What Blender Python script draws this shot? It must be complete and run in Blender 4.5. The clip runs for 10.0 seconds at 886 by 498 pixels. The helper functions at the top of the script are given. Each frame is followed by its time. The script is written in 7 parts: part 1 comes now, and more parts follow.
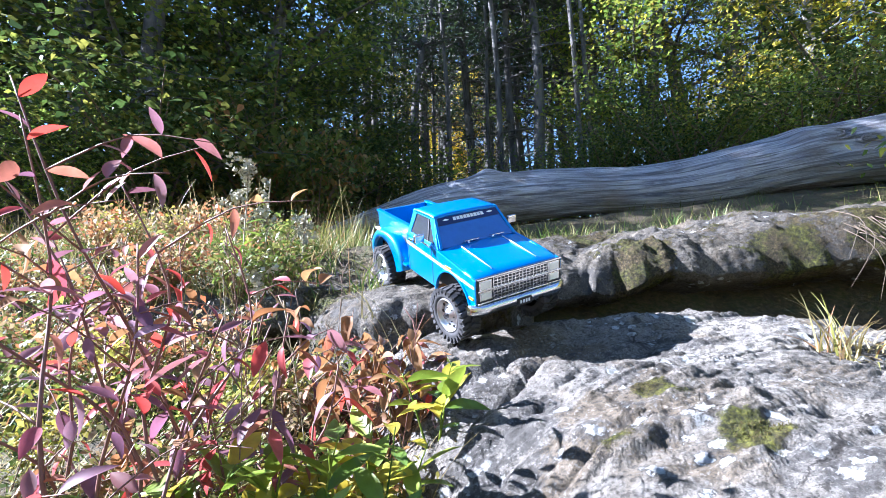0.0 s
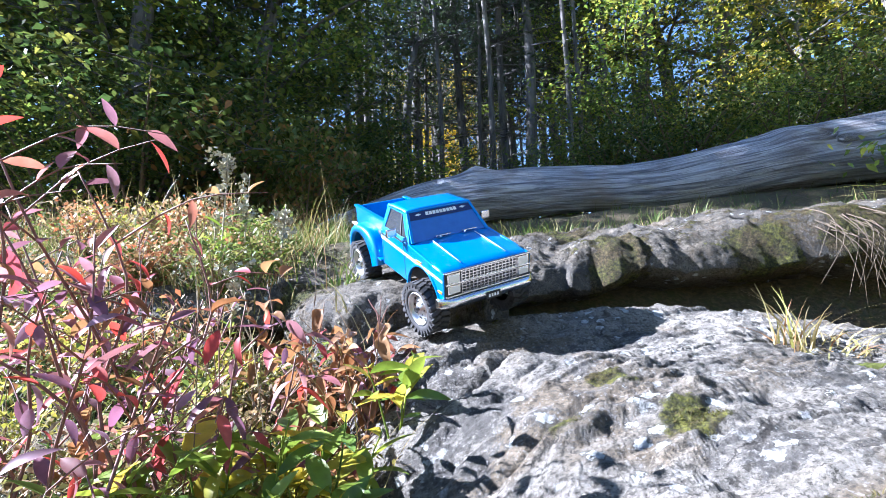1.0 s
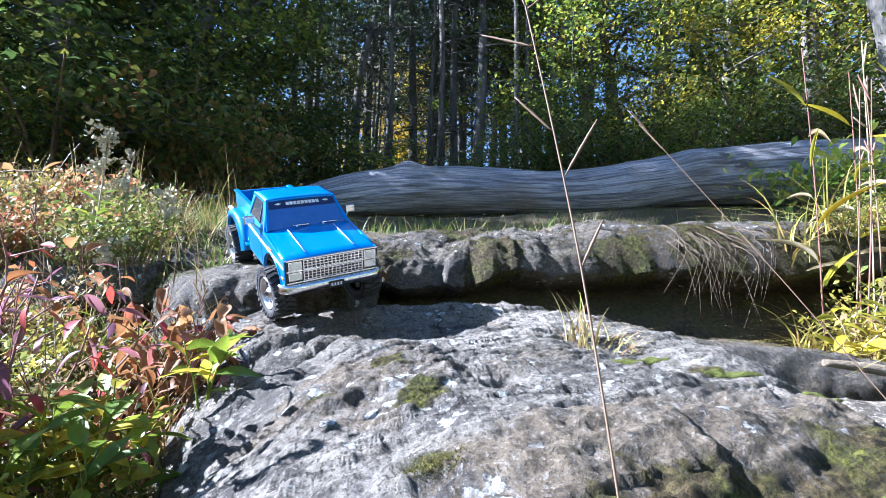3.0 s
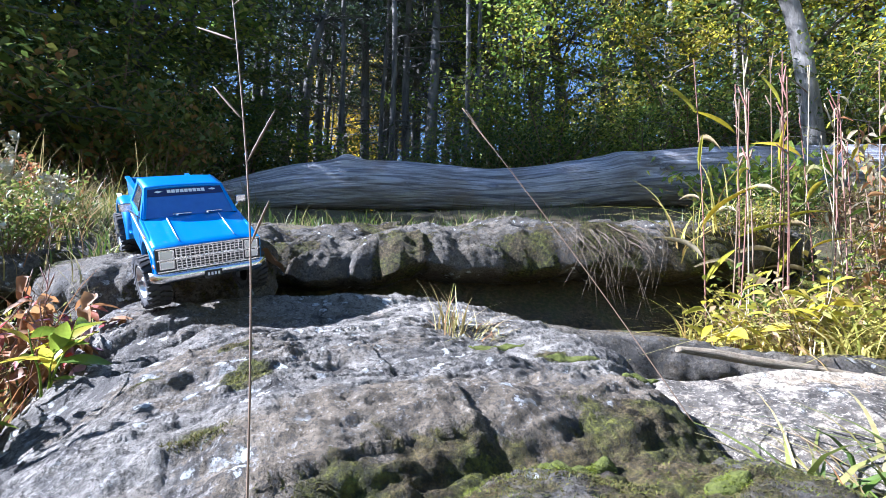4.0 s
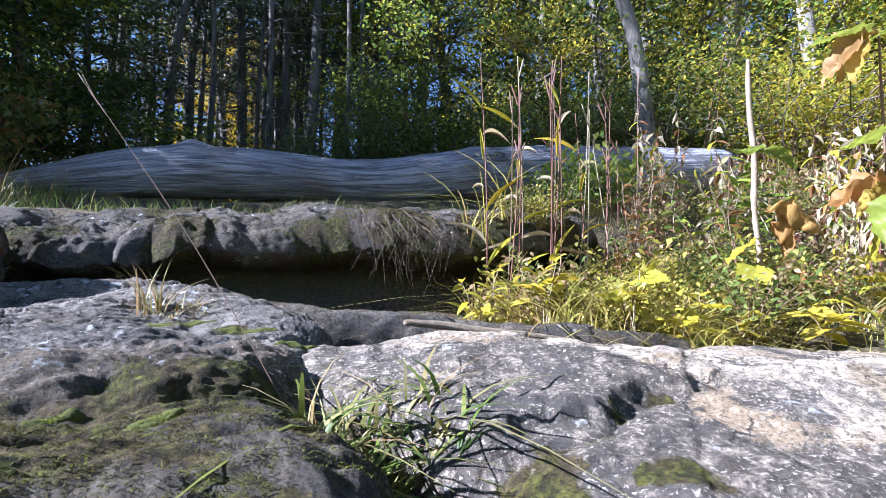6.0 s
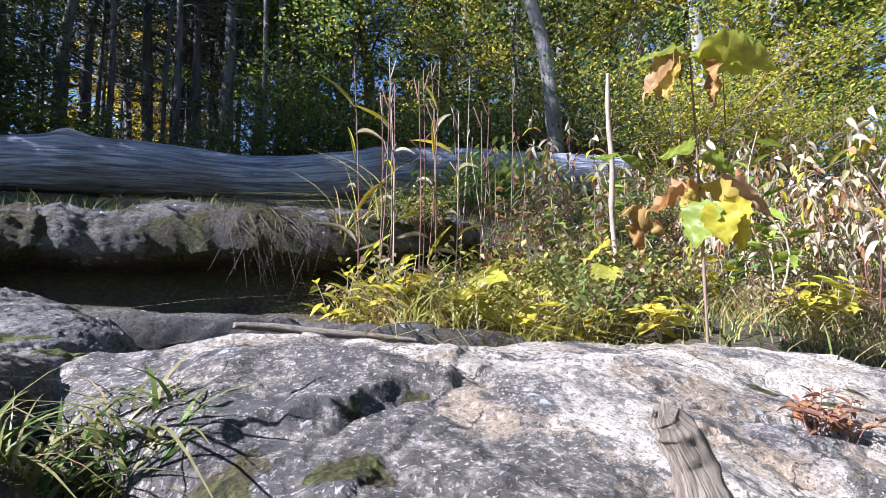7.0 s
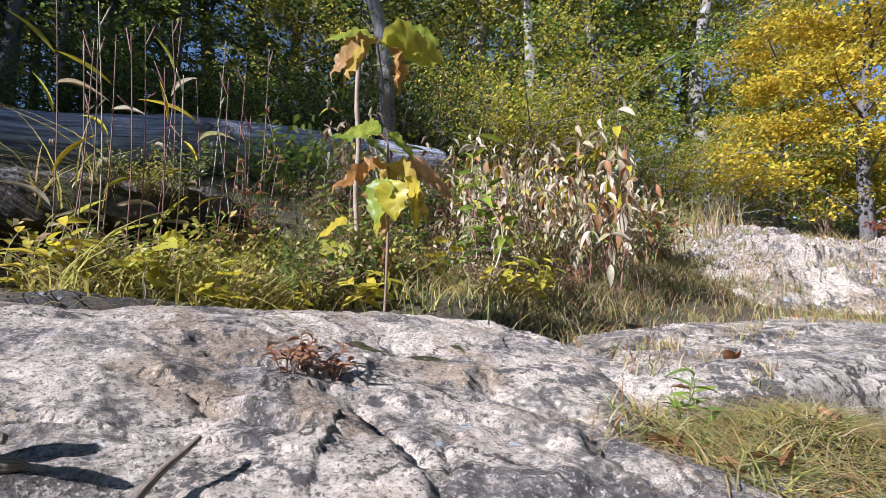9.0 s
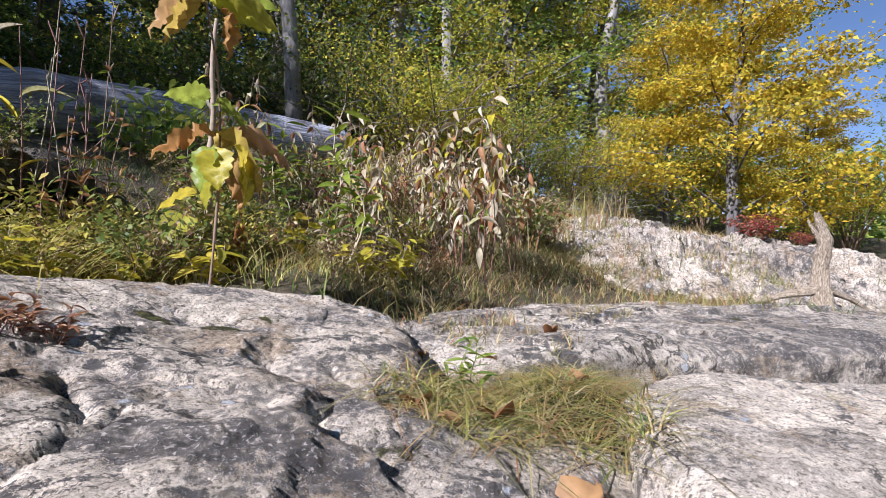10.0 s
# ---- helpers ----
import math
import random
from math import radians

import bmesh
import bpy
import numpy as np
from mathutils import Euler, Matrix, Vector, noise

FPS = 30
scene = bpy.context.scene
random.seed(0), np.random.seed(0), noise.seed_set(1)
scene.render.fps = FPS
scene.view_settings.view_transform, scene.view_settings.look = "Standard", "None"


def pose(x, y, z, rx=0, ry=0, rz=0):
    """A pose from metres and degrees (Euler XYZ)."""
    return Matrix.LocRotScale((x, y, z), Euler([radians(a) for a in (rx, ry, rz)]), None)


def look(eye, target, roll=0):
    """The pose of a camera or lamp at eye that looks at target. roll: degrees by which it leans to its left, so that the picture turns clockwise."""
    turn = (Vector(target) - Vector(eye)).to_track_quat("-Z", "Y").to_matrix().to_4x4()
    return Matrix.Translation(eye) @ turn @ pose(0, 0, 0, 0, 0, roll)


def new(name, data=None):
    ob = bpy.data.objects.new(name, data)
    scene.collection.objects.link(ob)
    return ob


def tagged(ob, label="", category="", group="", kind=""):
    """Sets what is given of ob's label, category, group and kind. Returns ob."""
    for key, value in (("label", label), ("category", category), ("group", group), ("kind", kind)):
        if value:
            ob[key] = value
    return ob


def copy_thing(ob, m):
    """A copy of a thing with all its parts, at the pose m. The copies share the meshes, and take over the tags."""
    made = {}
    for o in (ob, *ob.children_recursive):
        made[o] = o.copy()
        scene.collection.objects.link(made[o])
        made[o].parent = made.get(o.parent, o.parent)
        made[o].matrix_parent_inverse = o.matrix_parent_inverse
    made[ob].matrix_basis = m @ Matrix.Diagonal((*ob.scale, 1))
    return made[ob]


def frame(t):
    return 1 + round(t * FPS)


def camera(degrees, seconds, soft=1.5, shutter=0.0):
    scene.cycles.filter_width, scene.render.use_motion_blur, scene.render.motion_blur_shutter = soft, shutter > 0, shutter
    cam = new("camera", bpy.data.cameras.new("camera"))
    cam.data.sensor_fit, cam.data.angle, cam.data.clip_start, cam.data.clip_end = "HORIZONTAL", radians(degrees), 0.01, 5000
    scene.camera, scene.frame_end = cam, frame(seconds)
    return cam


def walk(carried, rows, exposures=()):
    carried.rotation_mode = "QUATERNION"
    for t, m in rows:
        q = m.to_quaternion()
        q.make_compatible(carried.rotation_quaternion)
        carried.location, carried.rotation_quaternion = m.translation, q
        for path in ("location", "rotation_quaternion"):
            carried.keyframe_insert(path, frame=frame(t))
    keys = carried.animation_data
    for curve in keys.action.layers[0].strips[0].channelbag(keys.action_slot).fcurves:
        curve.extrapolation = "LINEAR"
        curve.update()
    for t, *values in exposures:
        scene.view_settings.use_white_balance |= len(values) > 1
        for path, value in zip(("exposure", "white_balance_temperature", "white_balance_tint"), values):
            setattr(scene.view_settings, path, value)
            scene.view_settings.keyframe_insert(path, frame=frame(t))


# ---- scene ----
cam = camera(85.7, 10.0, 0.65)
METRES, EYE, TILT, LEAN, TURN = 1.7, 0.20, 7.0, 2.0, 0.0
ROWS = [
    (0.0, 0.0, 0.0, 0.0, 0.0, 0.0, -0.0),
    (0.5, 0.0049, -0.0021, -0.0061, -0.4, 0.01, 0.1),
    (1.0, 0.0253, -0.006, -0.004, -0.72, -0.23, -0.2),
    (1.5, 0.0568, -0.0145, -0.0003, -1.97, -0.3, -0.9),
    (2.0, 0.0777, -0.0291, -0.0073, -3.25, -0.57, -2.21),
    (2.5, 0.1038, -0.0407, 0.0012, -4.6, -0.78, -3.26),
    (4.0, 0.2234, -0.0802, 0.0041, -11.8, -0.91, -4.97),
    (4.5, 0.2706, -0.0974, 0.008, -14.28, -0.93, -4.79),
    (5.0, 0.3193, -0.1139, 0.0045, -17.21, -1.0, -4.72),
    (6.5, 0.4707, -0.1849, 0.007, -27.46, -0.13, -4.73),
    (7.0, 0.5277, -0.2151, 0.0135, -31.76, 0.21, -4.88),
    (7.5, 0.583, -0.251, 0.0188, -35.94, 0.64, -5.29),
    (8.0, 0.6223, -0.2858, 0.0188, -39.96, 0.93, -5.85),
    (8.5, 0.6699, -0.3342, 0.0157, -43.36, 0.88, -6.47),
    (9.0, 0.7303, -0.3989, 0.013, -47.79, 0.58, -6.73),
    (9.5, 0.7811, -0.4663, 0.016, -52.42, 0.38, -7.49),
    (10.0, 0.8138, -0.5177, 0.0146, -56.93, 0.17, -8.33),
]
walk(cam, [(t, pose(0, 0, EYE, TILT, LEAN, TURN) @ pose(METRES * x, METRES * y, METRES * z, 90 + pitch, roll, yaw)) for t, x, y, z, yaw, pitch, roll in ROWS],
     exposures=[(0.0, 2.75, 5350, 17), (2.5, 2.60, 5300, 15), (5.0, 2.24, 5300, 19), (7.5, 1.66, 5350, 22), (10.0, 1.14, 5650, 22)])

# ---- light ----
SUN_FROM = Vector((-0.987, 0.16, 0.0)).normalized()
SUN_HIGH = radians(35)
world = bpy.data.worlds.new("sky")
scene.world = world
world.use_nodes = True
wn = world.node_tree
wn.nodes.clear()
sky = wn.nodes.new("ShaderNodeTexSky")
sky.sky_type, sky.sun_disc = "NISHITA", False
sky.sun_elevation = SUN_HIGH
sky.sun_rotation = math.atan2(SUN_FROM.x, SUN_FROM.y)
sky.air_density, sky.dust_density, sky.ozone_density = 1.0, 0.1, 2.5
bgn = wn.nodes.new("ShaderNodeBackground")
bgn.inputs["Strength"].default_value = 0.05
won = wn.nodes.new("ShaderNodeOutputWorld")
wn.links.new(sky.outputs[0], bgn.inputs[0])
wn.links.new(bgn.outputs[0], won.inputs[0])
sun_data = bpy.data.lights.new("sun", "SUN")
sun_data.energy, sun_data.angle, sun_data.color = 5.0, radians(0.5), (1.0, 0.97, 0.93)
sun = new("sun", sun_data)
sun_to = SUN_FROM * math.cos(SUN_HIGH) + Vector((0, 0, math.sin(SUN_HIGH)))
sun.matrix_world = look(sun_to * 30, (0, 0, 0))

# ---- materials ----
def material(name):
    m = bpy.data.materials.new(name)
    m.use_nodes = True
    nt = m.node_tree
    return m, nt, nt.nodes["Principled BSDF"]


def nd(nt, kind, **kw):
    n = nt.nodes.new(kind)
    for k, v in kw.items():
        n.inputs[k.replace("_", " ")].default_value = v
    return n


def ramp(nt, src, stops):
    r = nt.nodes.new("ShaderNodeValToRGB")
    el = r.color_ramp.elements
    while len(el) < len(stops):
        el.new(0.5)
    for e, (p, c) in zip(el, stops):
        e.position = p
        e.color = (*c, 1) if len(c) == 3 else c
    nt.links.new(src, r.inputs[0])
    return r.outputs[0]


def mixc(nt, fac, a, b, mode="MIX"):
    m = nt.nodes.new("ShaderNodeMix")
    m.data_type, m.blend_type = "RGBA", mode
    for sock, val in ((m.inputs["Factor"], fac), (m.inputs["A"], a), (m.inputs["B"], b)):
        if isinstance(val, (int, float)):
            sock.default_value = val
        elif isinstance(val, tuple):
            sock.default_value = (*val, 1)
        else:
            nt.links.new(val, sock)
    return [o for o in m.outputs if o.type == "RGBA"][0]


def noise_out(nt, coord, scale, detail=4.0, rough=0.55, dist=0.0):
    n = nd(nt, "ShaderNodeTexNoise", Scale=scale, Detail=detail, Roughness=rough, Distortion=dist)
    nt.links.new(coord, n.inputs["Vector"])
    return n.outputs["Fac"]


def mapped(nt, coord, scale=(1, 1, 1), rot=(0, 0, 0), loc=(0, 0, 0)):
    mp = nt.nodes.new("ShaderNodeMapping")
    mp.inputs["Scale"].default_value, mp.inputs["Rotation"].default_value, mp.inputs["Location"].default_value = scale, rot, loc
    nt.links.new(coord, mp.inputs["Vector"])
    return mp.outputs[0]


def mth(nt, op, a, b=0.0, c=None):
    m = nt.nodes.new("ShaderNodeMath")
    m.operation = op
    for i, v in enumerate((a, b) if c is None else (a, b, c)):
        if isinstance(v, (int, float)):
            m.inputs[i].default_value = v
        else:
            nt.links.new(v, m.inputs[i])
    return m.outputs[0]


def bump(nt, height, bsdf, strength=0.5, dist=0.005, chain=None):
    b = nd(nt, "ShaderNodeBump", Strength=strength, Distance=dist)
    nt.links.new(height, b.inputs["Height"])
    if chain is not None:
        nt.links.new(chain, b.inputs["Normal"])
    nt.links.new(b.outputs[0], bsdf.inputs["Normal"])
    return b.outputs[0]


def coords(nt):
    return nt.nodes.new("ShaderNodeNewGeometry").outputs["Position"]


def stone(name, tint=(1, 1, 1), moss=0.5, lichen=0.5, dark=0.5, grain=(4.0, 9.0, 14.0), turn=(0, 0, 0.35), brown=0.4, size=1.0, cream=0.4, crusts=(), stains=(), mosses=()):
    """Weathered gneiss: warm grey granular crust, faint bands, dark crusts, brown and cream stains, pale lichen scabs, moss."""
    m, nt, b = material(name)
    p = mapped(nt, coords(nt), (1 / size, 1 / size, 1 / size))
    t = lambda c: tuple(c[i] * tint[i] for i in range(3))
    bw = lambda lo, hi, top=1.0: [(lo, (0, 0, 0)), (hi, (top, top, top))]
    wb = lambda lo, hi, top=1.0: [(lo, (top, top, top)), (hi, (0, 0, 0))]

    def spots(where, gain):
        """Sum of soft round fields about the given (x, y, radius) places."""
        flat = mapped(nt, p, (1, 1, 0))
        tot = 0.0
        for x, y, r in where:
            v = nt.nodes.new("ShaderNodeVectorMath")
            v.operation = "DISTANCE"
            nt.links.new(flat, v.inputs[0])
            v.inputs[1].default_value = (x / size, y / size, 0)
            g = mth(nt, "MULTIPLY", mth(nt, "SUBTRACT", 1.0, mth(nt, "MINIMUM", mth(nt, "DIVIDE", v.outputs["Value"], r / size), 1.0)), gain)
            tot = mth(nt, "ADD", g, tot)
        return tot

    grit = noise_out(nt, p, 480, 3, 0.75)
    fine = noise_out(nt, p, 170, 5, 0.72)
    mid = noise_out(nt, p, 40, 9, 0.76, 0.15)
    big = noise_out(nt, p, 5.5, 9, 0.68, 0.3)
    strat = noise_out(nt, mapped(nt, p, grain, turn), 2.6, 8, 0.62, 0.5)
    base = ramp(nt, mid, [(0.34, t((0.15, 0.137, 0.117))), (0.43, t((0.27, 0.252, 0.222))), (0.52, t((0.36, 0.342, 0.31))), (0.64, t((0.47, 0.452, 0.415)))])
    base = mixc(nt, ramp(nt, strat, wb(0.34, 0.50, 0.55 * (1 - 0.6 * cream))), base, t((0.19, 0.175, 0.15)))
    # cream washes and brown stains
    base = mixc(nt, ramp(nt, noise_out(nt, p, 3.0, 8, 0.66, 0.6), bw(0.60 - 0.16 * cream, 0.68 - 0.14 * cream, 0.85)), base, ramp(nt, mid, [(0.36, t((0.36, 0.335, 0.285))), (0.46, t((0.50, 0.47, 0.41))), (0.60, t((0.64, 0.61, 0.545)))]))
    if stains:
        big = mth(nt, "ADD", big, spots(stains, 0.26))
    base = mixc(nt, ramp(nt, big, bw(0.56 - 0.08 * brown, 0.64 - 0.06 * brown, 0.75)), base, mixc(nt, mid, t((0.13, 0.095, 0.055)), t((0.34, 0.27, 0.18))))
    # dark crusts, in patches and as a peppering
    lim = 0.59 - 0.10 * dark
    crust = noise_out(nt, mapped(nt, p, (1, 1, 1), (0, 0, 0), (7, 3, 1)), 7.0, 12, 0.74, 0.3)
    crust = mth(nt, "ADD", crust, mth(nt, "MULTIPLY", mth(nt, "SUBTRACT", fine, 0.5), 0.22))
    if crusts:
        crust = mth(nt, "ADD", crust, spots(crusts, 0.17))
    base = mixc(nt, ramp(nt, crust, bw(lim, lim + 0.012, 0.9)), base, ramp(nt, mid, [(0.38, (0.035, 0.033, 0.031)), (0.50, (0.11, 0.103, 0.095)), (0.62, t((0.34, 0.32, 0.29)))]))
    # peppering, thick in some areas and thin in others
    field = noise_out(nt, mapped(nt, p, (1, 1, 1), (0, 0, 0), (2, 9, 4)), 4.5, 6, 0.6, 0.4)
    speck = mth(nt, "ADD", noise_out(nt, p, 85, 7, 0.75), mth(nt, "MULTIPLY", mth(nt, "SUBTRACT", field, 0.5), 0.9))
    base = mixc(nt, ramp(nt, speck, bw(0.62 - 0.12 * dark, 0.66 - 0.12 * dark, 0.8)), base, mixc(nt, grit, (0.05, 0.046, 0.042), (0.14, 0.13, 0.12)))
    base = mixc(nt, ramp(nt, fine, wb(0.41, 0.46, 0.85)), base, t((0.09, 0.083, 0.072)))
    base = mixc(nt, ramp(nt, fine, bw(0.565, 0.61, 0.6)), base, t((0.62, 0.605, 0.58)))
    # crisp dark lichen, gathered in fields
    gather = noise_out(nt, mapped(nt, p, (1, 1, 1), (0, 0, 0), (5, 1, 8)), 4.2, 5, 0.6, 0.5)
    lich = mth(nt, "ADD", noise_out(nt, p, 30, 10, 0.80, 0.25), mth(nt, "MULTIPLY", mth(nt, "SUBTRACT", gather, 0.5), 0.75))
    base = mixc(nt, ramp(nt, lich, bw(0.625 - 0.07 * dark, 0.64 - 0.07 * dark, 0.92)), base, mixc(nt, fine, (0.030, 0.028, 0.026), (0.15, 0.14, 0.125)))
    # thin joints between plates of the stone
    wav = nd(nt, "ShaderNodeTexNoise", Scale=9.0, Detail=6.0, Roughness=0.65)
    nt.links.new(p, wav.inputs["Vector"])
    bend = nt.nodes.new("ShaderNodeVectorMath")
    bend.operation = "MULTIPLY_ADD"
    nt.links.new(wav.outputs["Color"], bend.inputs[0])
    bend.inputs[1].default_value = (0.16, 0.16, 0.16)
    nt.links.new(p, bend.inputs[2])
    plates = nd(nt, "ShaderNodeTexVoronoi", Scale=3.2)
    plates.feature = "DISTANCE_TO_EDGE"
    nt.links.new(mapped(nt, bend.outputs[0], (1.0, 2.6, 1.0), turn), plates.inputs["Vector"])
    joint = mth(nt, "MULTIPLY", ramp(nt, plates.outputs["Distance"], wb(0.008, 0.020)), ramp(nt, noise_out(nt, p, 7.0, 5, 0.6), bw(0.46, 0.56)))
    base = mixc(nt, mth(nt, "MULTIPLY", joint, 0.85), base, (0.035, 0.030, 0.025))
    # pale lichen scabs
    vor = nd(nt, "ShaderNodeTexVoronoi", Scale=40.0)
    wob = nt.nodes.new("ShaderNodeVectorMath")
    wob.operation = "MULTIPLY_ADD"
    nz = nd(nt, "ShaderNodeTexNoise", Scale=60.0, Detail=6.0, Roughness=0.72)
    nt.links.new(p, nz.inputs["Vector"])
    nt.links.new(nz.outputs["Color"], wob.inputs[0])
    wob.inputs[1].default_value = (0.035, 0.035, 0.035)
    nt.links.new(p, wob.inputs[2])
    nt.links.new(wob.outputs[0], vor.inputs["Vector"])
    cellpick = ramp(nt, vor.outputs["Color"], bw(0.66 - 0.25 * lichen, 0.68 - 0.25 * lichen))
    area = ramp(nt, noise_out(nt, p, 6.5, 5, 0.65), bw(0.60 - 0.12 * lichen, 0.64 - 0.11 * lichen))
    pick = mth(nt, "MULTIPLY", cellpick, area)
    scab = mth(nt, "MULTIPLY", ramp(nt, vor.outputs["Distance"], wb(0.30, 0.34)), pick)
    rim = mth(nt, "MULTIPLY", ramp(nt, vor.outputs["Distance"], wb(0.38, 0.46)), pick)
    base = mixc(nt, mth(nt, "MULTIPLY", rim, 0.7), base, (0.09, 0.085, 0.078))
    base = mixc(nt, mth(nt, "MULTIPLY", scab, 0.92), base, mixc(nt, fine, (0.42, 0.43, 0.42), (0.72, 0.73, 0.71)))
    # moss
    ml = 0.80 - 0.32 * moss
    mn = noise_out(nt, p, 5.2, 11, 0.70, 0.3)
    if mosses:
        mn = mth(nt, "ADD", mn, spots(mosses, 0.27))
    mf = ramp(nt, mth(nt, "ADD", mn, mth(nt, "MULTIPLY", mth(nt, "SUBTRACT", fine, 0.5), 0.12)), bw(ml, ml + 0.03))
    mossc = ramp(nt, noise_out(nt, p, 95, 6, 0.78), [(0.36, (0.010, 0.011, 0.004)), (0.47, (0.06, 0.062, 0.012)), (0.56, (0.15, 0.15, 0.025)), (0.68, (0.27, 0.27, 0.05))])
    mossc = mixc(nt, ramp(nt, noise_out(nt, p, 14, 4), bw(0.42, 0.58, 0.8)), mossc, ramp(nt, noise_out(nt, p, 120, 5, 0.75), [(0.38, (0.02, 0.014, 0.006)), (0.5, (0.09, 0.06, 0.028)), (0.62, (0.22, 0.16, 0.08))]))
    base = mixc(nt, mf, base, mossc)
    base = mixc(nt, ramp(nt, grit, [(0.34, (0.5, 0.5, 0.5)), (0.52, (0, 0, 0))]), base, (0.07, 0.064, 0.055))
    nt.links.new(base, b.inputs["Base Color"])
    b.inputs["Roughness"].default_value = 0.85
    b.inputs["Specular IOR Level"].default_value = 0.3
    h1 = mth(nt, "ADD", mth(nt, "MULTIPLY", strat, 1.3), mth(nt, "MULTIPLY", mid, 1.0))
    h1 = mth(nt, "ADD", h1, mth(nt, "MULTIPLY", big, 0.8))
    c1 = bump(nt, mth(nt, "SUBTRACT", mth(nt, "ADD", h1, mth(nt, "MULTIPLY", scab, 0.14)), mth(nt, "MULTIPLY", joint, 0.5)), b, 1.0, 0.0115 * size)
    h2 = mth(nt, "ADD", mth(nt, "MULTIPLY", fine, 1.0), mth(nt, "MULTIPLY", grit, 0.5))
    bump(nt, mth(nt, "ADD", h2, mth(nt, "MULTIPLY", mth(nt, "MULTIPLY", mf, noise_out(nt, p, 95, 6, 0.78)), 7.0)), b, 1.0, 0.0046 * size, c1)
    return m


def plain(name, col, rough=0.5, metal=0.0, var=0.25, scale=40.0, bumps=0.0, spec=0.5, coat=0.0):
    m, nt, b = material(name)
    p = coords(nt)
    n = noise_out(nt, p, scale, 5, 0.6)
    c = mixc(nt, n, tuple(v * (1 - var) for v in col), tuple(min(1, v * (1 + var)) for v in col))
    nt.links.new(c, b.inputs["Base Color"])
    b.inputs["Roughness"].default_value, b.inputs["Metallic"].default_value = rough, metal
    b.inputs["Specular IOR Level"].default_value = spec
    b.inputs["Coat Weight"].default_value = coat
    if bumps:
        bump(nt, n, b, 0.5, bumps)
    return m


def leafy(name, cols, trans=0.45, rough=0.5, vein=0.0):
    """Leaf tissue that lets light through; each leaf takes its own shade."""
    m, nt, b = material(name)
    g = nt.nodes.new("ShaderNodeNewGeometry")
    oi = nt.nodes.new("ShaderNodeObjectInfo")
    r = mth(nt, "FRACT", mth(nt, "ADD", g.outputs["Random Per Island"], oi.outputs["Random"]))
    k = len(cols)
    c = ramp(nt, r, [((i + 0.5) / k, cc) for i, cc in enumerate(cols)])
    n = noise_out(nt, g.outputs["Position"], 60 if vein == 0 else vein, 4, 0.6)
    c = mixc(nt, ramp(nt, n, [(0.35, (0.5, 0.5, 0.5)), (0.6, (0, 0, 0))]), c, mixc(nt, 0.6, c, (0.05, 0.03, 0.01)))
    b.inputs["Roughness"].default_value = rough
    b.inputs["Specular IOR Level"].default_value = 0.35
    nt.links.new(c, b.inputs["Base Color"])
    tr = nt.nodes.new("ShaderNodeBsdfTranslucent")
    nt.links.new(c, tr.inputs["Color"])
    mx = nt.nodes.new("ShaderNodeMixShader")
    mx.inputs[0].default_value = trans
    nt.links.new(b.outputs[0], mx.inputs[1])
    nt.links.new(tr.outputs[0], mx.inputs[2])
    nt.links.new(mx.outputs[0], nt.nodes["Material Output"].inputs["Surface"])
    return m


def weathered_wood(name, a, b_, along=(1.2, 16, 16), scale=1.6):
    m, nt, b = material(name)
    tc = nt.nodes.new("ShaderNodeTexCoord").outputs["UV"]
    g1 = noise_out(nt, mapped(nt, tc, (along[0], along[1], 1)), scale, 9, 0.62, 0.8)
    g2 = noise_out(nt, mapped(nt, tc, (along[0] * 3, along[1] * 5, 1), loc=(4, 2, 0)), scale, 6, 0.6, 0.4)
    p = coords(nt)
    big = noise_out(nt, p, 1.7, 5, 0.6)
    c = ramp(nt, g1, [(0.3, tuple(v * 0.35 for v in a)), (0.45, a), (0.6, b_), (0.75, tuple(min(1, v * 1.15) for v in b_))])
    c = mixc(nt, ramp(nt, g2, [(0.34, (0.7, 0.7, 0.7)), (0.42, (0, 0, 0))]), c, (0.07, 0.066, 0.065))
    c = mixc(nt, ramp(nt, big, [(0.5, (0, 0, 0)), (0.68, (0.6, 0.6, 0.6))]), c, (0.20, 0.15, 0.10))
    nt.links.new(c, b.inputs["Base Color"])
    b.inputs["Roughness"].default_value = 0.75
    bump(nt, mth(nt, "ADD", g1, mth(nt, "MULTIPLY", g2, 0.6)), b, 0.9, 0.03)
    return m


def bark(name, a, b_, scale=9):
    m, nt, b = material(name)
    p = coords(nt)
    n = noise_out(nt, mapped(nt, p, (1, 1, 0.22)), scale, 7, 0.68, 0.5)
    nt.links.new(ramp(nt, n, [(0.35, a), (0.62, b_)]), b.inputs["Base Color"])
    b.inputs["Roughness"].default_value = 0.9
    bump(nt, n, b, 0.9, 0.03)
    return m


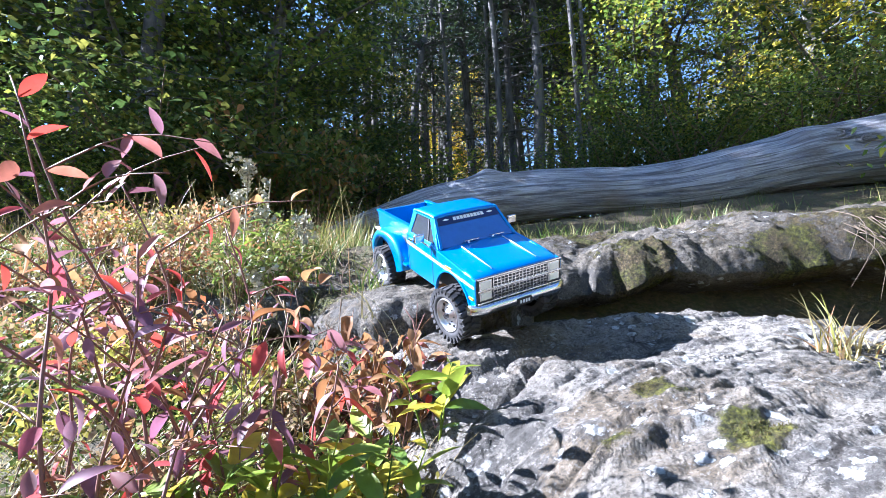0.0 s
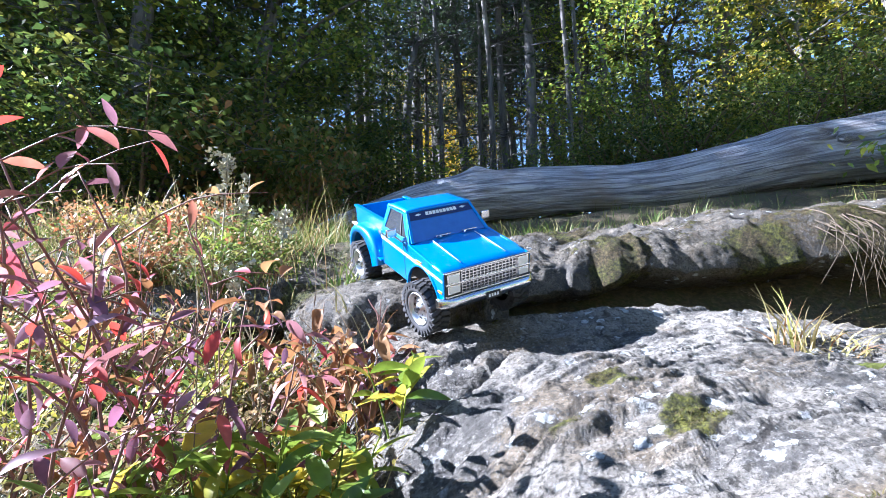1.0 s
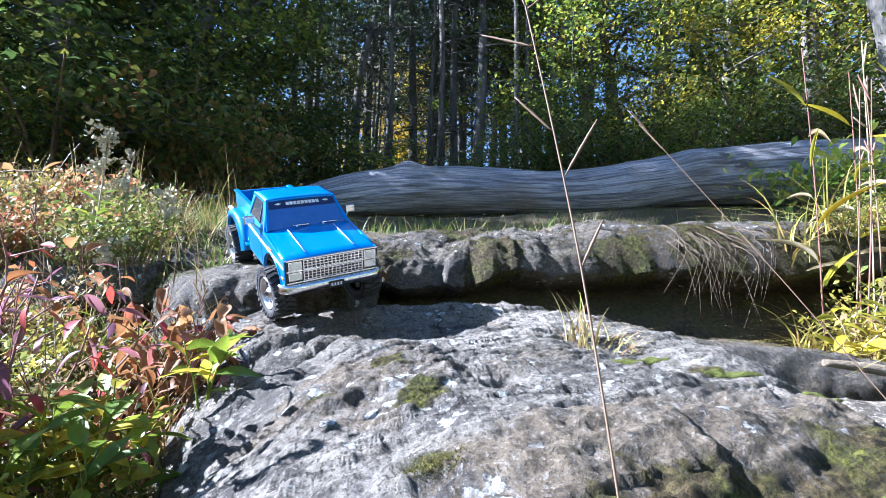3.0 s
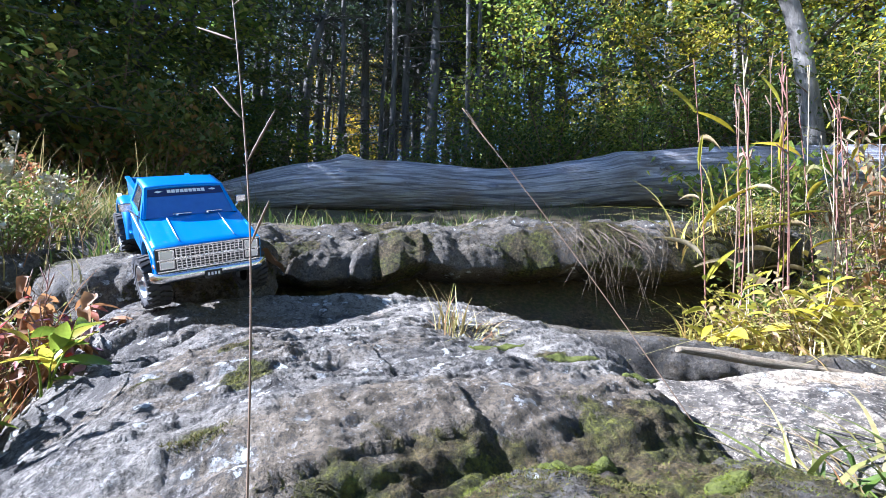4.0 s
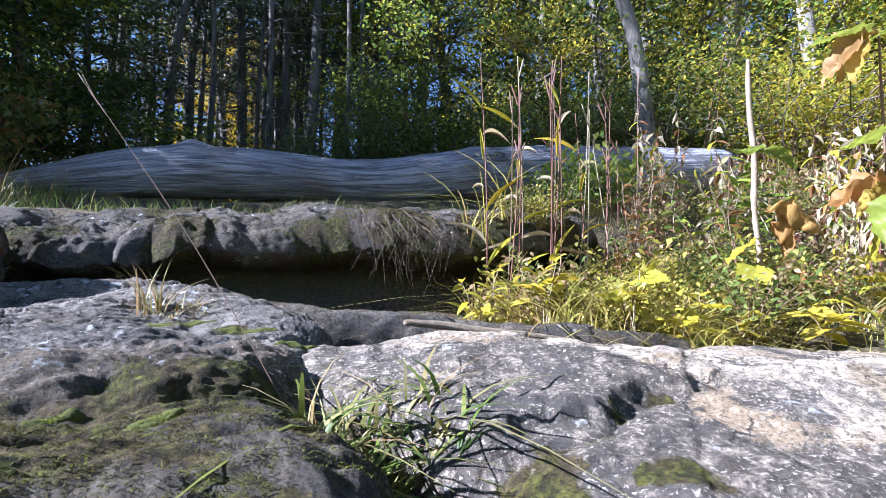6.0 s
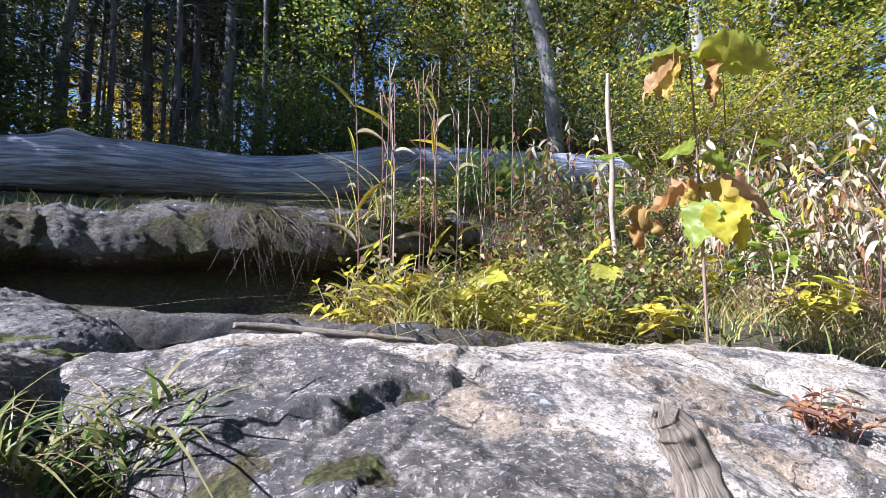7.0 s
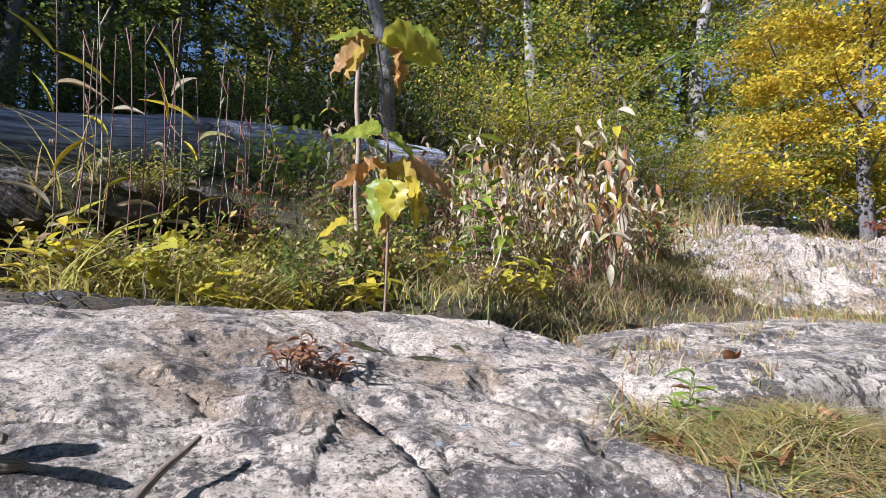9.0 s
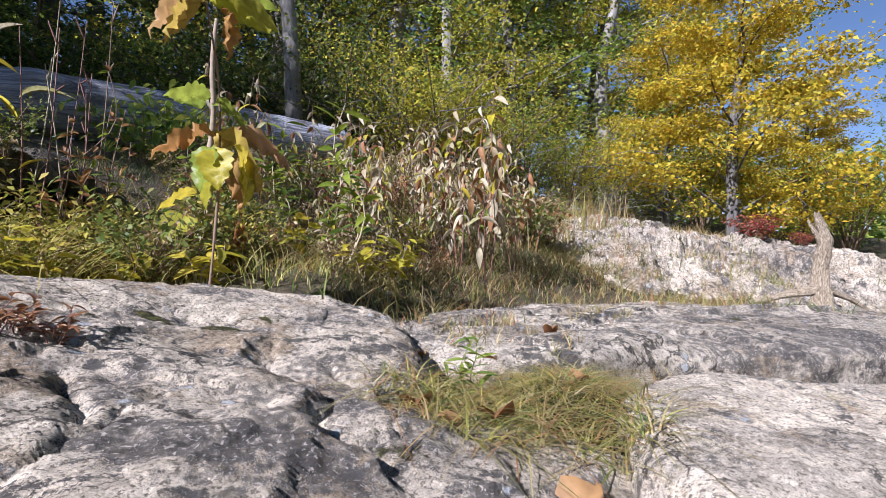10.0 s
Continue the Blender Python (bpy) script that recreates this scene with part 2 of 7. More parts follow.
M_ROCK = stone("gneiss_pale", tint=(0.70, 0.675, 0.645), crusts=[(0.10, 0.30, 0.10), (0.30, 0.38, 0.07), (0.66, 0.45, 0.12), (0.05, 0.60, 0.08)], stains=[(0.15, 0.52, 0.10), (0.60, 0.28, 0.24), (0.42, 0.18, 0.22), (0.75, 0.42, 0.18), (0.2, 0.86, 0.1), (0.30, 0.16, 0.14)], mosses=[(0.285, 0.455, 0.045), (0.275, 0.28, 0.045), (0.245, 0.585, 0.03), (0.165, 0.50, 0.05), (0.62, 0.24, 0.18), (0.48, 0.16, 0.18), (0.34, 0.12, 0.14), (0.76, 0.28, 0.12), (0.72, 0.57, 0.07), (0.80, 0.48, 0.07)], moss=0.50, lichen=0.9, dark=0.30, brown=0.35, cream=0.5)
# Low tint puts the shade on the ledge's face into its brown stone.
M_LEDGE = stone("gneiss_ledge_shaded", tint=(0.47, 0.43, 0.37), mosses=[(0.15, 1.28, 0.10), (0.58, 1.34, 0.11), (1.0, 1.33, 0.13), (1.25, 1.28, 0.15), (1.55, 1.25, 0.13), (1.9, 1.3, 0.14), (-0.3, 1.27, 0.10)], moss=0.78, lichen=0.45, dark=0.55, brown=0.7, cream=0.1)
# Crusts and stains below x 1.2 also paint the boulder's shade there.
# Tint above 1 puts sunlight into the slab's cream stone.
M_SLAB = stone("gneiss_sun_tinted", tint=(1.50, 1.355, 1.16), crusts=[(0.88, 0.36, 0.16), (0.95, 0.16, 0.14), (1.16, 0.20, 0.10), (1.32, 0.10, 0.08), (1.60, -0.43, 0.10), (1.67, -0.53, 0.08), (0.98, 0.20, 0.22), (1.12, 0.14, 0.16), (1.22, -0.04, 0.12), (1.86, -0.40, 0.07), (1.50, -0.20, 0.06), (0.90, 0.26, 0.20), (1.00, 0.04, 0.20), (1.10, 0.28, 0.16), (1.08, -0.08, 0.18)], stains=[(1.45, -0.06, 0.10), (1.62, -0.01, 0.09), (1.56, -0.24, 0.08), (1.86, -0.30, 0.10), (1.05, 0.05, 0.26), (0.95, 0.22, 0.24), (1.16, 0.16, 0.20), (1.14, -0.10, 0.20), (1.93, -0.10, 0.10)], mosses=[(1.18, 0.16, 0.035), (1.25, 0.04, 0.05), (1.10, 0.14, 0.03), (1.74, 0.06, 0.06), (1.84, 0.05, 0.07), (1.94, 0.0, 0.07), (2.05, 0.01, 0.06), (1.50, -0.17, 0.05), (1.45, -0.05, 0.04), (0.92, 0.24, 0.06), (0.95, 0.08, 0.07), (1.04, 0.02, 0.05)], moss=0.46, lichen=0.35, dark=0.38, turn=(0, 0, -0.45), brown=0.45, cream=1.0)
# Dark moss, with the shade of these low rocks added by the tint.
M_MOSSY = stone("gneiss_mossy_shaded", tint=(0.38, 0.345, 0.29), moss=1.0, lichen=0.35, dark=0.5, brown=0.8, cream=0.0)
# Outcrop, pavement and low slabs: tints likewise raised for sun, over their own cream.
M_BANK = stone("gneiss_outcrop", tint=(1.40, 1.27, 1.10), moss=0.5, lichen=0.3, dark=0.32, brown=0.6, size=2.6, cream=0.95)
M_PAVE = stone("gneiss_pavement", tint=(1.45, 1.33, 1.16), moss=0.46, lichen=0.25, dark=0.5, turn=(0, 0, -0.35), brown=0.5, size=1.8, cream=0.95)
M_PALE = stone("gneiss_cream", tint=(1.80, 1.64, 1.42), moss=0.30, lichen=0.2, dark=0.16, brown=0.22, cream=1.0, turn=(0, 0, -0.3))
# Grain colours hold the blue cast of sky-lit shade on the log.
M_LOG = weathered_wood("silvered_wood", (0.22, 0.225, 0.26), (0.50, 0.51, 0.56), (0.9, 11, 11), 2.6)
M_STICK = weathered_wood("grey_stick", (0.36, 0.275, 0.18), (0.66, 0.545, 0.39), (9, 6, 1), 4)
M_BARK_D = bark("bark_dark", (0.035, 0.032, 0.03), (0.15, 0.14, 0.13))
M_BARK_P = bark("bark_pale", (0.09, 0.083, 0.073), (0.26, 0.245, 0.22))
M_TWIG = plain("grey_twig", (0.13, 0.115, 0.10), 0.8)
M_STEM_R = plain("red_stem", (0.17, 0.075, 0.055), 0.6)
M_STEM_B = plain("brown_stem", (0.17, 0.11, 0.07), 0.7)
M_STEM_P = plain("pale_stem", (0.34, 0.28, 0.18), 0.7)
M_STALK = plain("bleached_stalk", (0.27, 0.215, 0.155), 0.9, 0, 0.6, 45, 0.004, 0.2)
M_GRASS = leafy("grass_green", [(0.05, 0.11, 0.015), (0.13, 0.19, 0.03), (0.22, 0.24, 0.06), (0.38, 0.32, 0.14), (0.08, 0.14, 0.03)], 0.35)
M_GRASS_DRY = leafy("grass_dry", [(0.42, 0.33, 0.15), (0.30, 0.24, 0.08), (0.24, 0.25, 0.05), (0.5, 0.42, 0.22), (0.36, 0.17, 0.07)], 0.35)
M_GRASS_YEL = leafy("grass_yellow", [(0.62, 0.52, 0.14), (0.46, 0.45, 0.08), (0.70, 0.58, 0.24), (0.34, 0.36, 0.06), (0.58, 0.40, 0.14)], 0.45)
M_LEAF_RED = leafy("leaf_red", [(0.62, 0.07, 0.05), (0.26, 0.11, 0.17), (0.34, 0.16, 0.22), (0.44, 0.29, 0.36), (0.50, 0.17, 0.08), (0.18, 0.09, 0.15), (0.24, 0.09, 0.09), (0.36, 0.20, 0.24), (0.46, 0.08, 0.08)], 0.4, 0.45)
M_LEAF_GRN = leafy("leaf_green", [(0.18, 0.26, 0.03), (0.30, 0.36, 0.04), (0.12, 0.20, 0.035)], 0.4, 0.4)
M_LEAF_YEL = leafy("leaf_yellow", [(0.52, 0.44, 0.03), (0.42, 0.41, 0.05), (0.58, 0.46, 0.05)], 0.5, 0.45, 40)
M_LEAF_RUST = leafy("leaf_rust", [(0.22, 0.085, 0.045), (0.28, 0.13, 0.06), (0.16, 0.07, 0.04)], 0.3, 0.6, 40)
M_LEAF_BRN = leafy("leaf_brown", [(0.34, 0.15, 0.06), (0.42, 0.24, 0.10), (0.25, 0.12, 0.05)], 0.35, 0.6, 40)
M_LEAF_PALE = leafy("leaf_wilted", [(0.50, 0.43, 0.29), (0.40, 0.31, 0.17), (0.58, 0.52, 0.38), (0.36, 0.34, 0.15)], 0.4, 0.6)
# Darker crown copy; the shade inside the wood is put into its leaves.
M_CROWN_DK = leafy("crown_dark_shaded", [(0.045, 0.085, 0.022), (0.08, 0.13, 0.026), (0.16, 0.20, 0.04), (0.05, 0.10, 0.038), (0.25, 0.25, 0.045)], 0.42)
M_CROWN_GR = leafy("crown_green", [(0.11, 0.19, 0.035), (0.19, 0.29, 0.045), (0.28, 0.36, 0.06), (0.40, 0.42, 0.07)], 0.5)
M_CROWN_YG = leafy("crown_yellowgreen", [(0.42, 0.44, 0.04), (0.60, 0.52, 0.05), (0.70, 0.56, 0.07), (0.36, 0.26, 0.06), (0.22, 0.27, 0.03), (0.50, 0.48, 0.04)], 0.6)
M_CROWN_Y = leafy("crown_yellow", [(0.66, 0.50, 0.03), (0.56, 0.45, 0.03), (0.44, 0.40, 0.04), (0.68, 0.43, 0.03)], 0.5)
M_NEEDLE = leafy("needles", [(0.03, 0.06, 0.03), (0.05, 0.085, 0.035), (0.07, 0.10, 0.045)], 0.25)
M_FLUFF = plain("seed_fluff", (0.44, 0.41, 0.30), 0.9, 0, 0.5, 90)

# ---- mesh tools ----
from mathutils.bvhtree import BVHTree


def mesh_of(name, verts, faces, mats=(), smooth=True, uvs=None):
    me = bpy.data.meshes.new(name)
    me.from_pydata([tuple(v) for v in verts], [], faces)
    if smooth:
        me.polygons.foreach_set("use_smooth", [True] * len(me.polygons))
    if uvs is not None:
        lay = me.uv_layers.new(name="UVMap")
        idx = np.empty(len(me.loops), dtype=np.int32)
        me.loops.foreach_get("vertex_index", idx)
        lay.data.foreach_set("uv", np.asarray(uvs, dtype=np.float32)[idx].ravel())
    for m in mats:
        me.materials.append(m)
    me.update()
    return me


def quads_mesh(name, v, mat):
    """Many loose polygons of the same number of corners, from an array (n, per, 3)."""
    n, per = np.asarray(v).shape[:2]
    me = bpy.data.meshes.new(name)
    me.vertices.add(n * per)
    me.vertices.foreach_set("co", np.asarray(v, dtype=np.float32).ravel())
    me.loops.add(n * per)
    me.loops.foreach_set("vertex_index", np.arange(n * per, dtype=np.int32))
    me.polygons.add(n)
    me.polygons.foreach_set("loop_start", np.arange(0, n * per, per, dtype=np.int32))
    me.materials.append(mat)
    me.update()
    me.validate()
    return me


def part(name, data, mat, parent, label=""):
    """One mesh object under a thing or a part; data is a bmesh or a mesh."""
    if isinstance(data, bmesh.types.BMesh):
        me = bpy.data.meshes.new(name)
        data.normal_update()
        data.to_mesh(me)
        data.free()
    else:
        me = data
    if mat is not None and not len(me.materials):
        me.materials.append(mat)
    ob = new(name, me)
    ob.parent = parent
    return tagged(ob, label)


def smoothstep(a, b, x):
    t = np.clip((x - a) / (b - a), 0, 1)
    return t * t * (3 - 2 * t)


def closed_curve(pts, n):
    p = np.array(pts, dtype=float)
    k = len(p)
    t = np.arange(n) * k / n
    i = t.astype(int)
    f = (t - i)[:, None]
    a, b, c, d = p[(i - 1) % k], p[i % k], p[(i + 1) % k], p[(i + 2) % k]
    return 0.5 * ((2 * b) + (c - a) * f + (2 * a - 5 * b + 4 * c - d) * f ** 2 + (3 * b - a - 3 * c + d) * f ** 3)


def open_curve(pts, n):
    p = np.array(pts, dtype=float)
    k = len(p)
    t = np.linspace(0, k - 1, n)
    i = np.minimum(t.astype(int), k - 2)
    f = (t - i)[:, None]
    g = lambda j: p[np.clip(j, 0, k - 1)]
    a, b, c, d = g(i - 1), g(i), g(i + 1), g(i + 2)
    return 0.5 * ((2 * b) + (c - a) * f + (2 * a - 5 * b + 4 * c - d) * f ** 2 + (3 * b - a - 3 * c + d) * f ** 3)


def tube(pts, radii, sides=8, cap=True):
    """Verts, faces and (along, round) coordinates of a bent tube."""
    p = np.array(pts, dtype=float)
    n = len(p)
    r = np.broadcast_to(np.asarray(radii, dtype=float), (n,)) if np.ndim(radii) < 2 else radii
    tan = np.gradient(p, axis=0)
    tan /= np.linalg.norm(tan, axis=1)[:, None] + 1e-9
    ref = np.array([0, 0, 1.0]) if abs(tan[:, 2]).mean() < 0.8 else np.array([1.0, 0, 0])
    u = np.cross(tan, ref)
    u /= np.linalg.norm(u, axis=1)[:, None] + 1e-9
    w = np.cross(u, tan)
    a = np.arange(sides) * 2 * np.pi / sides
    v = p[:, None] + (np.cos(a)[None, :, None] * u[:, None] + np.sin(a)[None, :, None] * w[:, None]) * np.asarray(r)[:, None, None]
    v = v.reshape(-1, 3)
    f = [(i * sides + j, i * sides + (j + 1) % sides, (i + 1) * sides + (j + 1) % sides, (i + 1) * sides + j) for i in range(n - 1) for j in range(sides)]
    if cap:
        f += [tuple(range(sides))[::-1], tuple((n - 1) * sides + j for j in range(sides))]
    ln = np.concatenate([[0], np.cumsum(np.linalg.norm(np.diff(p, axis=0), axis=1))])
    uv = np.stack([np.repeat(ln, sides), np.tile(np.abs(a / np.pi - 1), n)], 1)
    return v, f, uv


def merge(pieces):
    vs, fs, o = [], [], 0
    for v, f in pieces:
        vs.append(np.asarray(v, dtype=float))
        fs += [tuple(i + o for i in q) for q in f]
        o += len(v)
    return np.concatenate(vs), fs


def fbm(x, y, z, octaves=4, h=0.9):
    return noise.fractal((x, y, z), h, 2.1, octaves)


# ---- ground ----
GX = [-6.0, 0.0, 2.0, 4.0, 7.0, 12.0, 30.0]
GY = [
    ((-60, -2, 0.2, 0.7, 1.1, 1.6, 3, 5, 9, 40), (-0.3, -0.3, -0.15, 0.0, 0.2, 0.4, 0.75, 0.95, 1.3, 3.0)),
    ((-60, -2, -0.2, 0.7, 1.2, 1.75, 3, 3.7, 4, 8, 40), (-0.4, -0.35, -0.13, -0.1, 0.0, 0.42, 0.58, 0.78, 0.86, 1.2, 3.0)),
    ((-60, -2, -0.5, 0.3, 0.8, 1.25, 1.7, 2.7, 3.25, 4, 8, 40), (-0.5, -0.4, -0.3, -0.12, -0.05, 0.05, 0.40, 0.60, 0.88, 0.95, 1.4, 3.5)),
    ((-60, -2, -0.5, -0.1, 0.4, 1, 2, 3, 8, 40), (-0.5, -0.35, -0.30, -0.15, 0.12, 0.33, 0.72, 1.0, 1.6, 3.5)),
    ((-60, -6, -2.5, -1.6, -0.2, 1.2, 2, 8, 40), (-0.4, -0.3, -0.2, -0.1, 0.15, 0.55, 0.95, 1.8, 3.5)),
    ((-60, -8, -2, 2, 8, 40), (0.0, 0.3, 0.8, 1.4, 2.4, 4.0)),
    ((-60, -8, -2, 2, 8, 40), (0.3, 0.8, 1.6, 2.4, 3.4, 5.0)),
]


def ground_z(x, y):
    cols = [np.interp(y, *g) for g in GY]
    return float(np.interp(x, GX, cols)) + 0.03 * fbm(x * 1.3, y * 1.3, 0.5, 4) + 0.012 * fbm(x * 9, y * 9, 2.5, 3) + 0.15 * math.exp(-((x - 0.85) / 0.12) ** 2 - ((y - 0.28) / 0.12) ** 2) + 0.09 * math.exp(-((x - 2.4) / 0.5) ** 2 - ((y - 0.45) / 0.25) ** 2) + 0.165 * math.exp(-((x - 2.22) / 0.36) ** 2 - ((y + 0.6) / 0.22) ** 2)


def spaced(lo, hi, a, b, fine):
    near = np.arange(a, b + fine / 2, fine)
    out, left = [], []
    s, v = fine, b
    while v < hi:
        s *= 1.09
        v += s
        out.append(v)
    s, v = fine, a
    while v > lo:
        s *= 1.09
        v -= s
        left.append(v)
    return np.array(left[::-1] + list(near) + out)


M_SOIL, nt, bs = material("forest_soil")
pp = coords(nt)
n1, n2, n3 = noise_out(nt, pp, 9, 6, 0.7), noise_out(nt, pp, 70, 5, 0.7), noise_out(nt, pp, 1.2, 4, 0.6)
soil_c = ramp(nt, n1, [(0.32, (0.03, 0.025, 0.014)), (0.48, (0.075, 0.058, 0.03)), (0.6, (0.06, 0.065, 0.02)), (0.72, (0.13, 0.10, 0.045))])
soil_c = mixc(nt, ramp(nt, n2, [(0.45, (0, 0, 0)), (0.62, (0.6, 0.6, 0.6))]), soil_c, (0.17, 0.115, 0.055))
nt.links.new(soil_c, bs.inputs["Base Color"])
bs.inputs["Roughness"].default_value = 0.95
bump(nt, mth(nt, "ADD", n1, n2), bs, 1.0, 0.02)
xs, ys = spaced(-160, 160, -1.2, 3.6, 0.03), spaced(-160, 160, -1.0, 2.6, 0.03)
gv = [(x, y, ground_z(x, y)) for y in ys for x in xs]
nx = len(xs)
gf = [(j * nx + i, j * nx + i + 1, (j + 1) * nx + i + 1, (j + 1) * nx + i) for j in range(len(ys) - 1) for i in range(nx - 1)]
ground = tagged(new("ground", mesh_of("ground", gv, gf, [M_SOIL])), "dark forest soil with dead grass, leaf litter and moss", "ground", kind="structure")


# ---- rocks ----
def rock(name, label, outline, top, base, mat, centre=None, na=360, nr=120, edge=0.10, drop=0.10, cut=0.03, bumps=(), steps=(), rough=0.010, strata=0.006, dirn=0.35, seed=0.0, wob=0.02, cracks=(), blocks=(), deep=None):
    """A boulder or slab: outline in plan, top as a plane (a, b, c) with bumps (x, y, sx, sy, degrees, height) and ledges
    (x, y, degrees, half length, height, width), rounded over its rim and undercut towards its base;
    deep: a hollow cut that far along y beneath the front rim."""
    o = closed_curve(outline, na)
    c = np.mean(o, axis=0) if centre is None else np.array(centre)
    rad = np.linalg.norm(o - c, axis=1)
    for i in range(na):
        d = (o[i] - c) / rad[i]
        rad[i] += wob * (fbm(o[i][0] * 4 + seed, o[i][1] * 4, seed, 4) + 0.4 * fbm(o[i][0] * 17 + seed, o[i][1] * 17, seed, 3))
        o[i] = c + d * rad[i]
    s = np.concatenate([np.linspace(0, 0.8, int(nr * 0.6), endpoint=False), 1 - 0.2 * (1 - np.linspace(0, 1, int(nr * 0.4))) ** 1.5])
    s[0] = 0.002
    P = c + (o - c)[None] * s[:, None, None]
    d = (1 - s)[:, None] * rad[None]
    X, Y = P[..., 0], P[..., 1]
    Z = top[0] + top[1] * X + top[2] * Y
    for bx, by, sx, sy, an, h in bumps:
        ca, sa = math.cos(radians(an)), math.sin(radians(an))
        u, w = (X - bx) * ca + (Y - by) * sa, -(X - bx) * sa + (Y - by) * ca
        Z = Z + h * np.exp(-0.5 * ((u / sx) ** 2 + (w / sy) ** 2))
    W1, W2, W3 = np.empty_like(Z), np.empty_like(Z), np.empty_like(Z)
    for i in range(Z.shape[0]):
        for j in range(na):
            x, y = X[i, j], Y[i, j]
            W1[i, j], W2[i, j], W3[i, j] = fbm(x * 5 + seed, y * 5, 9 + seed, 3), fbm(x * 26 + seed, y * 26, 5, 3), fbm(x * 9, y * 9 + seed, 7, 2)
    for bx, by, an, ln, h, wd in steps:
        ca, sa = math.cos(radians(an)), math.sin(radians(an))
        u, w = (X - bx) * ca + (Y - by) * sa, -(X - bx) * sa + (Y - by) * ca
        w = w + 0.05 * W1 + 0.014 * W2
        Z = Z + h * smoothstep(0, wd, w) * np.exp(-w.clip(0) / 0.11) * (1 - smoothstep(ln * 0.7, ln, np.abs(u)))
    for bx, by, an, ln, h, wd in cracks:
        ca, sa = math.cos(radians(an)), math.sin(radians(an))
        u, w = (X - bx) * ca + (Y - by) * sa, -(X - bx) * sa + (Y - by) * ca
        w = w + 0.045 * W1 + 0.012 * W2
        Z = Z - h * np.exp(-np.abs(w / wd) ** 1.2) * (1 - smoothstep(ln * 0.5, ln, np.abs(u))) * np.clip(0.9 + 0.45 * W3, 0, 1)
    for bl, bw_, an, h in blocks:
        ca, sa = math.cos(radians(an)), math.sin(radians(an))
        for i in range(Z.shape[0]):
            for j in range(na):
                x, y = X[i, j] + 0.10 * bl * W1[i, j], Y[i, j] + 0.08 * bl * W1[i, j] + 0.03 * bl * W2[i, j]
                Z[i, j] += h * (noise.cell(Vector(((x * ca + y * sa) / bl + 11.3, (-x * sa + y * ca) / bw_ + 7.7, 0.5))) * 0.5 - 0.1)
    k = np.clip(1 - d / edge, 0, 1)
    Z = Z - drop * (1 - np.sqrt(1 - k ** 2 * 0.98))
    ca, sa = math.cos(dirn), math.sin(dirn)
    nz = np.empty_like(Z)
    for i in range(Z.shape[0]):
        for j in range(na):
            x, y = X[i, j], Y[i, j]
            u, w = x * ca + y * sa, -x * sa + y * ca
            nz[i, j] = rough * fbm(x * 7 + seed, y * 7, 1 + seed, 5, 0.8) + strata * fbm(u * 9, w * 42 + seed, seed, 4, 0.7) + 0.35 * strata * fbm(x * 55, y * 55 + seed, seed, 3, 0.7)
    Z = Z + nz
    rows = [np.stack([X, Y, Z], -1)]
    rim = rows[0][-1]
    for q in np.linspace(0, 1, 15)[1:]:
        zz = rim[:, 2] * (1 - q) + base * q
        inn = cut * float(smoothstep(0.0, 0.5 if cut > 0.2 else 0.75, q))
        ring = np.empty((na, 3))
        for j in range(na):
            dv = (o[j] - c) / rad[j]
            off = -inn + 0.020 * fbm(rim[j, 0] * 9 + seed, rim[j, 1] * 9, zz[j] * 16, 4) * (1 if q < 1 else 0.2)
            hollow = 0.0 if deep is None else deep * float(smoothstep(0.02, 0.30, q)) * float(smoothstep(0.05, 0.35, c[1] - o[j][1]))
            ring[j] = (rim[j, 0] + dv[0] * off, rim[j, 1] + dv[1] * off + hollow, zz[j])
        rows.append(ring[None])
    V = np.concatenate(rows)
    m = len(V)
    f = [(i * na + j, (i + 1) * na + j, (i + 1) * na + (j + 1) % na, i * na + (j + 1) % na) for i in range(m - 1) for j in range(na)]
    f.append(tuple(range(na)))
    return tagged(new(name, mesh_of(name, V.reshape(-1, 3), f, [mat])), label, "rock", "river rocks")


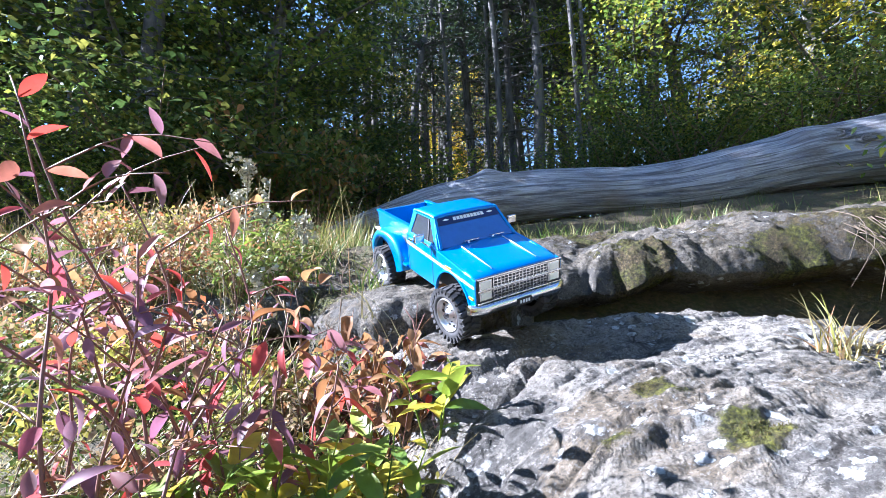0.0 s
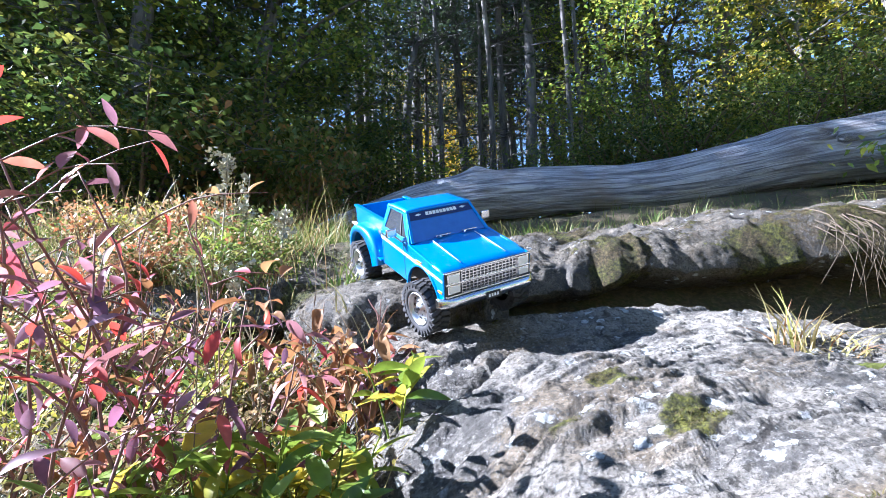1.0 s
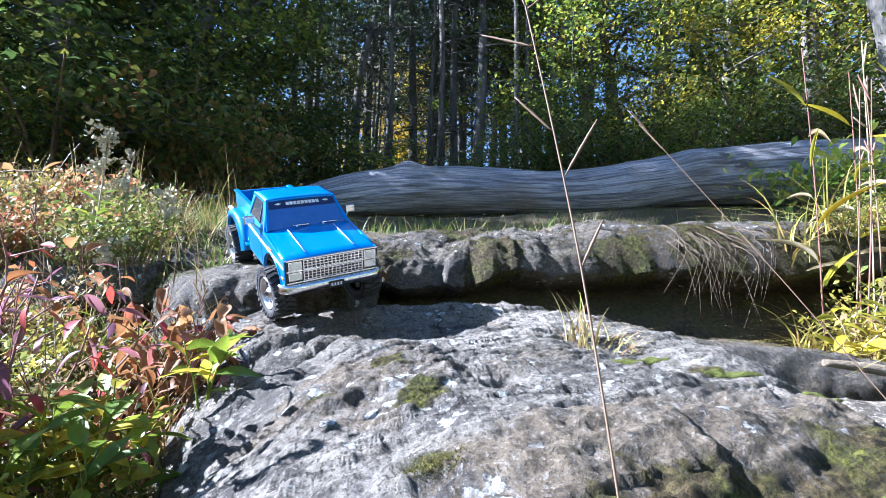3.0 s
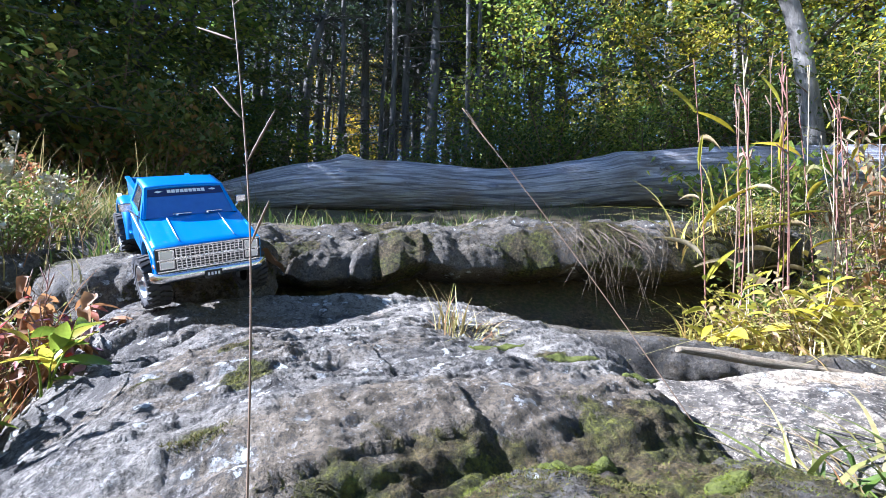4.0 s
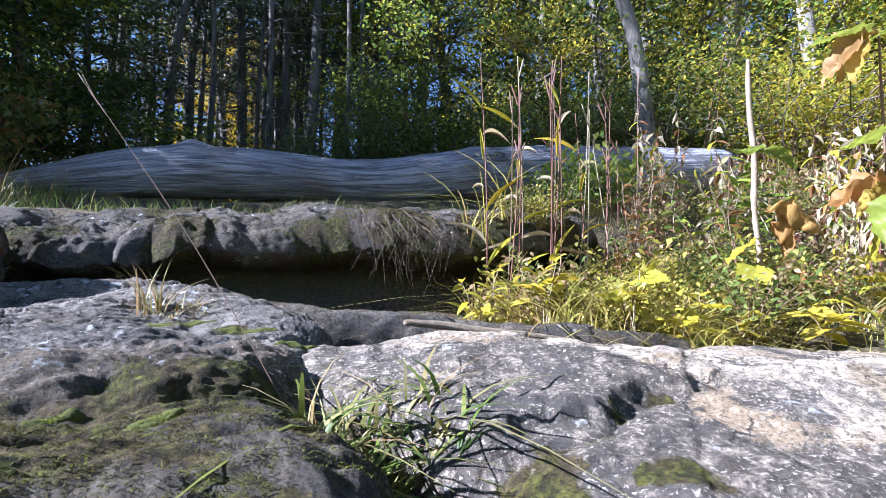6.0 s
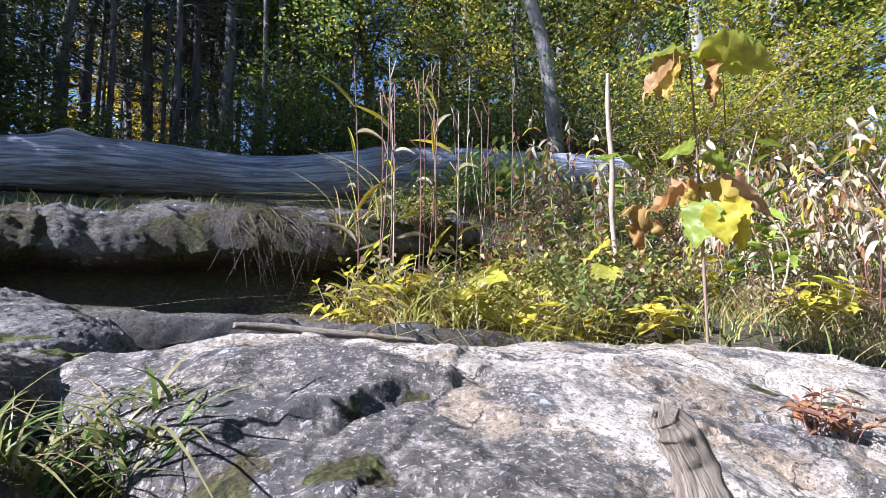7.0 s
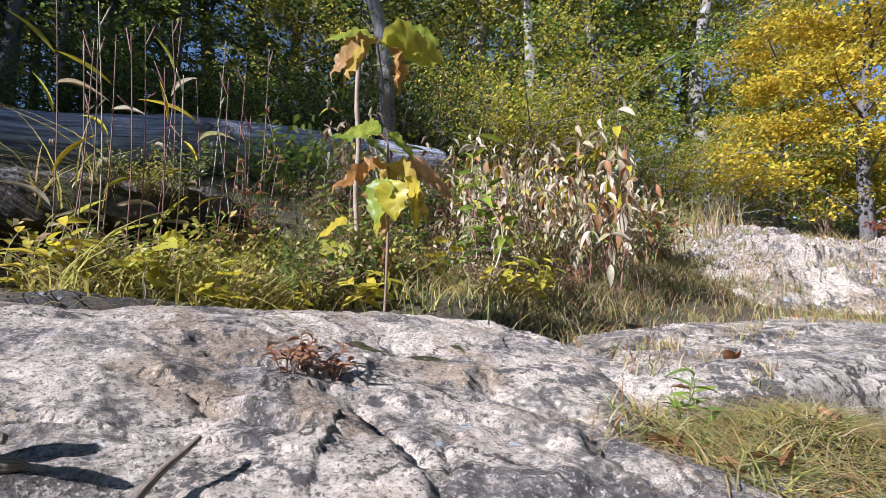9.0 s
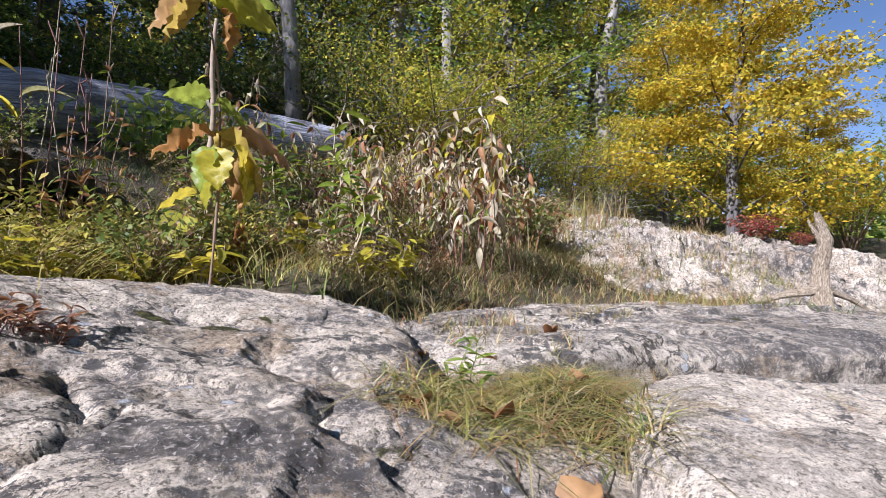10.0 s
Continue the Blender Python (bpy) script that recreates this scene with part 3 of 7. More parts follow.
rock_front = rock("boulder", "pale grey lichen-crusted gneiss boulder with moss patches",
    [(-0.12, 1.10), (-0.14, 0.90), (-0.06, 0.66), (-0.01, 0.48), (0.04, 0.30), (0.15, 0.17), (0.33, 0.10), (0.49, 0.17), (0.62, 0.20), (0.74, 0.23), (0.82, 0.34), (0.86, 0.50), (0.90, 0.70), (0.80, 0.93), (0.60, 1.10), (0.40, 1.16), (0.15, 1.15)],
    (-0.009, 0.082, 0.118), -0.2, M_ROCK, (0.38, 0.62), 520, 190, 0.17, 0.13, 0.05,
    bumps=[(0.32, 1.02, 0.26, 0.09, 0, 0.034), (0.42, 0.32, 0.16, 0.06, 0, 0.030), (0.30, 0.60, 0.13, 0.10, 20, 0.020), (0.72, 0.55, 0.12, 0.12, 0, -0.030), (0.08, 0.50, 0.07, 0.12, 20, -0.030), (0.0, 0.95, 0.14, 0.10, 0, 0.02), (0.02, 0.74, 0.03, 0.08, 60, -0.03)],
    steps=[(0.05, 0.80, 40, 0.14, 0.018, 0.012), (0.13, 0.66, 38, 0.13, 0.010, 0.01), (0.24, 0.46, 15, 0.12, 0.010, 0.012), (0.55, 0.42, -12, 0.16, 0.008, 0.01)], rough=0.010, strata=0.0065, dirn=0.3, seed=3.1, blocks=[(0.22, 0.07, 20, 0.010), (0.12, 0.03, 16, 0.005)],
    cracks=[(0.09, 0.72, 42, 0.20, 0.035, 0.013), (0.22, 0.52, 25, 0.18, 0.010, 0.010), (0.50, 0.47, -10, 0.22, 0.008, 0.012), (0.35, 0.36, 8, 0.18, 0.008, 0.014), (0.56, 0.25, 4, 0.2, 0.008, 0.010), (0.15, 0.86, 20, 0.2, 0.008, 0.010), (0.62, 0.40, -25, 0.15, 0.010, 0.012)])
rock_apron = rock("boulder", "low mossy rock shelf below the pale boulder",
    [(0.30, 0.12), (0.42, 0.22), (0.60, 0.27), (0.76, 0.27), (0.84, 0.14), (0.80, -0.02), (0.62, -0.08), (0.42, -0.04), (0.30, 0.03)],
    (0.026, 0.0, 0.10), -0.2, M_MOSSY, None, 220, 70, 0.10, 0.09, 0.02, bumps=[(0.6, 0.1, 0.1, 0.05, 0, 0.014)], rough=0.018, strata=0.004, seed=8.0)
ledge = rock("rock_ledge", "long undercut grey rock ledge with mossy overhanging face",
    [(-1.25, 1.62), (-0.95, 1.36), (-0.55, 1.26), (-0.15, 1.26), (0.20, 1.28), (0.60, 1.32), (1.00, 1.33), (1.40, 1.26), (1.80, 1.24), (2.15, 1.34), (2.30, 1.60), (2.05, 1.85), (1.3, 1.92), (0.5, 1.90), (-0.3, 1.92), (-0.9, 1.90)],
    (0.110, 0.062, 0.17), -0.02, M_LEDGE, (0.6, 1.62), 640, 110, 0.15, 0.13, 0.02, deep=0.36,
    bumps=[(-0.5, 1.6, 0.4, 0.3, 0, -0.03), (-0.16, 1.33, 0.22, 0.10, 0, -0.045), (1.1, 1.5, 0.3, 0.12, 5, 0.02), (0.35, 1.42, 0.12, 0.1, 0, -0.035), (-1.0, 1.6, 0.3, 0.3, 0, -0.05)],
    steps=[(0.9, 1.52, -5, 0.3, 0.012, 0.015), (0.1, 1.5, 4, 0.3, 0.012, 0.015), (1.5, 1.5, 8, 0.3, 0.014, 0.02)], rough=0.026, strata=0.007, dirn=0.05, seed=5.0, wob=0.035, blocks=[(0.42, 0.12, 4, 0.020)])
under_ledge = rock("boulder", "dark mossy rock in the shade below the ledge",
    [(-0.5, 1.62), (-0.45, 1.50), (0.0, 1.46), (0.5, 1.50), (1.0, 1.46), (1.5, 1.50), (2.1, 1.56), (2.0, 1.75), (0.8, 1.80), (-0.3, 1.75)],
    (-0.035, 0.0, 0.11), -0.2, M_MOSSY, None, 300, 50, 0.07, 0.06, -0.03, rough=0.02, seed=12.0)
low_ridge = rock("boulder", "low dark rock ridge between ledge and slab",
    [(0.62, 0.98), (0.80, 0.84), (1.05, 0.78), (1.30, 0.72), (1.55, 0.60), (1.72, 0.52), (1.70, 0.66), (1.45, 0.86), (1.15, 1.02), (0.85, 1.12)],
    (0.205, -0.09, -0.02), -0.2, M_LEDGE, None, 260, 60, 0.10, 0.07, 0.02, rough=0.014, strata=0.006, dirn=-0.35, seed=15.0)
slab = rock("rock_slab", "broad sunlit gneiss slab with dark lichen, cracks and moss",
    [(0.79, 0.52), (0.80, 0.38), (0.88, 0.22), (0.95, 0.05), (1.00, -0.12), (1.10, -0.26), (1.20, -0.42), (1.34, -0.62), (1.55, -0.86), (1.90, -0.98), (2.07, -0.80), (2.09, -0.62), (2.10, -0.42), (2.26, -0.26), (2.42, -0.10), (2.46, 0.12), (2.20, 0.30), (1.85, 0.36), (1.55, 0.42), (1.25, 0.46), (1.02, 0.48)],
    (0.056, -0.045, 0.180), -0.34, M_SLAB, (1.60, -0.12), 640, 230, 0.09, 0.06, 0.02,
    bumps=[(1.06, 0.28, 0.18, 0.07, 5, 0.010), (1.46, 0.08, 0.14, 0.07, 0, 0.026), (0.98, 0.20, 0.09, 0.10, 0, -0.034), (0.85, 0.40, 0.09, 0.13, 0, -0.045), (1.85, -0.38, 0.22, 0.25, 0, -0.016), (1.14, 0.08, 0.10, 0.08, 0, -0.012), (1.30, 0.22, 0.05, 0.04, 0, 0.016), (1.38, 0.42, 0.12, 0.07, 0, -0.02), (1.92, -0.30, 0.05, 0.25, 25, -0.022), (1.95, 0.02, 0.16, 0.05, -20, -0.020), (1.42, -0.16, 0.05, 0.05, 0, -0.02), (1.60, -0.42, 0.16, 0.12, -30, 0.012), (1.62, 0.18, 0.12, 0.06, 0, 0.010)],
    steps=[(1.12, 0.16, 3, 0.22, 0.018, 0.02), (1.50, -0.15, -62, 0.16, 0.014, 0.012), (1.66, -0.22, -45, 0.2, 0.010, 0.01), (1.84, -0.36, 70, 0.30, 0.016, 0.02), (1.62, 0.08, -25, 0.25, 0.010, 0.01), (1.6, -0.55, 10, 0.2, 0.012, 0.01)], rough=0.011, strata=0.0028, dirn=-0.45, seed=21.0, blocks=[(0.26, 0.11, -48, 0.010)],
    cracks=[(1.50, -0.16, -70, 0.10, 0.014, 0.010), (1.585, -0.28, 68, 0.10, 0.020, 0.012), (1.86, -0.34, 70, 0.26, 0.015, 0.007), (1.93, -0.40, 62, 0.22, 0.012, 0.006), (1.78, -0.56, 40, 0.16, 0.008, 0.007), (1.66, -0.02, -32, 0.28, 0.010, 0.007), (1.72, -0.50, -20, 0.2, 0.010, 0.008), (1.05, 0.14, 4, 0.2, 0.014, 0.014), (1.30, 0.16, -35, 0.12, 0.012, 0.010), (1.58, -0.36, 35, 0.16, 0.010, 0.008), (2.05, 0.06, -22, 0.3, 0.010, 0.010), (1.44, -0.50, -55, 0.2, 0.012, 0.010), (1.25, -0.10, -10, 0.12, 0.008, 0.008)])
slab_low = rock("rock_slab", "smooth pale bare rock slab edged with grass",
    [(1.83, -0.88), (1.95, -0.78), (2.22, -0.69), (2.44, -0.74), (2.56, -0.84), (2.57, -0.96), (2.36, -0.99), (2.20, -1.03), (2.05, -1.3), (1.85, -1.6), (1.6, -1.35), (1.72, -1.05)],
    (-0.093, -0.004, 0.03), -0.4, M_PALE, None, 320, 90, 0.06, 0.05, 0.02, rough=0.007, strata=0.004, dirn=-0.3, seed=27.0)
slab_side = rock("rock_slab", "lower pale rock step beside the smooth slab",
    [(2.66, -0.92), (2.95, -0.82), (3.3, -1.1), (3.6, -1.7), (3.2, -2.3), (2.5, -2.2), (2.1, -1.7), (2.22, -1.12), (2.40, -1.03)],
    (-0.20, -0.004, 0.03), -0.4, M_PALE, None, 240, 70, 0.06, 0.05, 0.02, rough=0.008, strata=0.004, dirn=-0.3, seed=29.0)
far_slab = rock("rock_slab", "low pale rock pavement streaked with dark lichen",
    [(2.36, 0.02), (2.40, -0.30), (2.55, -0.50), (2.95, -0.72), (3.3, -1.1), (4.0, -1.8), (5.2, -2.4), (6.6, -2.4), (6.9, -1.2), (6.0, -0.2), (4.9, 0.06), (3.7, 0.14), (3.0, 0.18)],
    (-0.078, -0.010, 0.02), -0.5, M_PAVE, (3.9, -0.5), 480, 150, 0.26, 0.055, 0.02,
    bumps=[(3.3, 0.0, 0.5, 0.08, -10, 0.02), (3.0, -0.35, 0.4, 0.06, -12, -0.02), (4.6, -0.5, 0.5, 0.2, 0, 0.02), (4.6, -1.1, 0.6, 0.2, -15, 0.03), (5.2, -1.6, 0.6, 0.2, -15, 0.03)],
    steps=[(2.9, -0.30, -14, 0.4, 0.014, 0.010), (3.2, -0.18, -12, 0.6, 0.018, 0.012), (3.5, -0.45, -16, 0.5, 0.016, 0.010), (3.9, -0.5, -15, 0.7, 0.022, 0.014), (4.4, -0.9, -20, 0.8, 0.03, 0.02), (5.0, -1.3, -20, 0.9, 0.04, 0.02)], rough=0.009, strata=0.004, dirn=-0.35, blocks=[(0.7, 0.22, -18, 0.016)], seed=33.0, wob=0.015)
bank = rock("rock_bank", "rough pale rock outcrop rising behind the grass",
    [(4.95, 0.55), (4.80, 0.25), (5.00, -0.10), (5.35, -0.50), (5.70, -0.95), (6.1, -1.6), (6.8, -2.4), (7.6, -2.9), (8.4, -2.4), (8.2, -0.8), (7.7, 0.5), (7.0, 1.0), (5.9, 0.9)],
    (-1.50, 0.30, 0.20), -0.4, M_BANK, (6.5, -0.6), 480, 170, 0.22, 0.20, 0.0,
    bumps=[(5.6, 0.0, 0.25, 0.2, 0, 0.05), (5.9, -0.6, 0.2, 0.3, 0, 0.07), (6.3, 0.2, 0.4, 0.25, 0, 0.08), (6.3, -1.2, 0.35, 0.3, 0, -0.07), (8.0, -1.0, 0.5, 1.5, 0, -0.3)],
    steps=[(5.6, -0.2, -55, 0.6, 0.09, 0.04), (6.0, -0.1, -65, 0.7, 0.10, 0.04), (6.4, -0.4, -60, 0.8, 0.10, 0.05), (6.3, -1.1, -50, 0.7, 0.10, 0.05), (6.8, 0.1, -70, 0.8, 0.1, 0.05)], rough=0.035, strata=0.006, dirn=-0.4, blocks=[(1.1, 0.5, -60, 0.16), (0.5, 0.24, -52, 0.07)], seed=39.0, wob=0.08)

dg = bpy.context.evaluated_depsgraph_get()
dg.update()
TREES_BVH = []
for ob in (ground, rock_front, rock_apron, ledge, low_ridge, slab, slab_low, slab_side, far_slab, bank):
    me = ob.data
    TREES_BVH.append(BVHTree.FromPolygons([v.co for v in me.vertices], [p.vertices for p in me.polygons]))


def surf(x, y):
    """The height of the highest ground or rock at a place."""
    best = -9.0
    for b in TREES_BVH:
        hit = b.ray_cast(Vector((x, y, 20)), Vector((0, 0, -1)))
        if hit[0] is not None:
            best = max(best, hit[0].z)
    return best


# ---- driftwood log ----
def driftwood():
    ax = open_curve([(-1.10, 4.34, 0.90, 0.035), (-0.43, 4.10, 0.985, 0.135), (0.20, 3.95, 1.07, 0.200), (0.95, 3.77, 1.08, 0.195), (1.7, 3.56, 1.05, 0.180), (2.25, 3.40, 1.10, 0.205), (2.7, 3.28, 1.16, 0.225), (3.5, 3.10, 1.21, 0.235), (4.3, 2.94, 1.25, 0.225), (5.0, 2.80, 1.30, 0.215)], 220)
    sides = 72
    v, f, uv = tube(ax[:, :3], ax[:, 3], sides, True)
    v = v.reshape(220, sides, 3)
    for i in range(220):
        cpt, r = ax[i, :3], ax[i, 3]
        for j in range(sides):
            d = (v[i, j] - cpt) / r
            a = 2 * math.pi * j / sides
            k = 0.10 * r * fbm(cpt[0] * 1.3, d[1] * 1.2, d[2] * 1.2, 3) + 0.05 * r * fbm(cpt[0] * 1.6 + 3 * d[2], d[1] * 7, d[2] * 7, 3)
            k += 0.055 * math.exp(-((cpt[0] - 0.42) / 0.10) ** 2) * max(0, d[2]) ** 4
            k += 0.035 * math.exp(-((cpt[0] - 2.62) / 0.12) ** 2 - ((d[2] - 0.55) / 0.25) ** 2) * (1 if d[1] < 0 else 0)
            k += 0.012 * math.sin(26 * math.hypot(cpt[0] - 2.62, 0.22 * (d[2] - 0.5))) * math.exp(-((cpt[0] - 2.62) / 0.22) ** 2 - ((d[2] - 0.5) / 0.6) ** 2)
            v[i, j] += d * k
    for j in range(sides):
        v[-1, j, 0] += 0.12 * fbm(j * 0.4, 2, 7, 3)
        v[-2, j, 0] += 0.05 * fbm(j * 0.4, 2, 7, 3)
    lg = new("driftwood_log", mesh_of("driftwood_log", v.reshape(-1, 3), f, [M_LOG], True, uv))
    # a spiral knot and a smaller one beside it
    for nm, cx, cz, rad, turns in (("knot", 2.66, 1.262, 0.085, 2.2), ("knot", 2.83, 1.215, 0.055, 1.6)):
        pts = []
        for k in range(46):
            q = k / 45
            a = turns * 2 * math.pi * q + 0.6
            rr = rad * (0.12 + 0.88 * q)
            px, pz = cx + rr * 1.5 * math.cos(a), cz + rr * 0.62 * math.sin(a)
            i = int(np.argmin(np.abs(ax[:, 0] - px)))
            dz = (pz - ax[i, 2]) / ax[i, 3]
            pts.append((px, ax[i, 1] - ax[i, 3] * math.sqrt(max(0.05, 1 - dz * dz)) * 1.01, pz))
        kv, kf, kuv = tube(np.array(pts), np.linspace(0.016, 0.007, 46), 8)
        part(nm, mesh_of(nm, kv, kf, [M_LOG], True, kuv), None, lg, "curled weathered knot")
    return tagged(lg, "huge silver-grey barkless driftwood log with wavy grain and knots", "log")


log = driftwood()
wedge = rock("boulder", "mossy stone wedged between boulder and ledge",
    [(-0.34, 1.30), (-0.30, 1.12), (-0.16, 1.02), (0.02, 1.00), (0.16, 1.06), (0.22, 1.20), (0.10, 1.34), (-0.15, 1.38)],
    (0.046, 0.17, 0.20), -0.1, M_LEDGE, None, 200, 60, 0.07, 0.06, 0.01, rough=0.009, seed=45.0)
TREES_BVH.append(BVHTree.FromPolygons([v.co for v in wedge.data.vertices], [p.vertices for p in wedge.data.polygons]))

# ---- model pickup ----
def paint(name):
    m, nt, b = material(name)
    p = coords(nt)
    fl = nd(nt, "ShaderNodeTexVoronoi", Scale=2600.0)
    nt.links.new(p, fl.inputs["Vector"])
    c = mixc(nt, ramp(nt, fl.outputs["Color"], [(0.0, (0, 0, 0)), (1.0, (1, 1, 1))]), (0.004, 0.16, 0.50), (0.010, 0.26, 0.70))
    dirt = ramp(nt, noise_out(nt, p, 55, 6, 0.7), [(0.60, (0, 0, 0)), (0.78, (0.30, 0.30, 0.30))])
    nt.links.new(mixc(nt, dirt, c, (0.25, 0.24, 0.22)), b.inputs["Base Color"])
    b.inputs["Metallic"].default_value = 0.45
    b.inputs["Roughness"].default_value = 0.36
    b.inputs["Coat Weight"].default_value = 0.6
    b.inputs["Coat Roughness"].default_value = 0.12
    return m


M_PAINT = paint("metallic_blue")
M_CHROME = plain("chrome", (0.72, 0.73, 0.75), 0.16, 1.0, 0.06, 90)
M_BLACK = plain("black_plastic", (0.018, 0.018, 0.02), 0.5, 0, 0.3, 80)
M_RUBBER = plain("tyre_rubber", (0.035, 0.035, 0.038), 0.85, 0, 0.5, 120, 0.0006)
M_RIM = plain("satin_steel", (0.55, 0.55, 0.57), 0.32, 0.9, 0.12, 110)
M_GLASS_T = plain("tinted_window", (0.035, 0.04, 0.05), 0.10, 0, 0.2, 60, 0, 0.6, 0.5)
M_SHIELD = plain("blue_windscreen", (0.03, 0.12, 0.42), 0.08, 0, 0.2, 60, 0, 0.6, 0.6)
M_WHITE = plain("white_stripe", (0.70, 0.74, 0.78), 0.4, 0, 0.12, 300)
M_NAVY = plain("navy_band", (0.01, 0.02, 0.09), 0.3)
M_LAMP = plain("lamp_lens", (0.75, 0.76, 0.74), 0.12, 0.2, 0.1)
M_AMBER = plain("amber_lens", (0.65, 0.20, 0.02), 0.2)
M_REDL = plain("red_lens", (0.45, 0.02, 0.02), 0.2)
M_STEEL_D = plain("dark_steel", (0.07, 0.07, 0.075), 0.45, 0.8)
M_SPRING = plain("red_wire", (0.5, 0.03, 0.03), 0.5)


def bevel(bm, w=0.002, seg=2, angle=35):
    es = [e for e in bm.edges if len(e.link_faces) == 2 and e.calc_face_angle(0) > radians(angle)]
    bmesh.ops.bevel(bm, geom=es, offset=w, segments=seg, affect="EDGES", profile=0.6)
    return bm


def prism(poly, y0, y1, w=0.0015, seg=2):
    """A side outline (x, z) drawn out from y0 to y1 and softened."""
    bm = bmesh.new()
    a = [bm.verts.new((x, y0, z)) for x, z in poly]
    b = [bm.verts.new((x, y1, z)) for x, z in poly]
    bm.faces.new(a)
    bm.faces.new(b[::-1])
    n = len(poly)
    for i in range(n):
        bm.faces.new((a[i], b[i], b[(i + 1) % n], a[(i + 1) % n]))
    bmesh.ops.recalc_face_normals(bm, faces=bm.faces)
    if w:
        bevel(bm, w, seg)
    return bm


def slab_between(quad_a, quad_b, w=0.0015):
    """A solid between two quads of four corners each."""
    bm = bmesh.new()
    a = [bm.verts.new(p) for p in quad_a]
    b = [bm.verts.new(p) for p in quad_b]
    bm.faces.new(a)
    bm.faces.new(b[::-1])
    for i in range(4):
        bm.faces.new((a[i], b[i], b[(i + 1) % 4], a[(i + 1) % 4]))
    bmesh.ops.recalc_face_normals(bm, faces=bm.faces)
    if w:
        bevel(bm, w, 2)
    return bm


def block(cx, cy, cz, sx, sy, sz, w=0.001, seg=2):
    bm = bmesh.new()
    bmesh.ops.create_cube(bm, size=1, matrix=Matrix.Translation((cx, cy, cz)) @ Matrix.Diagonal((sx, sy, sz, 1)))
    if w:
        bevel(bm, w, seg)
    return bm


def rod(a, b, r, sides=10):
    v, f, _ = tube([a, ((a[0] + b[0]) / 2, (a[1] + b[1]) / 2, (a[2] + b[2]) / 2), b], r, sides)
    return mesh_of("rod", v, f)


def lathe(profile, n=48, axis_y=True):
    """A ring or dish turned round the y axis from (y, radius) pairs."""
    bm = bmesh.new()
    rings = []
    for y, r in profile:
        rings.append([bm.verts.new((r * math.cos(2 * math.pi * i / n), y, r * math.sin(2 * math.pi * i / n))) for i in range(n)])
    for a, b in zip(rings, rings[1:]):
        for i in range(n):
            bm.faces.new((a[i], a[(i + 1) % n], b[(i + 1) % n], b[i]))
    bmesh.ops.recalc_face_normals(bm, faces=bm.faces)
    for f in bm.faces:
        f.smooth = True
    return bm


def arc(cx, cz, r, a0, a1, n, flat=1.0):
    return [(cx + r * math.cos(radians(a0 + (a1 - a0) * i / n)), cz + flat * r * math.sin(radians(a0 + (a1 - a0) * i / n))) for i in range(n + 1)]


FX, RX, WR = 0.1565, -0.1565, 0.0515
HW = 0.094


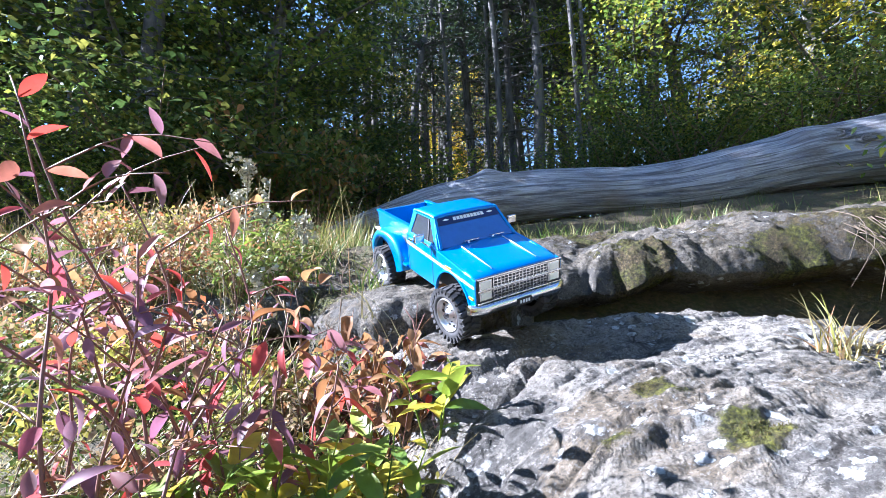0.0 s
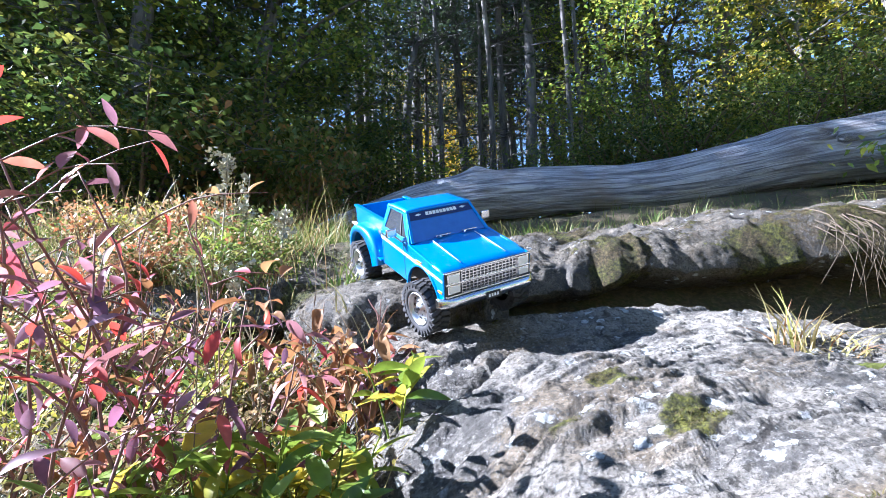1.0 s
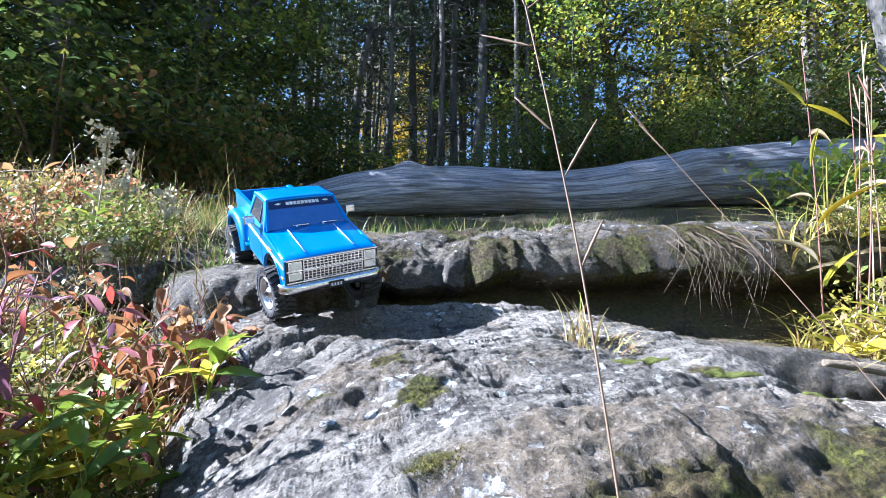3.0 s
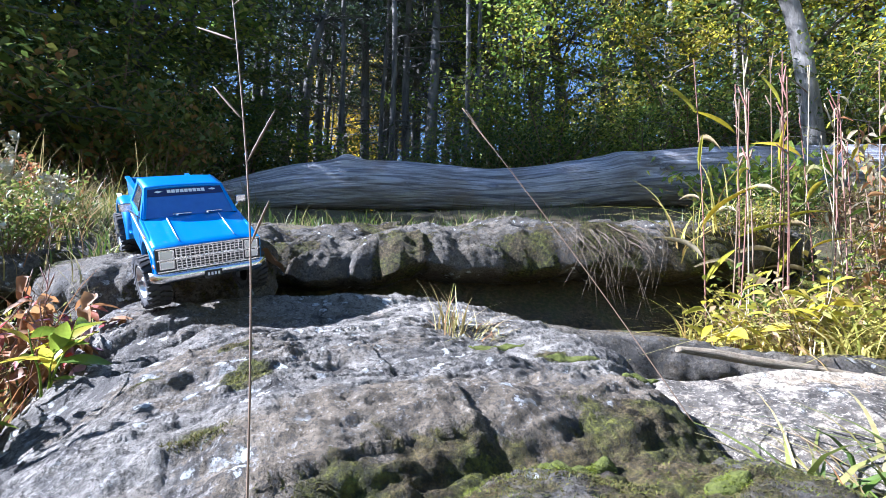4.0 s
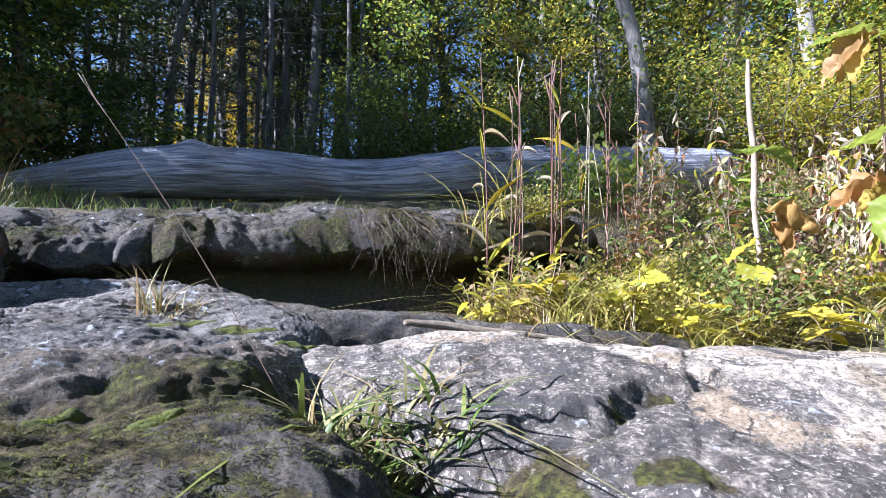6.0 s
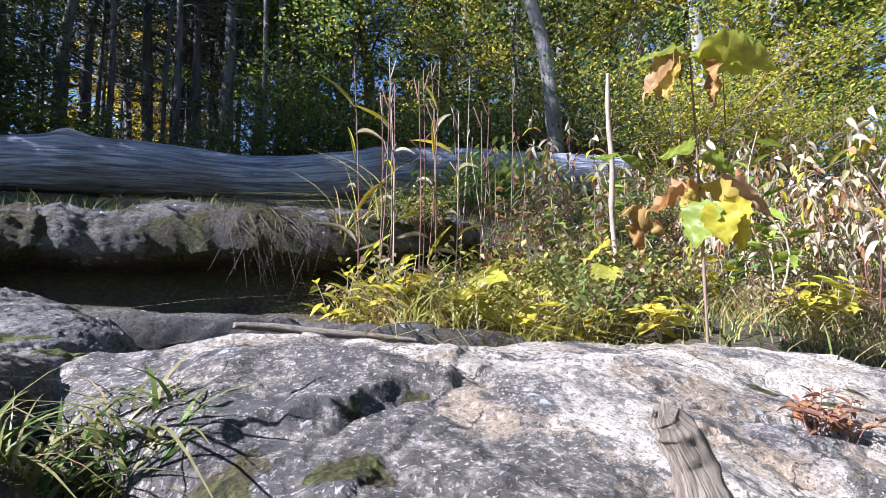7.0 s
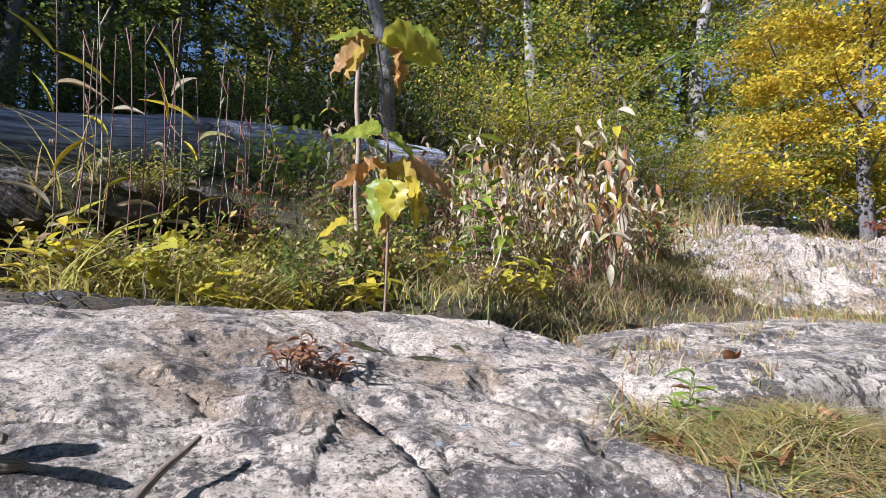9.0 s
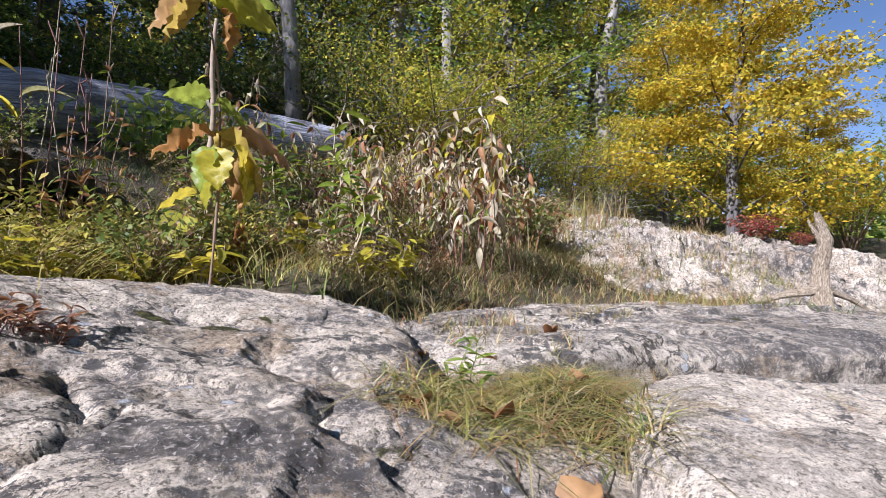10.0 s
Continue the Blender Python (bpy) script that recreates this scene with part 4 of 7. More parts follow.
def wheel(parent, x, y, z, side, steer=0.0):
    """Chunky off-road tyre on a steel rim with round holes; side -1 faces outwards to -y."""
    hub = new("wheel", None)
    hub.parent = parent
    hub.matrix_local = pose(x, y, z, 0, random.uniform(0, 40), steer + (0 if side < 0 else 180))
    t = 0.019
    prof = [(-t * 0.80, 0.0315), (-t, 0.036), (-t * 1.02, 0.042), (-t * 0.9, 0.0465), (-t * 0.55, 0.0480), (t * 0.55, 0.0480), (t * 0.9, 0.0465), (t * 1.02, 0.042), (t, 0.036), (t * 0.8, 0.0315)]
    tyre = part("tyre", lathe(prof, 56), M_RUBBER, hub, "black knobbly rubber tyre")
    bm = bmesh.new()
    nl = 26
    for i in range(nl):
        for k, (yy, wd, hh, dr) in enumerate(((-0.0142, 0.0125, 0.0062, 0.0495), (0.0142, 0.0125, 0.0062, 0.0495), (-0.0045, 0.0085, 0.0055, 0.0497), (0.0050, 0.0085, 0.0055, 0.0497))):
            a = 2 * math.pi * (i + (0.0, 0.5, 0.25, 0.75)[k]) / nl
            m = Matrix.Rotation(-a, 4, "Y") @ Matrix.Translation((dr, yy, 0)) @ Matrix.Rotation(radians((18, -18, -25, 25)[k]), 4, "X") @ Matrix.Diagonal((hh, wd, 0.0075 if k < 2 else 0.006, 1))
            bmesh.ops.create_cube(bm, size=1, matrix=m)
        for yy in (-0.0192, 0.0192):
            a = 2 * math.pi * (i + (0.0 if yy < 0 else 0.5)) / nl
            m = Matrix.Rotation(-a, 4, "Y") @ Matrix.Translation((0.0455, yy, 0)) @ Matrix.Diagonal((0.006, 0.0022, 0.006, 1))
            bmesh.ops.create_cube(bm, size=1, matrix=m)
    part("tread", bm, M_RUBBER, tyre)
    rim = part("rim", lathe([(-t * 0.86, 0.0325), (-t * 0.95, 0.0318), (-t * 0.92, 0.0300), (-t * 0.60, 0.0285), (-t * 0.42, 0.0270), (-t * 0.40, 0.0215), (-t * 0.52, 0.0185), (-t * 0.56, 0.0105), (-t * 0.80, 0.0090), (-t * 0.84, 0.0)], 48), M_RIM, hub, "satin steel rim with ten round holes")
    for i in range(10):
        a = 2 * math.pi * i / 10
        bm = bmesh.new()
        bmesh.ops.create_cone(bm, cap_ends=True, segments=14, radius1=0.0029, radius2=0.0029, depth=0.002, matrix=Matrix.Translation((0.0235 * math.cos(a), -t * 0.43, 0.0235 * math.sin(a))) @ Matrix.Rotation(radians(90), 4, "X"))
        part("hole", bm, M_BLACK, rim)
    for i in range(6):
        a = 2 * math.pi * (i + 0.5) / 6
        bm = bmesh.new()
        bmesh.ops.create_cone(bm, cap_ends=True, segments=6, radius1=0.0014, radius2=0.0014, depth=0.003, matrix=Matrix.Translation((0.0135 * math.cos(a), -t * 0.60, 0.0135 * math.sin(a))) @ Matrix.Rotation(radians(90), 4, "X"))
        part("bolt", bm, M_STEEL_D, rim)
    bm = bmesh.new()
    bmesh.ops.create_cone(bm, cap_ends=True, segments=6, radius1=0.0052, radius2=0.0046, depth=0.008, matrix=Matrix.Translation((0, -t * 0.98, 0)) @ Matrix.Rotation(radians(90), 4, "X"))
    part("hub_nut", bm, M_STEEL_D, rim)


def pickup():
    t = tagged(new("model_pickup_truck", None), "metallic blue radio-controlled stepside model pickup truck", "model truck")
    # front clip and doors: one side panel each side, with the wheel arch cut into it
    for s in (-1, 1):
        side = [(-0.030, 0.034), (0.085, 0.030)] + arc(FX, 0.016, 0.066, 168, 12, 14, 0.98) + [(0.226, 0.030), (0.236, 0.046), (0.238, 0.090), (0.170, 0.101), (0.105, 0.110), (-0.030, 0.114)]
        bm = prism(side, s * HW, s * (HW - 0.006), 0.0018)
        part("side_panel", bm, M_PAINT, t)
        lip = [(x, z) for x, z in arc(FX, 0.016, 0.0685, 170, 10, 16, 0.98)] + [(x, z) for x, z in arc(FX, 0.016, 0.064, 10, 170, 16, 0.98)]
        part("arch_lip", prism(lip, s * (HW + 0.0022), s * (HW - 0.004), 0.0006, 1), M_PAINT, t)
        part("stripe", prism([(-0.028, 0.0925), (0.234, 0.0735), (0.234, 0.0775), (-0.028, 0.0985)], s * (HW + 0.0008), s * (HW - 0.001), 0), M_WHITE, t, "white side stripe")
        # door seams and handle
        for x0 in (-0.024, 0.083):
            part("door_seam", prism([(x0, 0.036), (x0 + 0.0011, 0.036), (x0 + 0.0011, 0.112), (x0, 0.112)], s * (HW + 0.0004), s * (HW - 0.001), 0), M_BLACK, t)
        part("door_handle", block(-0.006, s * (HW + 0.0018), 0.1045, 0.020, 0.0035, 0.0035), M_CHROME, t, "chrome door handle")
        part("badge", block(0.148, s * (HW + 0.0008), 0.0875, 0.022, 0.0015, 0.0042), M_AMBER if s < 0 else M_CHROME, t, "gold fender badge")
        part("marker_lamp", block(0.224, s * (HW + 0.0006), 0.054, 0.015, 0.0016, 0.0045), M_AMBER, t, "amber marker lamp")
        # mirror
        mir = part("mirror", block(0.066, s * (HW + 0.016), 0.1265, 0.006, 0.022, 0.017, 0.003, 3), M_CHROME, t, "chrome door mirror")
        part("mirror_arm", rod((0.076, s * (HW - 0.004), 0.106), (0.067, s * (HW + 0.012), 0.121), 0.0018), M_CHROME, mir)
        # headlamps
        lamp = part("headlight", block(0.2385, s * 0.0745, 0.0795, 0.004, 0.026, 0.018, 0.001), M_CHROME, t)
        part("lens", block(0.2402, s * 0.0745, 0.0795, 0.003, 0.020, 0.0135, 0.001), M_LAMP, lamp, "clear headlight lens")
        low = part("turn_signal", block(0.2385, s * 0.0745, 0.0595, 0.004, 0.026, 0.016, 0.001), M_CHROME, t)
        part("lens", block(0.2402, s * 0.0745, 0.0595, 0.003, 0.021, 0.012, 0.001), M_LAMP, low)
        # cab side: pillars round the side window
        w0, w1, w2, w3 = (-0.018, 0.1175), (0.088, 0.1160), (0.050, 0.1560), (-0.010, 0.1570)
        def sh(x, z):
            return (x, s * (HW - 0.002 - (z - 0.110) * 0.36), z)
        outer = [(-0.031, 0.111), (0.107, 0.109), (0.062, 0.163), (-0.026, 0.164)]
        win = [w0, w1, w2, w3]
        bm = bmesh.new()
        vo = [bm.verts.new(sh(*p)) for p in outer]
        vi = [bm.verts.new(sh(*p)) for p in win]
        for i in range(4):
            bm.faces.new((vo[i], vo[(i + 1) % 4], vi[(i + 1) % 4], vi[i]))
        bmesh.ops.recalc_face_normals(bm, faces=bm.faces)
        ext = bmesh.ops.extrude_face_region(bm, geom=bm.faces[:])
        bmesh.ops.translate(bm, vec=(0, -s * 0.004, 0), verts=[g for g in ext["geom"] if isinstance(g, bmesh.types.BMVert)])
        bmesh.ops.recalc_face_normals(bm, faces=bm.faces)
        bevel(bm, 0.0009, 2)
        part("window_frame", bm, M_PAINT, t)
        q = [Vector(sh(*p)) for p in win]
        off = Vector((0, -s * 0.002, 0))
        gl = part("side_window", slab_between([v + off for v in q], [v + off * 1.8 for v in q], 0), M_GLASS_T, t, "smoked side window")
        part("vent_bar", slab_between([Vector(sh(0.060, 0.1165)), Vector(sh(0.063, 0.1165)), Vector(sh(0.047, 0.1560)), Vector(sh(0.044, 0.1560))], [Vector(sh(0.060, 0.1165)) + off * 1.5, Vector(sh(0.063, 0.1165)) + off * 1.5, Vector(sh(0.047, 0.156)) + off * 1.5, Vector(sh(0.044, 0.156)) + off * 1.5], 0), M_BLACK, gl)
    # hood with two pressed ridges
    bm = bmesh.new()
    nxh, nyh = 22, 26
    grid = []
    for i in range(nxh + 1):
        u = i / nxh
        x = 0.104 + (0.2365 - 0.104) * u
        row = []
        for j in range(nyh + 1):
            v = -1 + 2 * j / nyh
            hw = HW - 0.0005
            z = 0.1125 - 0.0175 * u - 0.004 * abs(v) ** 3 - 0.006 * max(0, u - 0.86) ** 2 * 50
            z += 0.0022 * math.exp(-((abs(v) - 0.52) / 0.045) ** 2) * min(1, 6 * (1 - u)) * min(1, 8 * u)
            row.append(bm.verts.new((x, v * hw, z)))
        grid.append(row)
    for i in range(nxh):
        for j in range(nyh):
            bm.faces.new((grid[i][j], grid[i + 1][j], grid[i + 1][j + 1], grid[i][j + 1])).smooth = True
    ext = bmesh.ops.extrude_face_region(bm, geom=bm.faces[:])
    bmesh.ops.translate(bm, vec=(0, 0, -0.006), verts=[g for g in ext["geom"] if isinstance(g, bmesh.types.BMVert)])
    bmesh.ops.recalc_face_normals(bm, faces=bm.faces)
    hood = part("hood", bm, M_PAINT, t)
    for s in (-1, 1):
        part("trim_line", rod((0.119, s * 0.0486, 0.1127), (0.221, s * 0.0486, 0.0984), 0.0010, 8), M_WHITE, hood)
        piv = part("wiper", block(0.108, s * 0.030 + 0.012, 0.1165, 0.006, 0.034, 0.0022, 0.0005), M_CHROME, t)
        part("washer_jet", block(0.114, s * 0.028, 0.1165, 0.005, 0.005, 0.006, 0.001), M_CHROME, t)
    # windscreen, roof, rear wall
    wl, wu = HW - 0.008, 0.0705
    bl, br, tr_, tl = Vector((0.108, -wl, 0.1115)), Vector((0.108, wl, 0.1115)), Vector((0.0635, wu, 0.1615)), Vector((0.0635, -wu, 0.1615))
    nrm = Vector((0.05, 0, 0.044)).normalized()
    sc = part("windscreen", slab_between([v - nrm * 0.004 for v in (bl, br, tr_, tl)], [v - nrm * 0.001 for v in (bl, br, tr_, tl)], 0), M_SHIELD, t, "dark blue reflecting windscreen")
    lerp = lambda a, b, k: a + (b - a) * k
    la, lb = lerp(bl, tl, 0.70), lerp(br, tr_, 0.70)
    band = part("sun_band", slab_between([v - nrm * 0.0015 for v in (la, lb, tr_, tl)], [v + nrm * 0.0002 for v in (la, lb, tr_, tl)], 0), M_NAVY, sc, "navy sun strip with pale lettering bar")
    mid = lambda k, h: lerp(lerp(bl, tl, h), lerp(br, tr_, h), k)
    for k0, k1 in ((0.20, 0.245), (0.255, 0.30), (0.31, 0.355), (0.365, 0.41), (0.42, 0.465), (0.475, 0.52), (0.53, 0.575), (0.585, 0.63), (0.64, 0.685)):
        qd = [mid(k0 + 0.06, 0.79), mid(k1 + 0.06, 0.79), mid(k1 + 0.06, 0.90), mid(k0 + 0.06, 0.90)]
        part("pale_bar", slab_between([v for v in qd], [v + nrm * 0.0006 for v in qd], 0), M_WHITE, band)
    for k in (0.15, 0.85):
        qd = [mid(k - 0.05, 0.85), mid(k, 0.81), mid(k + 0.05, 0.85), mid(k, 0.89)]
        part("pale_bar", slab_between([v for v in qd], [v + nrm * 0.0006 for v in qd], 0), M_WHITE, band)
    for s in (-1, 1):
        a0, a1 = Vector((0.110, s * (HW - 0.006), 0.1105)), Vector((0.0635, s * 0.0735, 0.1635))
        part("pillar", slab_between([a0, a0 + Vector((-0.007, 0, 0)), a1 + Vector((-0.006, 0, 0)), a1], [v - Vector((0, s * 0.006, -0.0)) for v in (a0, a0 + Vector((-0.007, 0, 0)), a1 + Vector((-0.006, 0, 0)), a1)], 0.001), M_PAINT, t)
    bm = bmesh.new()
    rg = []
    for i in range(13):
        row = []
        for j in range(15):
            u, v = i / 12, -1 + 2 * j / 14
            x = -0.029 + 0.095 * u
            z = 0.1665 - 0.0035 * abs(v) ** 4 - 0.0035 * abs(2 * u - 1) ** 6 + 0.001
            row.append(bm.verts.new((x, v * 0.0745, z)))
        rg.append(row)
    for i in range(12):
        for j in range(14):
            bm.faces.new((rg[i][j], rg[i + 1][j], rg[i + 1][j + 1], rg[i][j + 1])).smooth = True
    ext = bmesh.ops.extrude_face_region(bm, geom=bm.faces[:])
    bmesh.ops.translate(bm, vec=(0, 0, -0.005), verts=[g for g in ext["geom"] if isinstance(g, bmesh.types.BMVert)])
    bmesh.ops.recalc_face_normals(bm, faces=bm.faces)
    part("roof", bm, M_PAINT, t)
    ra, rb, rc, rd = Vector((-0.031, -HW + 0.002, 0.036)), Vector((-0.031, HW - 0.002, 0.036)), Vector((-0.031, HW - 0.004, 0.113)), Vector((-0.031, -HW + 0.004, 0.113))
    dv = Vector((0.004, 0, 0))
    part("cab_back", slab_between([ra, rb, rc, rd], [v + dv for v in (ra, rb, rc, rd)], 0.001), M_PAINT, t)
    rw = [Vector((-0.0305, -0.089, 0.1125)), Vector((-0.0305, 0.089, 0.1125)), Vector((-0.027, 0.0735, 0.163)), Vector((-0.027, -0.0735, 0.163))]
    up = part("cab_back", slab_between(rw, [v + dv for v in rw], 0.001), M_PAINT, t)
    gw = [Vector((-0.0312, -0.070, 0.120)), Vector((-0.0312, 0.070, 0.120)), Vector((-0.0287, 0.062, 0.155)), Vector((-0.0287, -0.062, 0.155))]
    part("rear_window", slab_between(gw, [v - dv * 0.3 for v in gw], 0), M_GLASS_T, up, "smoked rear window")
    # grille
    gr = part("grille", block(0.2365, 0, 0.0695, 0.004, 0.184, 0.045, 0.0012), M_BLACK, t, "chrome egg-crate grille")
    for k in range(8):
        part("bar", block(0.2392, 0, 0.051 + k * 0.0053, 0.0025, 0.118, 0.0017, 0), M_CHROME, gr)
    for k in range(16):
        part("bar", block(0.2392, -0.0585 + k * 0.0078, 0.0695, 0.0022, 0.0020, 0.041, 0), M_CHROME, gr)
    for zz, hh in ((0.0915, 0.003), (0.0700, 0.003), (0.0478, 0.003)):
        part("frame_bar", block(0.2398, 0, zz, 0.004, 0.182, hh, 0.0008), M_CHROME, gr)
    # bumpers
    fb = bmesh.new()
    pr = [(0.238, 0.026), (0.246, 0.027), (0.249, 0.034), (0.248, 0.041), (0.243, 0.045), (0.238, 0.044)]
    cols = []
    for j in range(25):
        v = -1 + 2 * j / 24
        back = 0.018 * max(0, abs(v) - 0.78) ** 1.5 * 8
        cols.append([fb.verts.new((x - back, v * 0.104, z)) for x, z in pr])
    for a, b in zip(cols, cols[1:]):
        for i in range(6):
            fb.faces.new((a[i], a[(i + 1) % 6], b[(i + 1) % 6], b[i])).smooth = True
    fb.faces.new(cols[0])
    fb.faces.new(cols[-1][::-1])
    bmesh.ops.recalc_face_normals(fb, faces=fb.faces)
    bump_f = part("front_bumper", fb, M_CHROME, t, "chrome front bumper")
    pl = part("number_plate", block(0.2500, 0, 0.0345, 0.0016, 0.030, 0.014, 0.0004), M_BLACK, bump_f, "dark plate with pale bars")
    for k in range(4):
        part("pale_bar", block(0.2511, -0.009 + k * 0.006, 0.0345, 0.0006, 0.0036, 0.006, 0), M_WHITE, pl)
    part("tow_hook", block(0.246, 0.045, 0.022, 0.010, 0.005, 0.010, 0.001), M_STEEL_D, t)
    rb_ = part("rear_bumper", block(-0.259, 0, 0.036, 0.016, 0.190, 0.018, 0.003), M_CHROME, t, "chrome rear bumper")
    part("bumper_pad", block(-0.262, 0, 0.026, 0.012, 0.16, 0.006, 0.001), M_BLACK, rb_)
    # stepside bed
    BW = 0.070
    for s in (-1, 1):
        side = [(-0.036, 0.042), (-0.036, 0.113), (-0.249, 0.118), (-0.249, 0.042)]
        part("bed_side", prism(side, s * BW, s * (BW - 0.005), 0.001), M_PAINT, t)
        part("bed_rail", prism([(-0.036, 0.1115), (-0.036, 0.1165), (-0.251, 0.1215), (-0.251, 0.1165)], s * (BW + 0.003), s * (BW - 0.008), 0.001), M_PAINT, t)
        # rear fender
        outer = arc(RX - 0.002, 0.022, 0.083, 186, 92, 10, 0.86) + arc(RX + 0.024, 0.022, 0.083, 88, 0, 12, 0.86) + [(-0.050, 0.012), (-0.060, 0.012)]
        inner = arc(RX + 0.004, 0.010, 0.067, 0, 172, 16, 0.98)
        fen = bmesh.new()
        rows = []
        ys = [0.070, 0.090, 0.0965, 0.1005, 0.102]
        insets = [0.0, 0.0, 0.0018, 0.0055, 0.011]
        ncol = 26
        oc = open_curve([(x, z, 0) for x, z in outer[:-2]], ncol)
        ic = open_curve([(x, z, 0) for x, z in inner[::-1]], ncol)
        for yy, ins in zip(ys, insets):
            row = []
            for k in range(ncol):
                dx, dz = ic[k][0] - oc[k][0], ic[k][1] - oc[k][1]
                ln = math.hypot(dx, dz) or 1
                row.append(fen.verts.new((oc[k][0] + dx / ln * ins, s * yy, oc[k][1] + dz / ln * ins)))
            rows.append(row)
        rows.append([fen.verts.new((p[0], s * 0.1025, p[1])) for p in ic])
        rows.append([fen.verts.new((p[0], s * 0.096, p[1])) for p in ic])
        for a, b in zip(rows, rows[1:]):
            for k in range(ncol - 1):
                fen.faces.new((a[k], a[k + 1], b[k + 1], b[k])).smooth = True
        bmesh.ops.recalc_face_normals(fen, faces=fen.faces)
        part("rear_fender", fen, M_PAINT, t)
        part("lettering_bar", prism([(-0.205, 0.0905), (-0.115, 0.0850), (-0.112, 0.0815), (-0.204, 0.0870)], s * 0.0985, s * 0.090, 0), M_WHITE, t, "pale worn lettering bar")
        part("side_step", block(-0.048, s * 0.085, 0.038, 0.026, 0.026, 0.005, 0.001), M_PAINT, t)
        part("step_wall", prism([(-0.036, 0.036), (-0.036, 0.095), (-0.050, 0.080), (-0.056, 0.036)], s * 0.074, s * 0.0705, 0.0006), M_PAINT, t)
        tl_ = part("tail_light", block(-0.253, s * 0.060, 0.0845, 0.008, 0.014, 0.026, 0.0015), M_CHROME, t)
        part("lens", block(-0.2575, s * 0.060, 0.0845, 0.002, 0.011, 0.022, 0.0008), M_REDL, tl_, "red tail light lens")
    part("tailgate", block(-0.249, 0, 0.080, 0.006, 0.138, 0.074, 0.0015), M_PAINT, t)
    part("bed_front", block(-0.0385, 0, 0.078, 0.005, 0.138, 0.070, 0.001), M_PAINT, t)
    fl = part("bed_floor", block(-0.144, 0, 0.052, 0.210, 0.136, 0.005, 0), M_BLACK, t, "dark slatted bed floor")
    for k in range(9):
        part("bed_slat", block(-0.144, -0.056 + k * 0.014, 0.0553, 0.205, 0.006, 0.0022, 0.0004), M_PAINT, fl)
    # chassis, axles, shocks, links
    ch = part("chassis", block(0.0, 0, 0.030, 0.46, 0.052, 0.012, 0.001), M_BLACK, t, "black chassis rails")
    part("inner_well", block(0.06, 0, 0.060, 0.33, 0.150, 0.055, 0.002), M_BLACK, t)
    part("belly_pan", block(0.02, 0, 0.015, 0.20, 0.060, 0.020, 0.003), M_BLACK, ch)
    for x in (FX, RX):
        ax_ = part("axle", rod((x, -0.082, 0), (x, 0.082, 0), 0.0062, 14), M_STEEL_D, t)
        bm = bmesh.new()
        bmesh.ops.create_uvsphere(bm, u_segments=18, v_segments=10, radius=0.016, matrix=Matrix.Translation((x, 0.012, 0)) @ Matrix.Diagonal((0.9, 1.2, 1, 1)))
        for f in bm.faces:
            f.smooth = True
        part("differential", bm, M_STEEL_D, ax_)
        for s in (-1, 1):
            so = part("shock", rod((x + 0.006, s * 0.062, 0.006), (x + 0.014 * (1 if x > 0 else -1), s * 0.058, 0.070), 0.0052, 12), M_STEEL_D, t)
            v, f, _ = tube([(x + 0.006 + 0.008 * k / 60 + 0.0075 * math.cos(k * 0.9), s * 0.061 + 0.0075 * math.sin(k * 0.9), 0.016 + 0.040 * k / 60) for k in range(61)], 0.0012, 5)
            part("spring", mesh_of("spring", v, f), M_CHROME, so)
            part("link", rod((x, s * 0.045, -0.004), (0.03 if x > 0 else -0.03, s * 0.030, 0.018), 0.0032), M_STEEL_D, t)
    part("drive_shaft", rod((-0.14, 0.0, 0.004), (0.0, 0, 0.016), 0.004), M_STEEL_D, t)
    part("wire", rod((0.20, -0.07, 0.030), (0.236, -0.055, 0.036), 0.0009, 6), M_SPRING, t, "thin red wire")
    for x, st in ((FX, 6.0), (RX, 0.0)):
        for s in (-1, 1):
            wheel(t, x, s * 0.092, 0.0, s, st)
    return t


truck = pickup()
truck.matrix_basis = pose(0.028, 1.064, 0.268, 14.2, 21.4, -59.5)

# ---- woods ----
rng = np.random.default_rng(7)


def leaf_quads(cent, size, tilt=0.95, narrow=0.6, droop=0.45, oval=False):
    """Pointed leaves, oval or diamond-shaped, round the given centres: mostly flat, each turned and tilted on its own."""
    n = len(cent)
    az = rng.uniform(0, 2 * np.pi, n)
    L = size * rng.uniform(0.6, 1.25, n)
    d = np.stack([np.cos(az), np.sin(az), -droop + rng.normal(0, tilt * 0.6, n)], 1)
    d /= np.linalg.norm(d, axis=1)[:, None]
    up = np.stack([rng.normal(0, tilt, n), rng.normal(0, tilt, n), np.ones(n)], 1)
    w = np.cross(d, up)
    w /= np.linalg.norm(w, axis=1)[:, None] + 1e-9
    a, b = cent - d * (L / 2)[:, None], cent + d * (L / 2)[:, None]
    m, k = cent - d * (L * 0.20)[:, None], cent + d * (L * 0.14)[:, None]
    sag = np.zeros((n, 3))
    sag[:, 2] = L * 0.10
    if not oval:
        m, wide = cent - d * (L * 0.06)[:, None], w * (L * narrow / 2)[:, None]
        return np.stack([a, m + wide + sag, b, m - wide + sag], 1)
    wide, slim = w * (L * narrow / 2)[:, None], w * (L * narrow * 0.38)[:, None]
    return np.stack([a, m + wide + sag, k + slim + sag, b, k - slim + sag, m - wide + sag], 1)


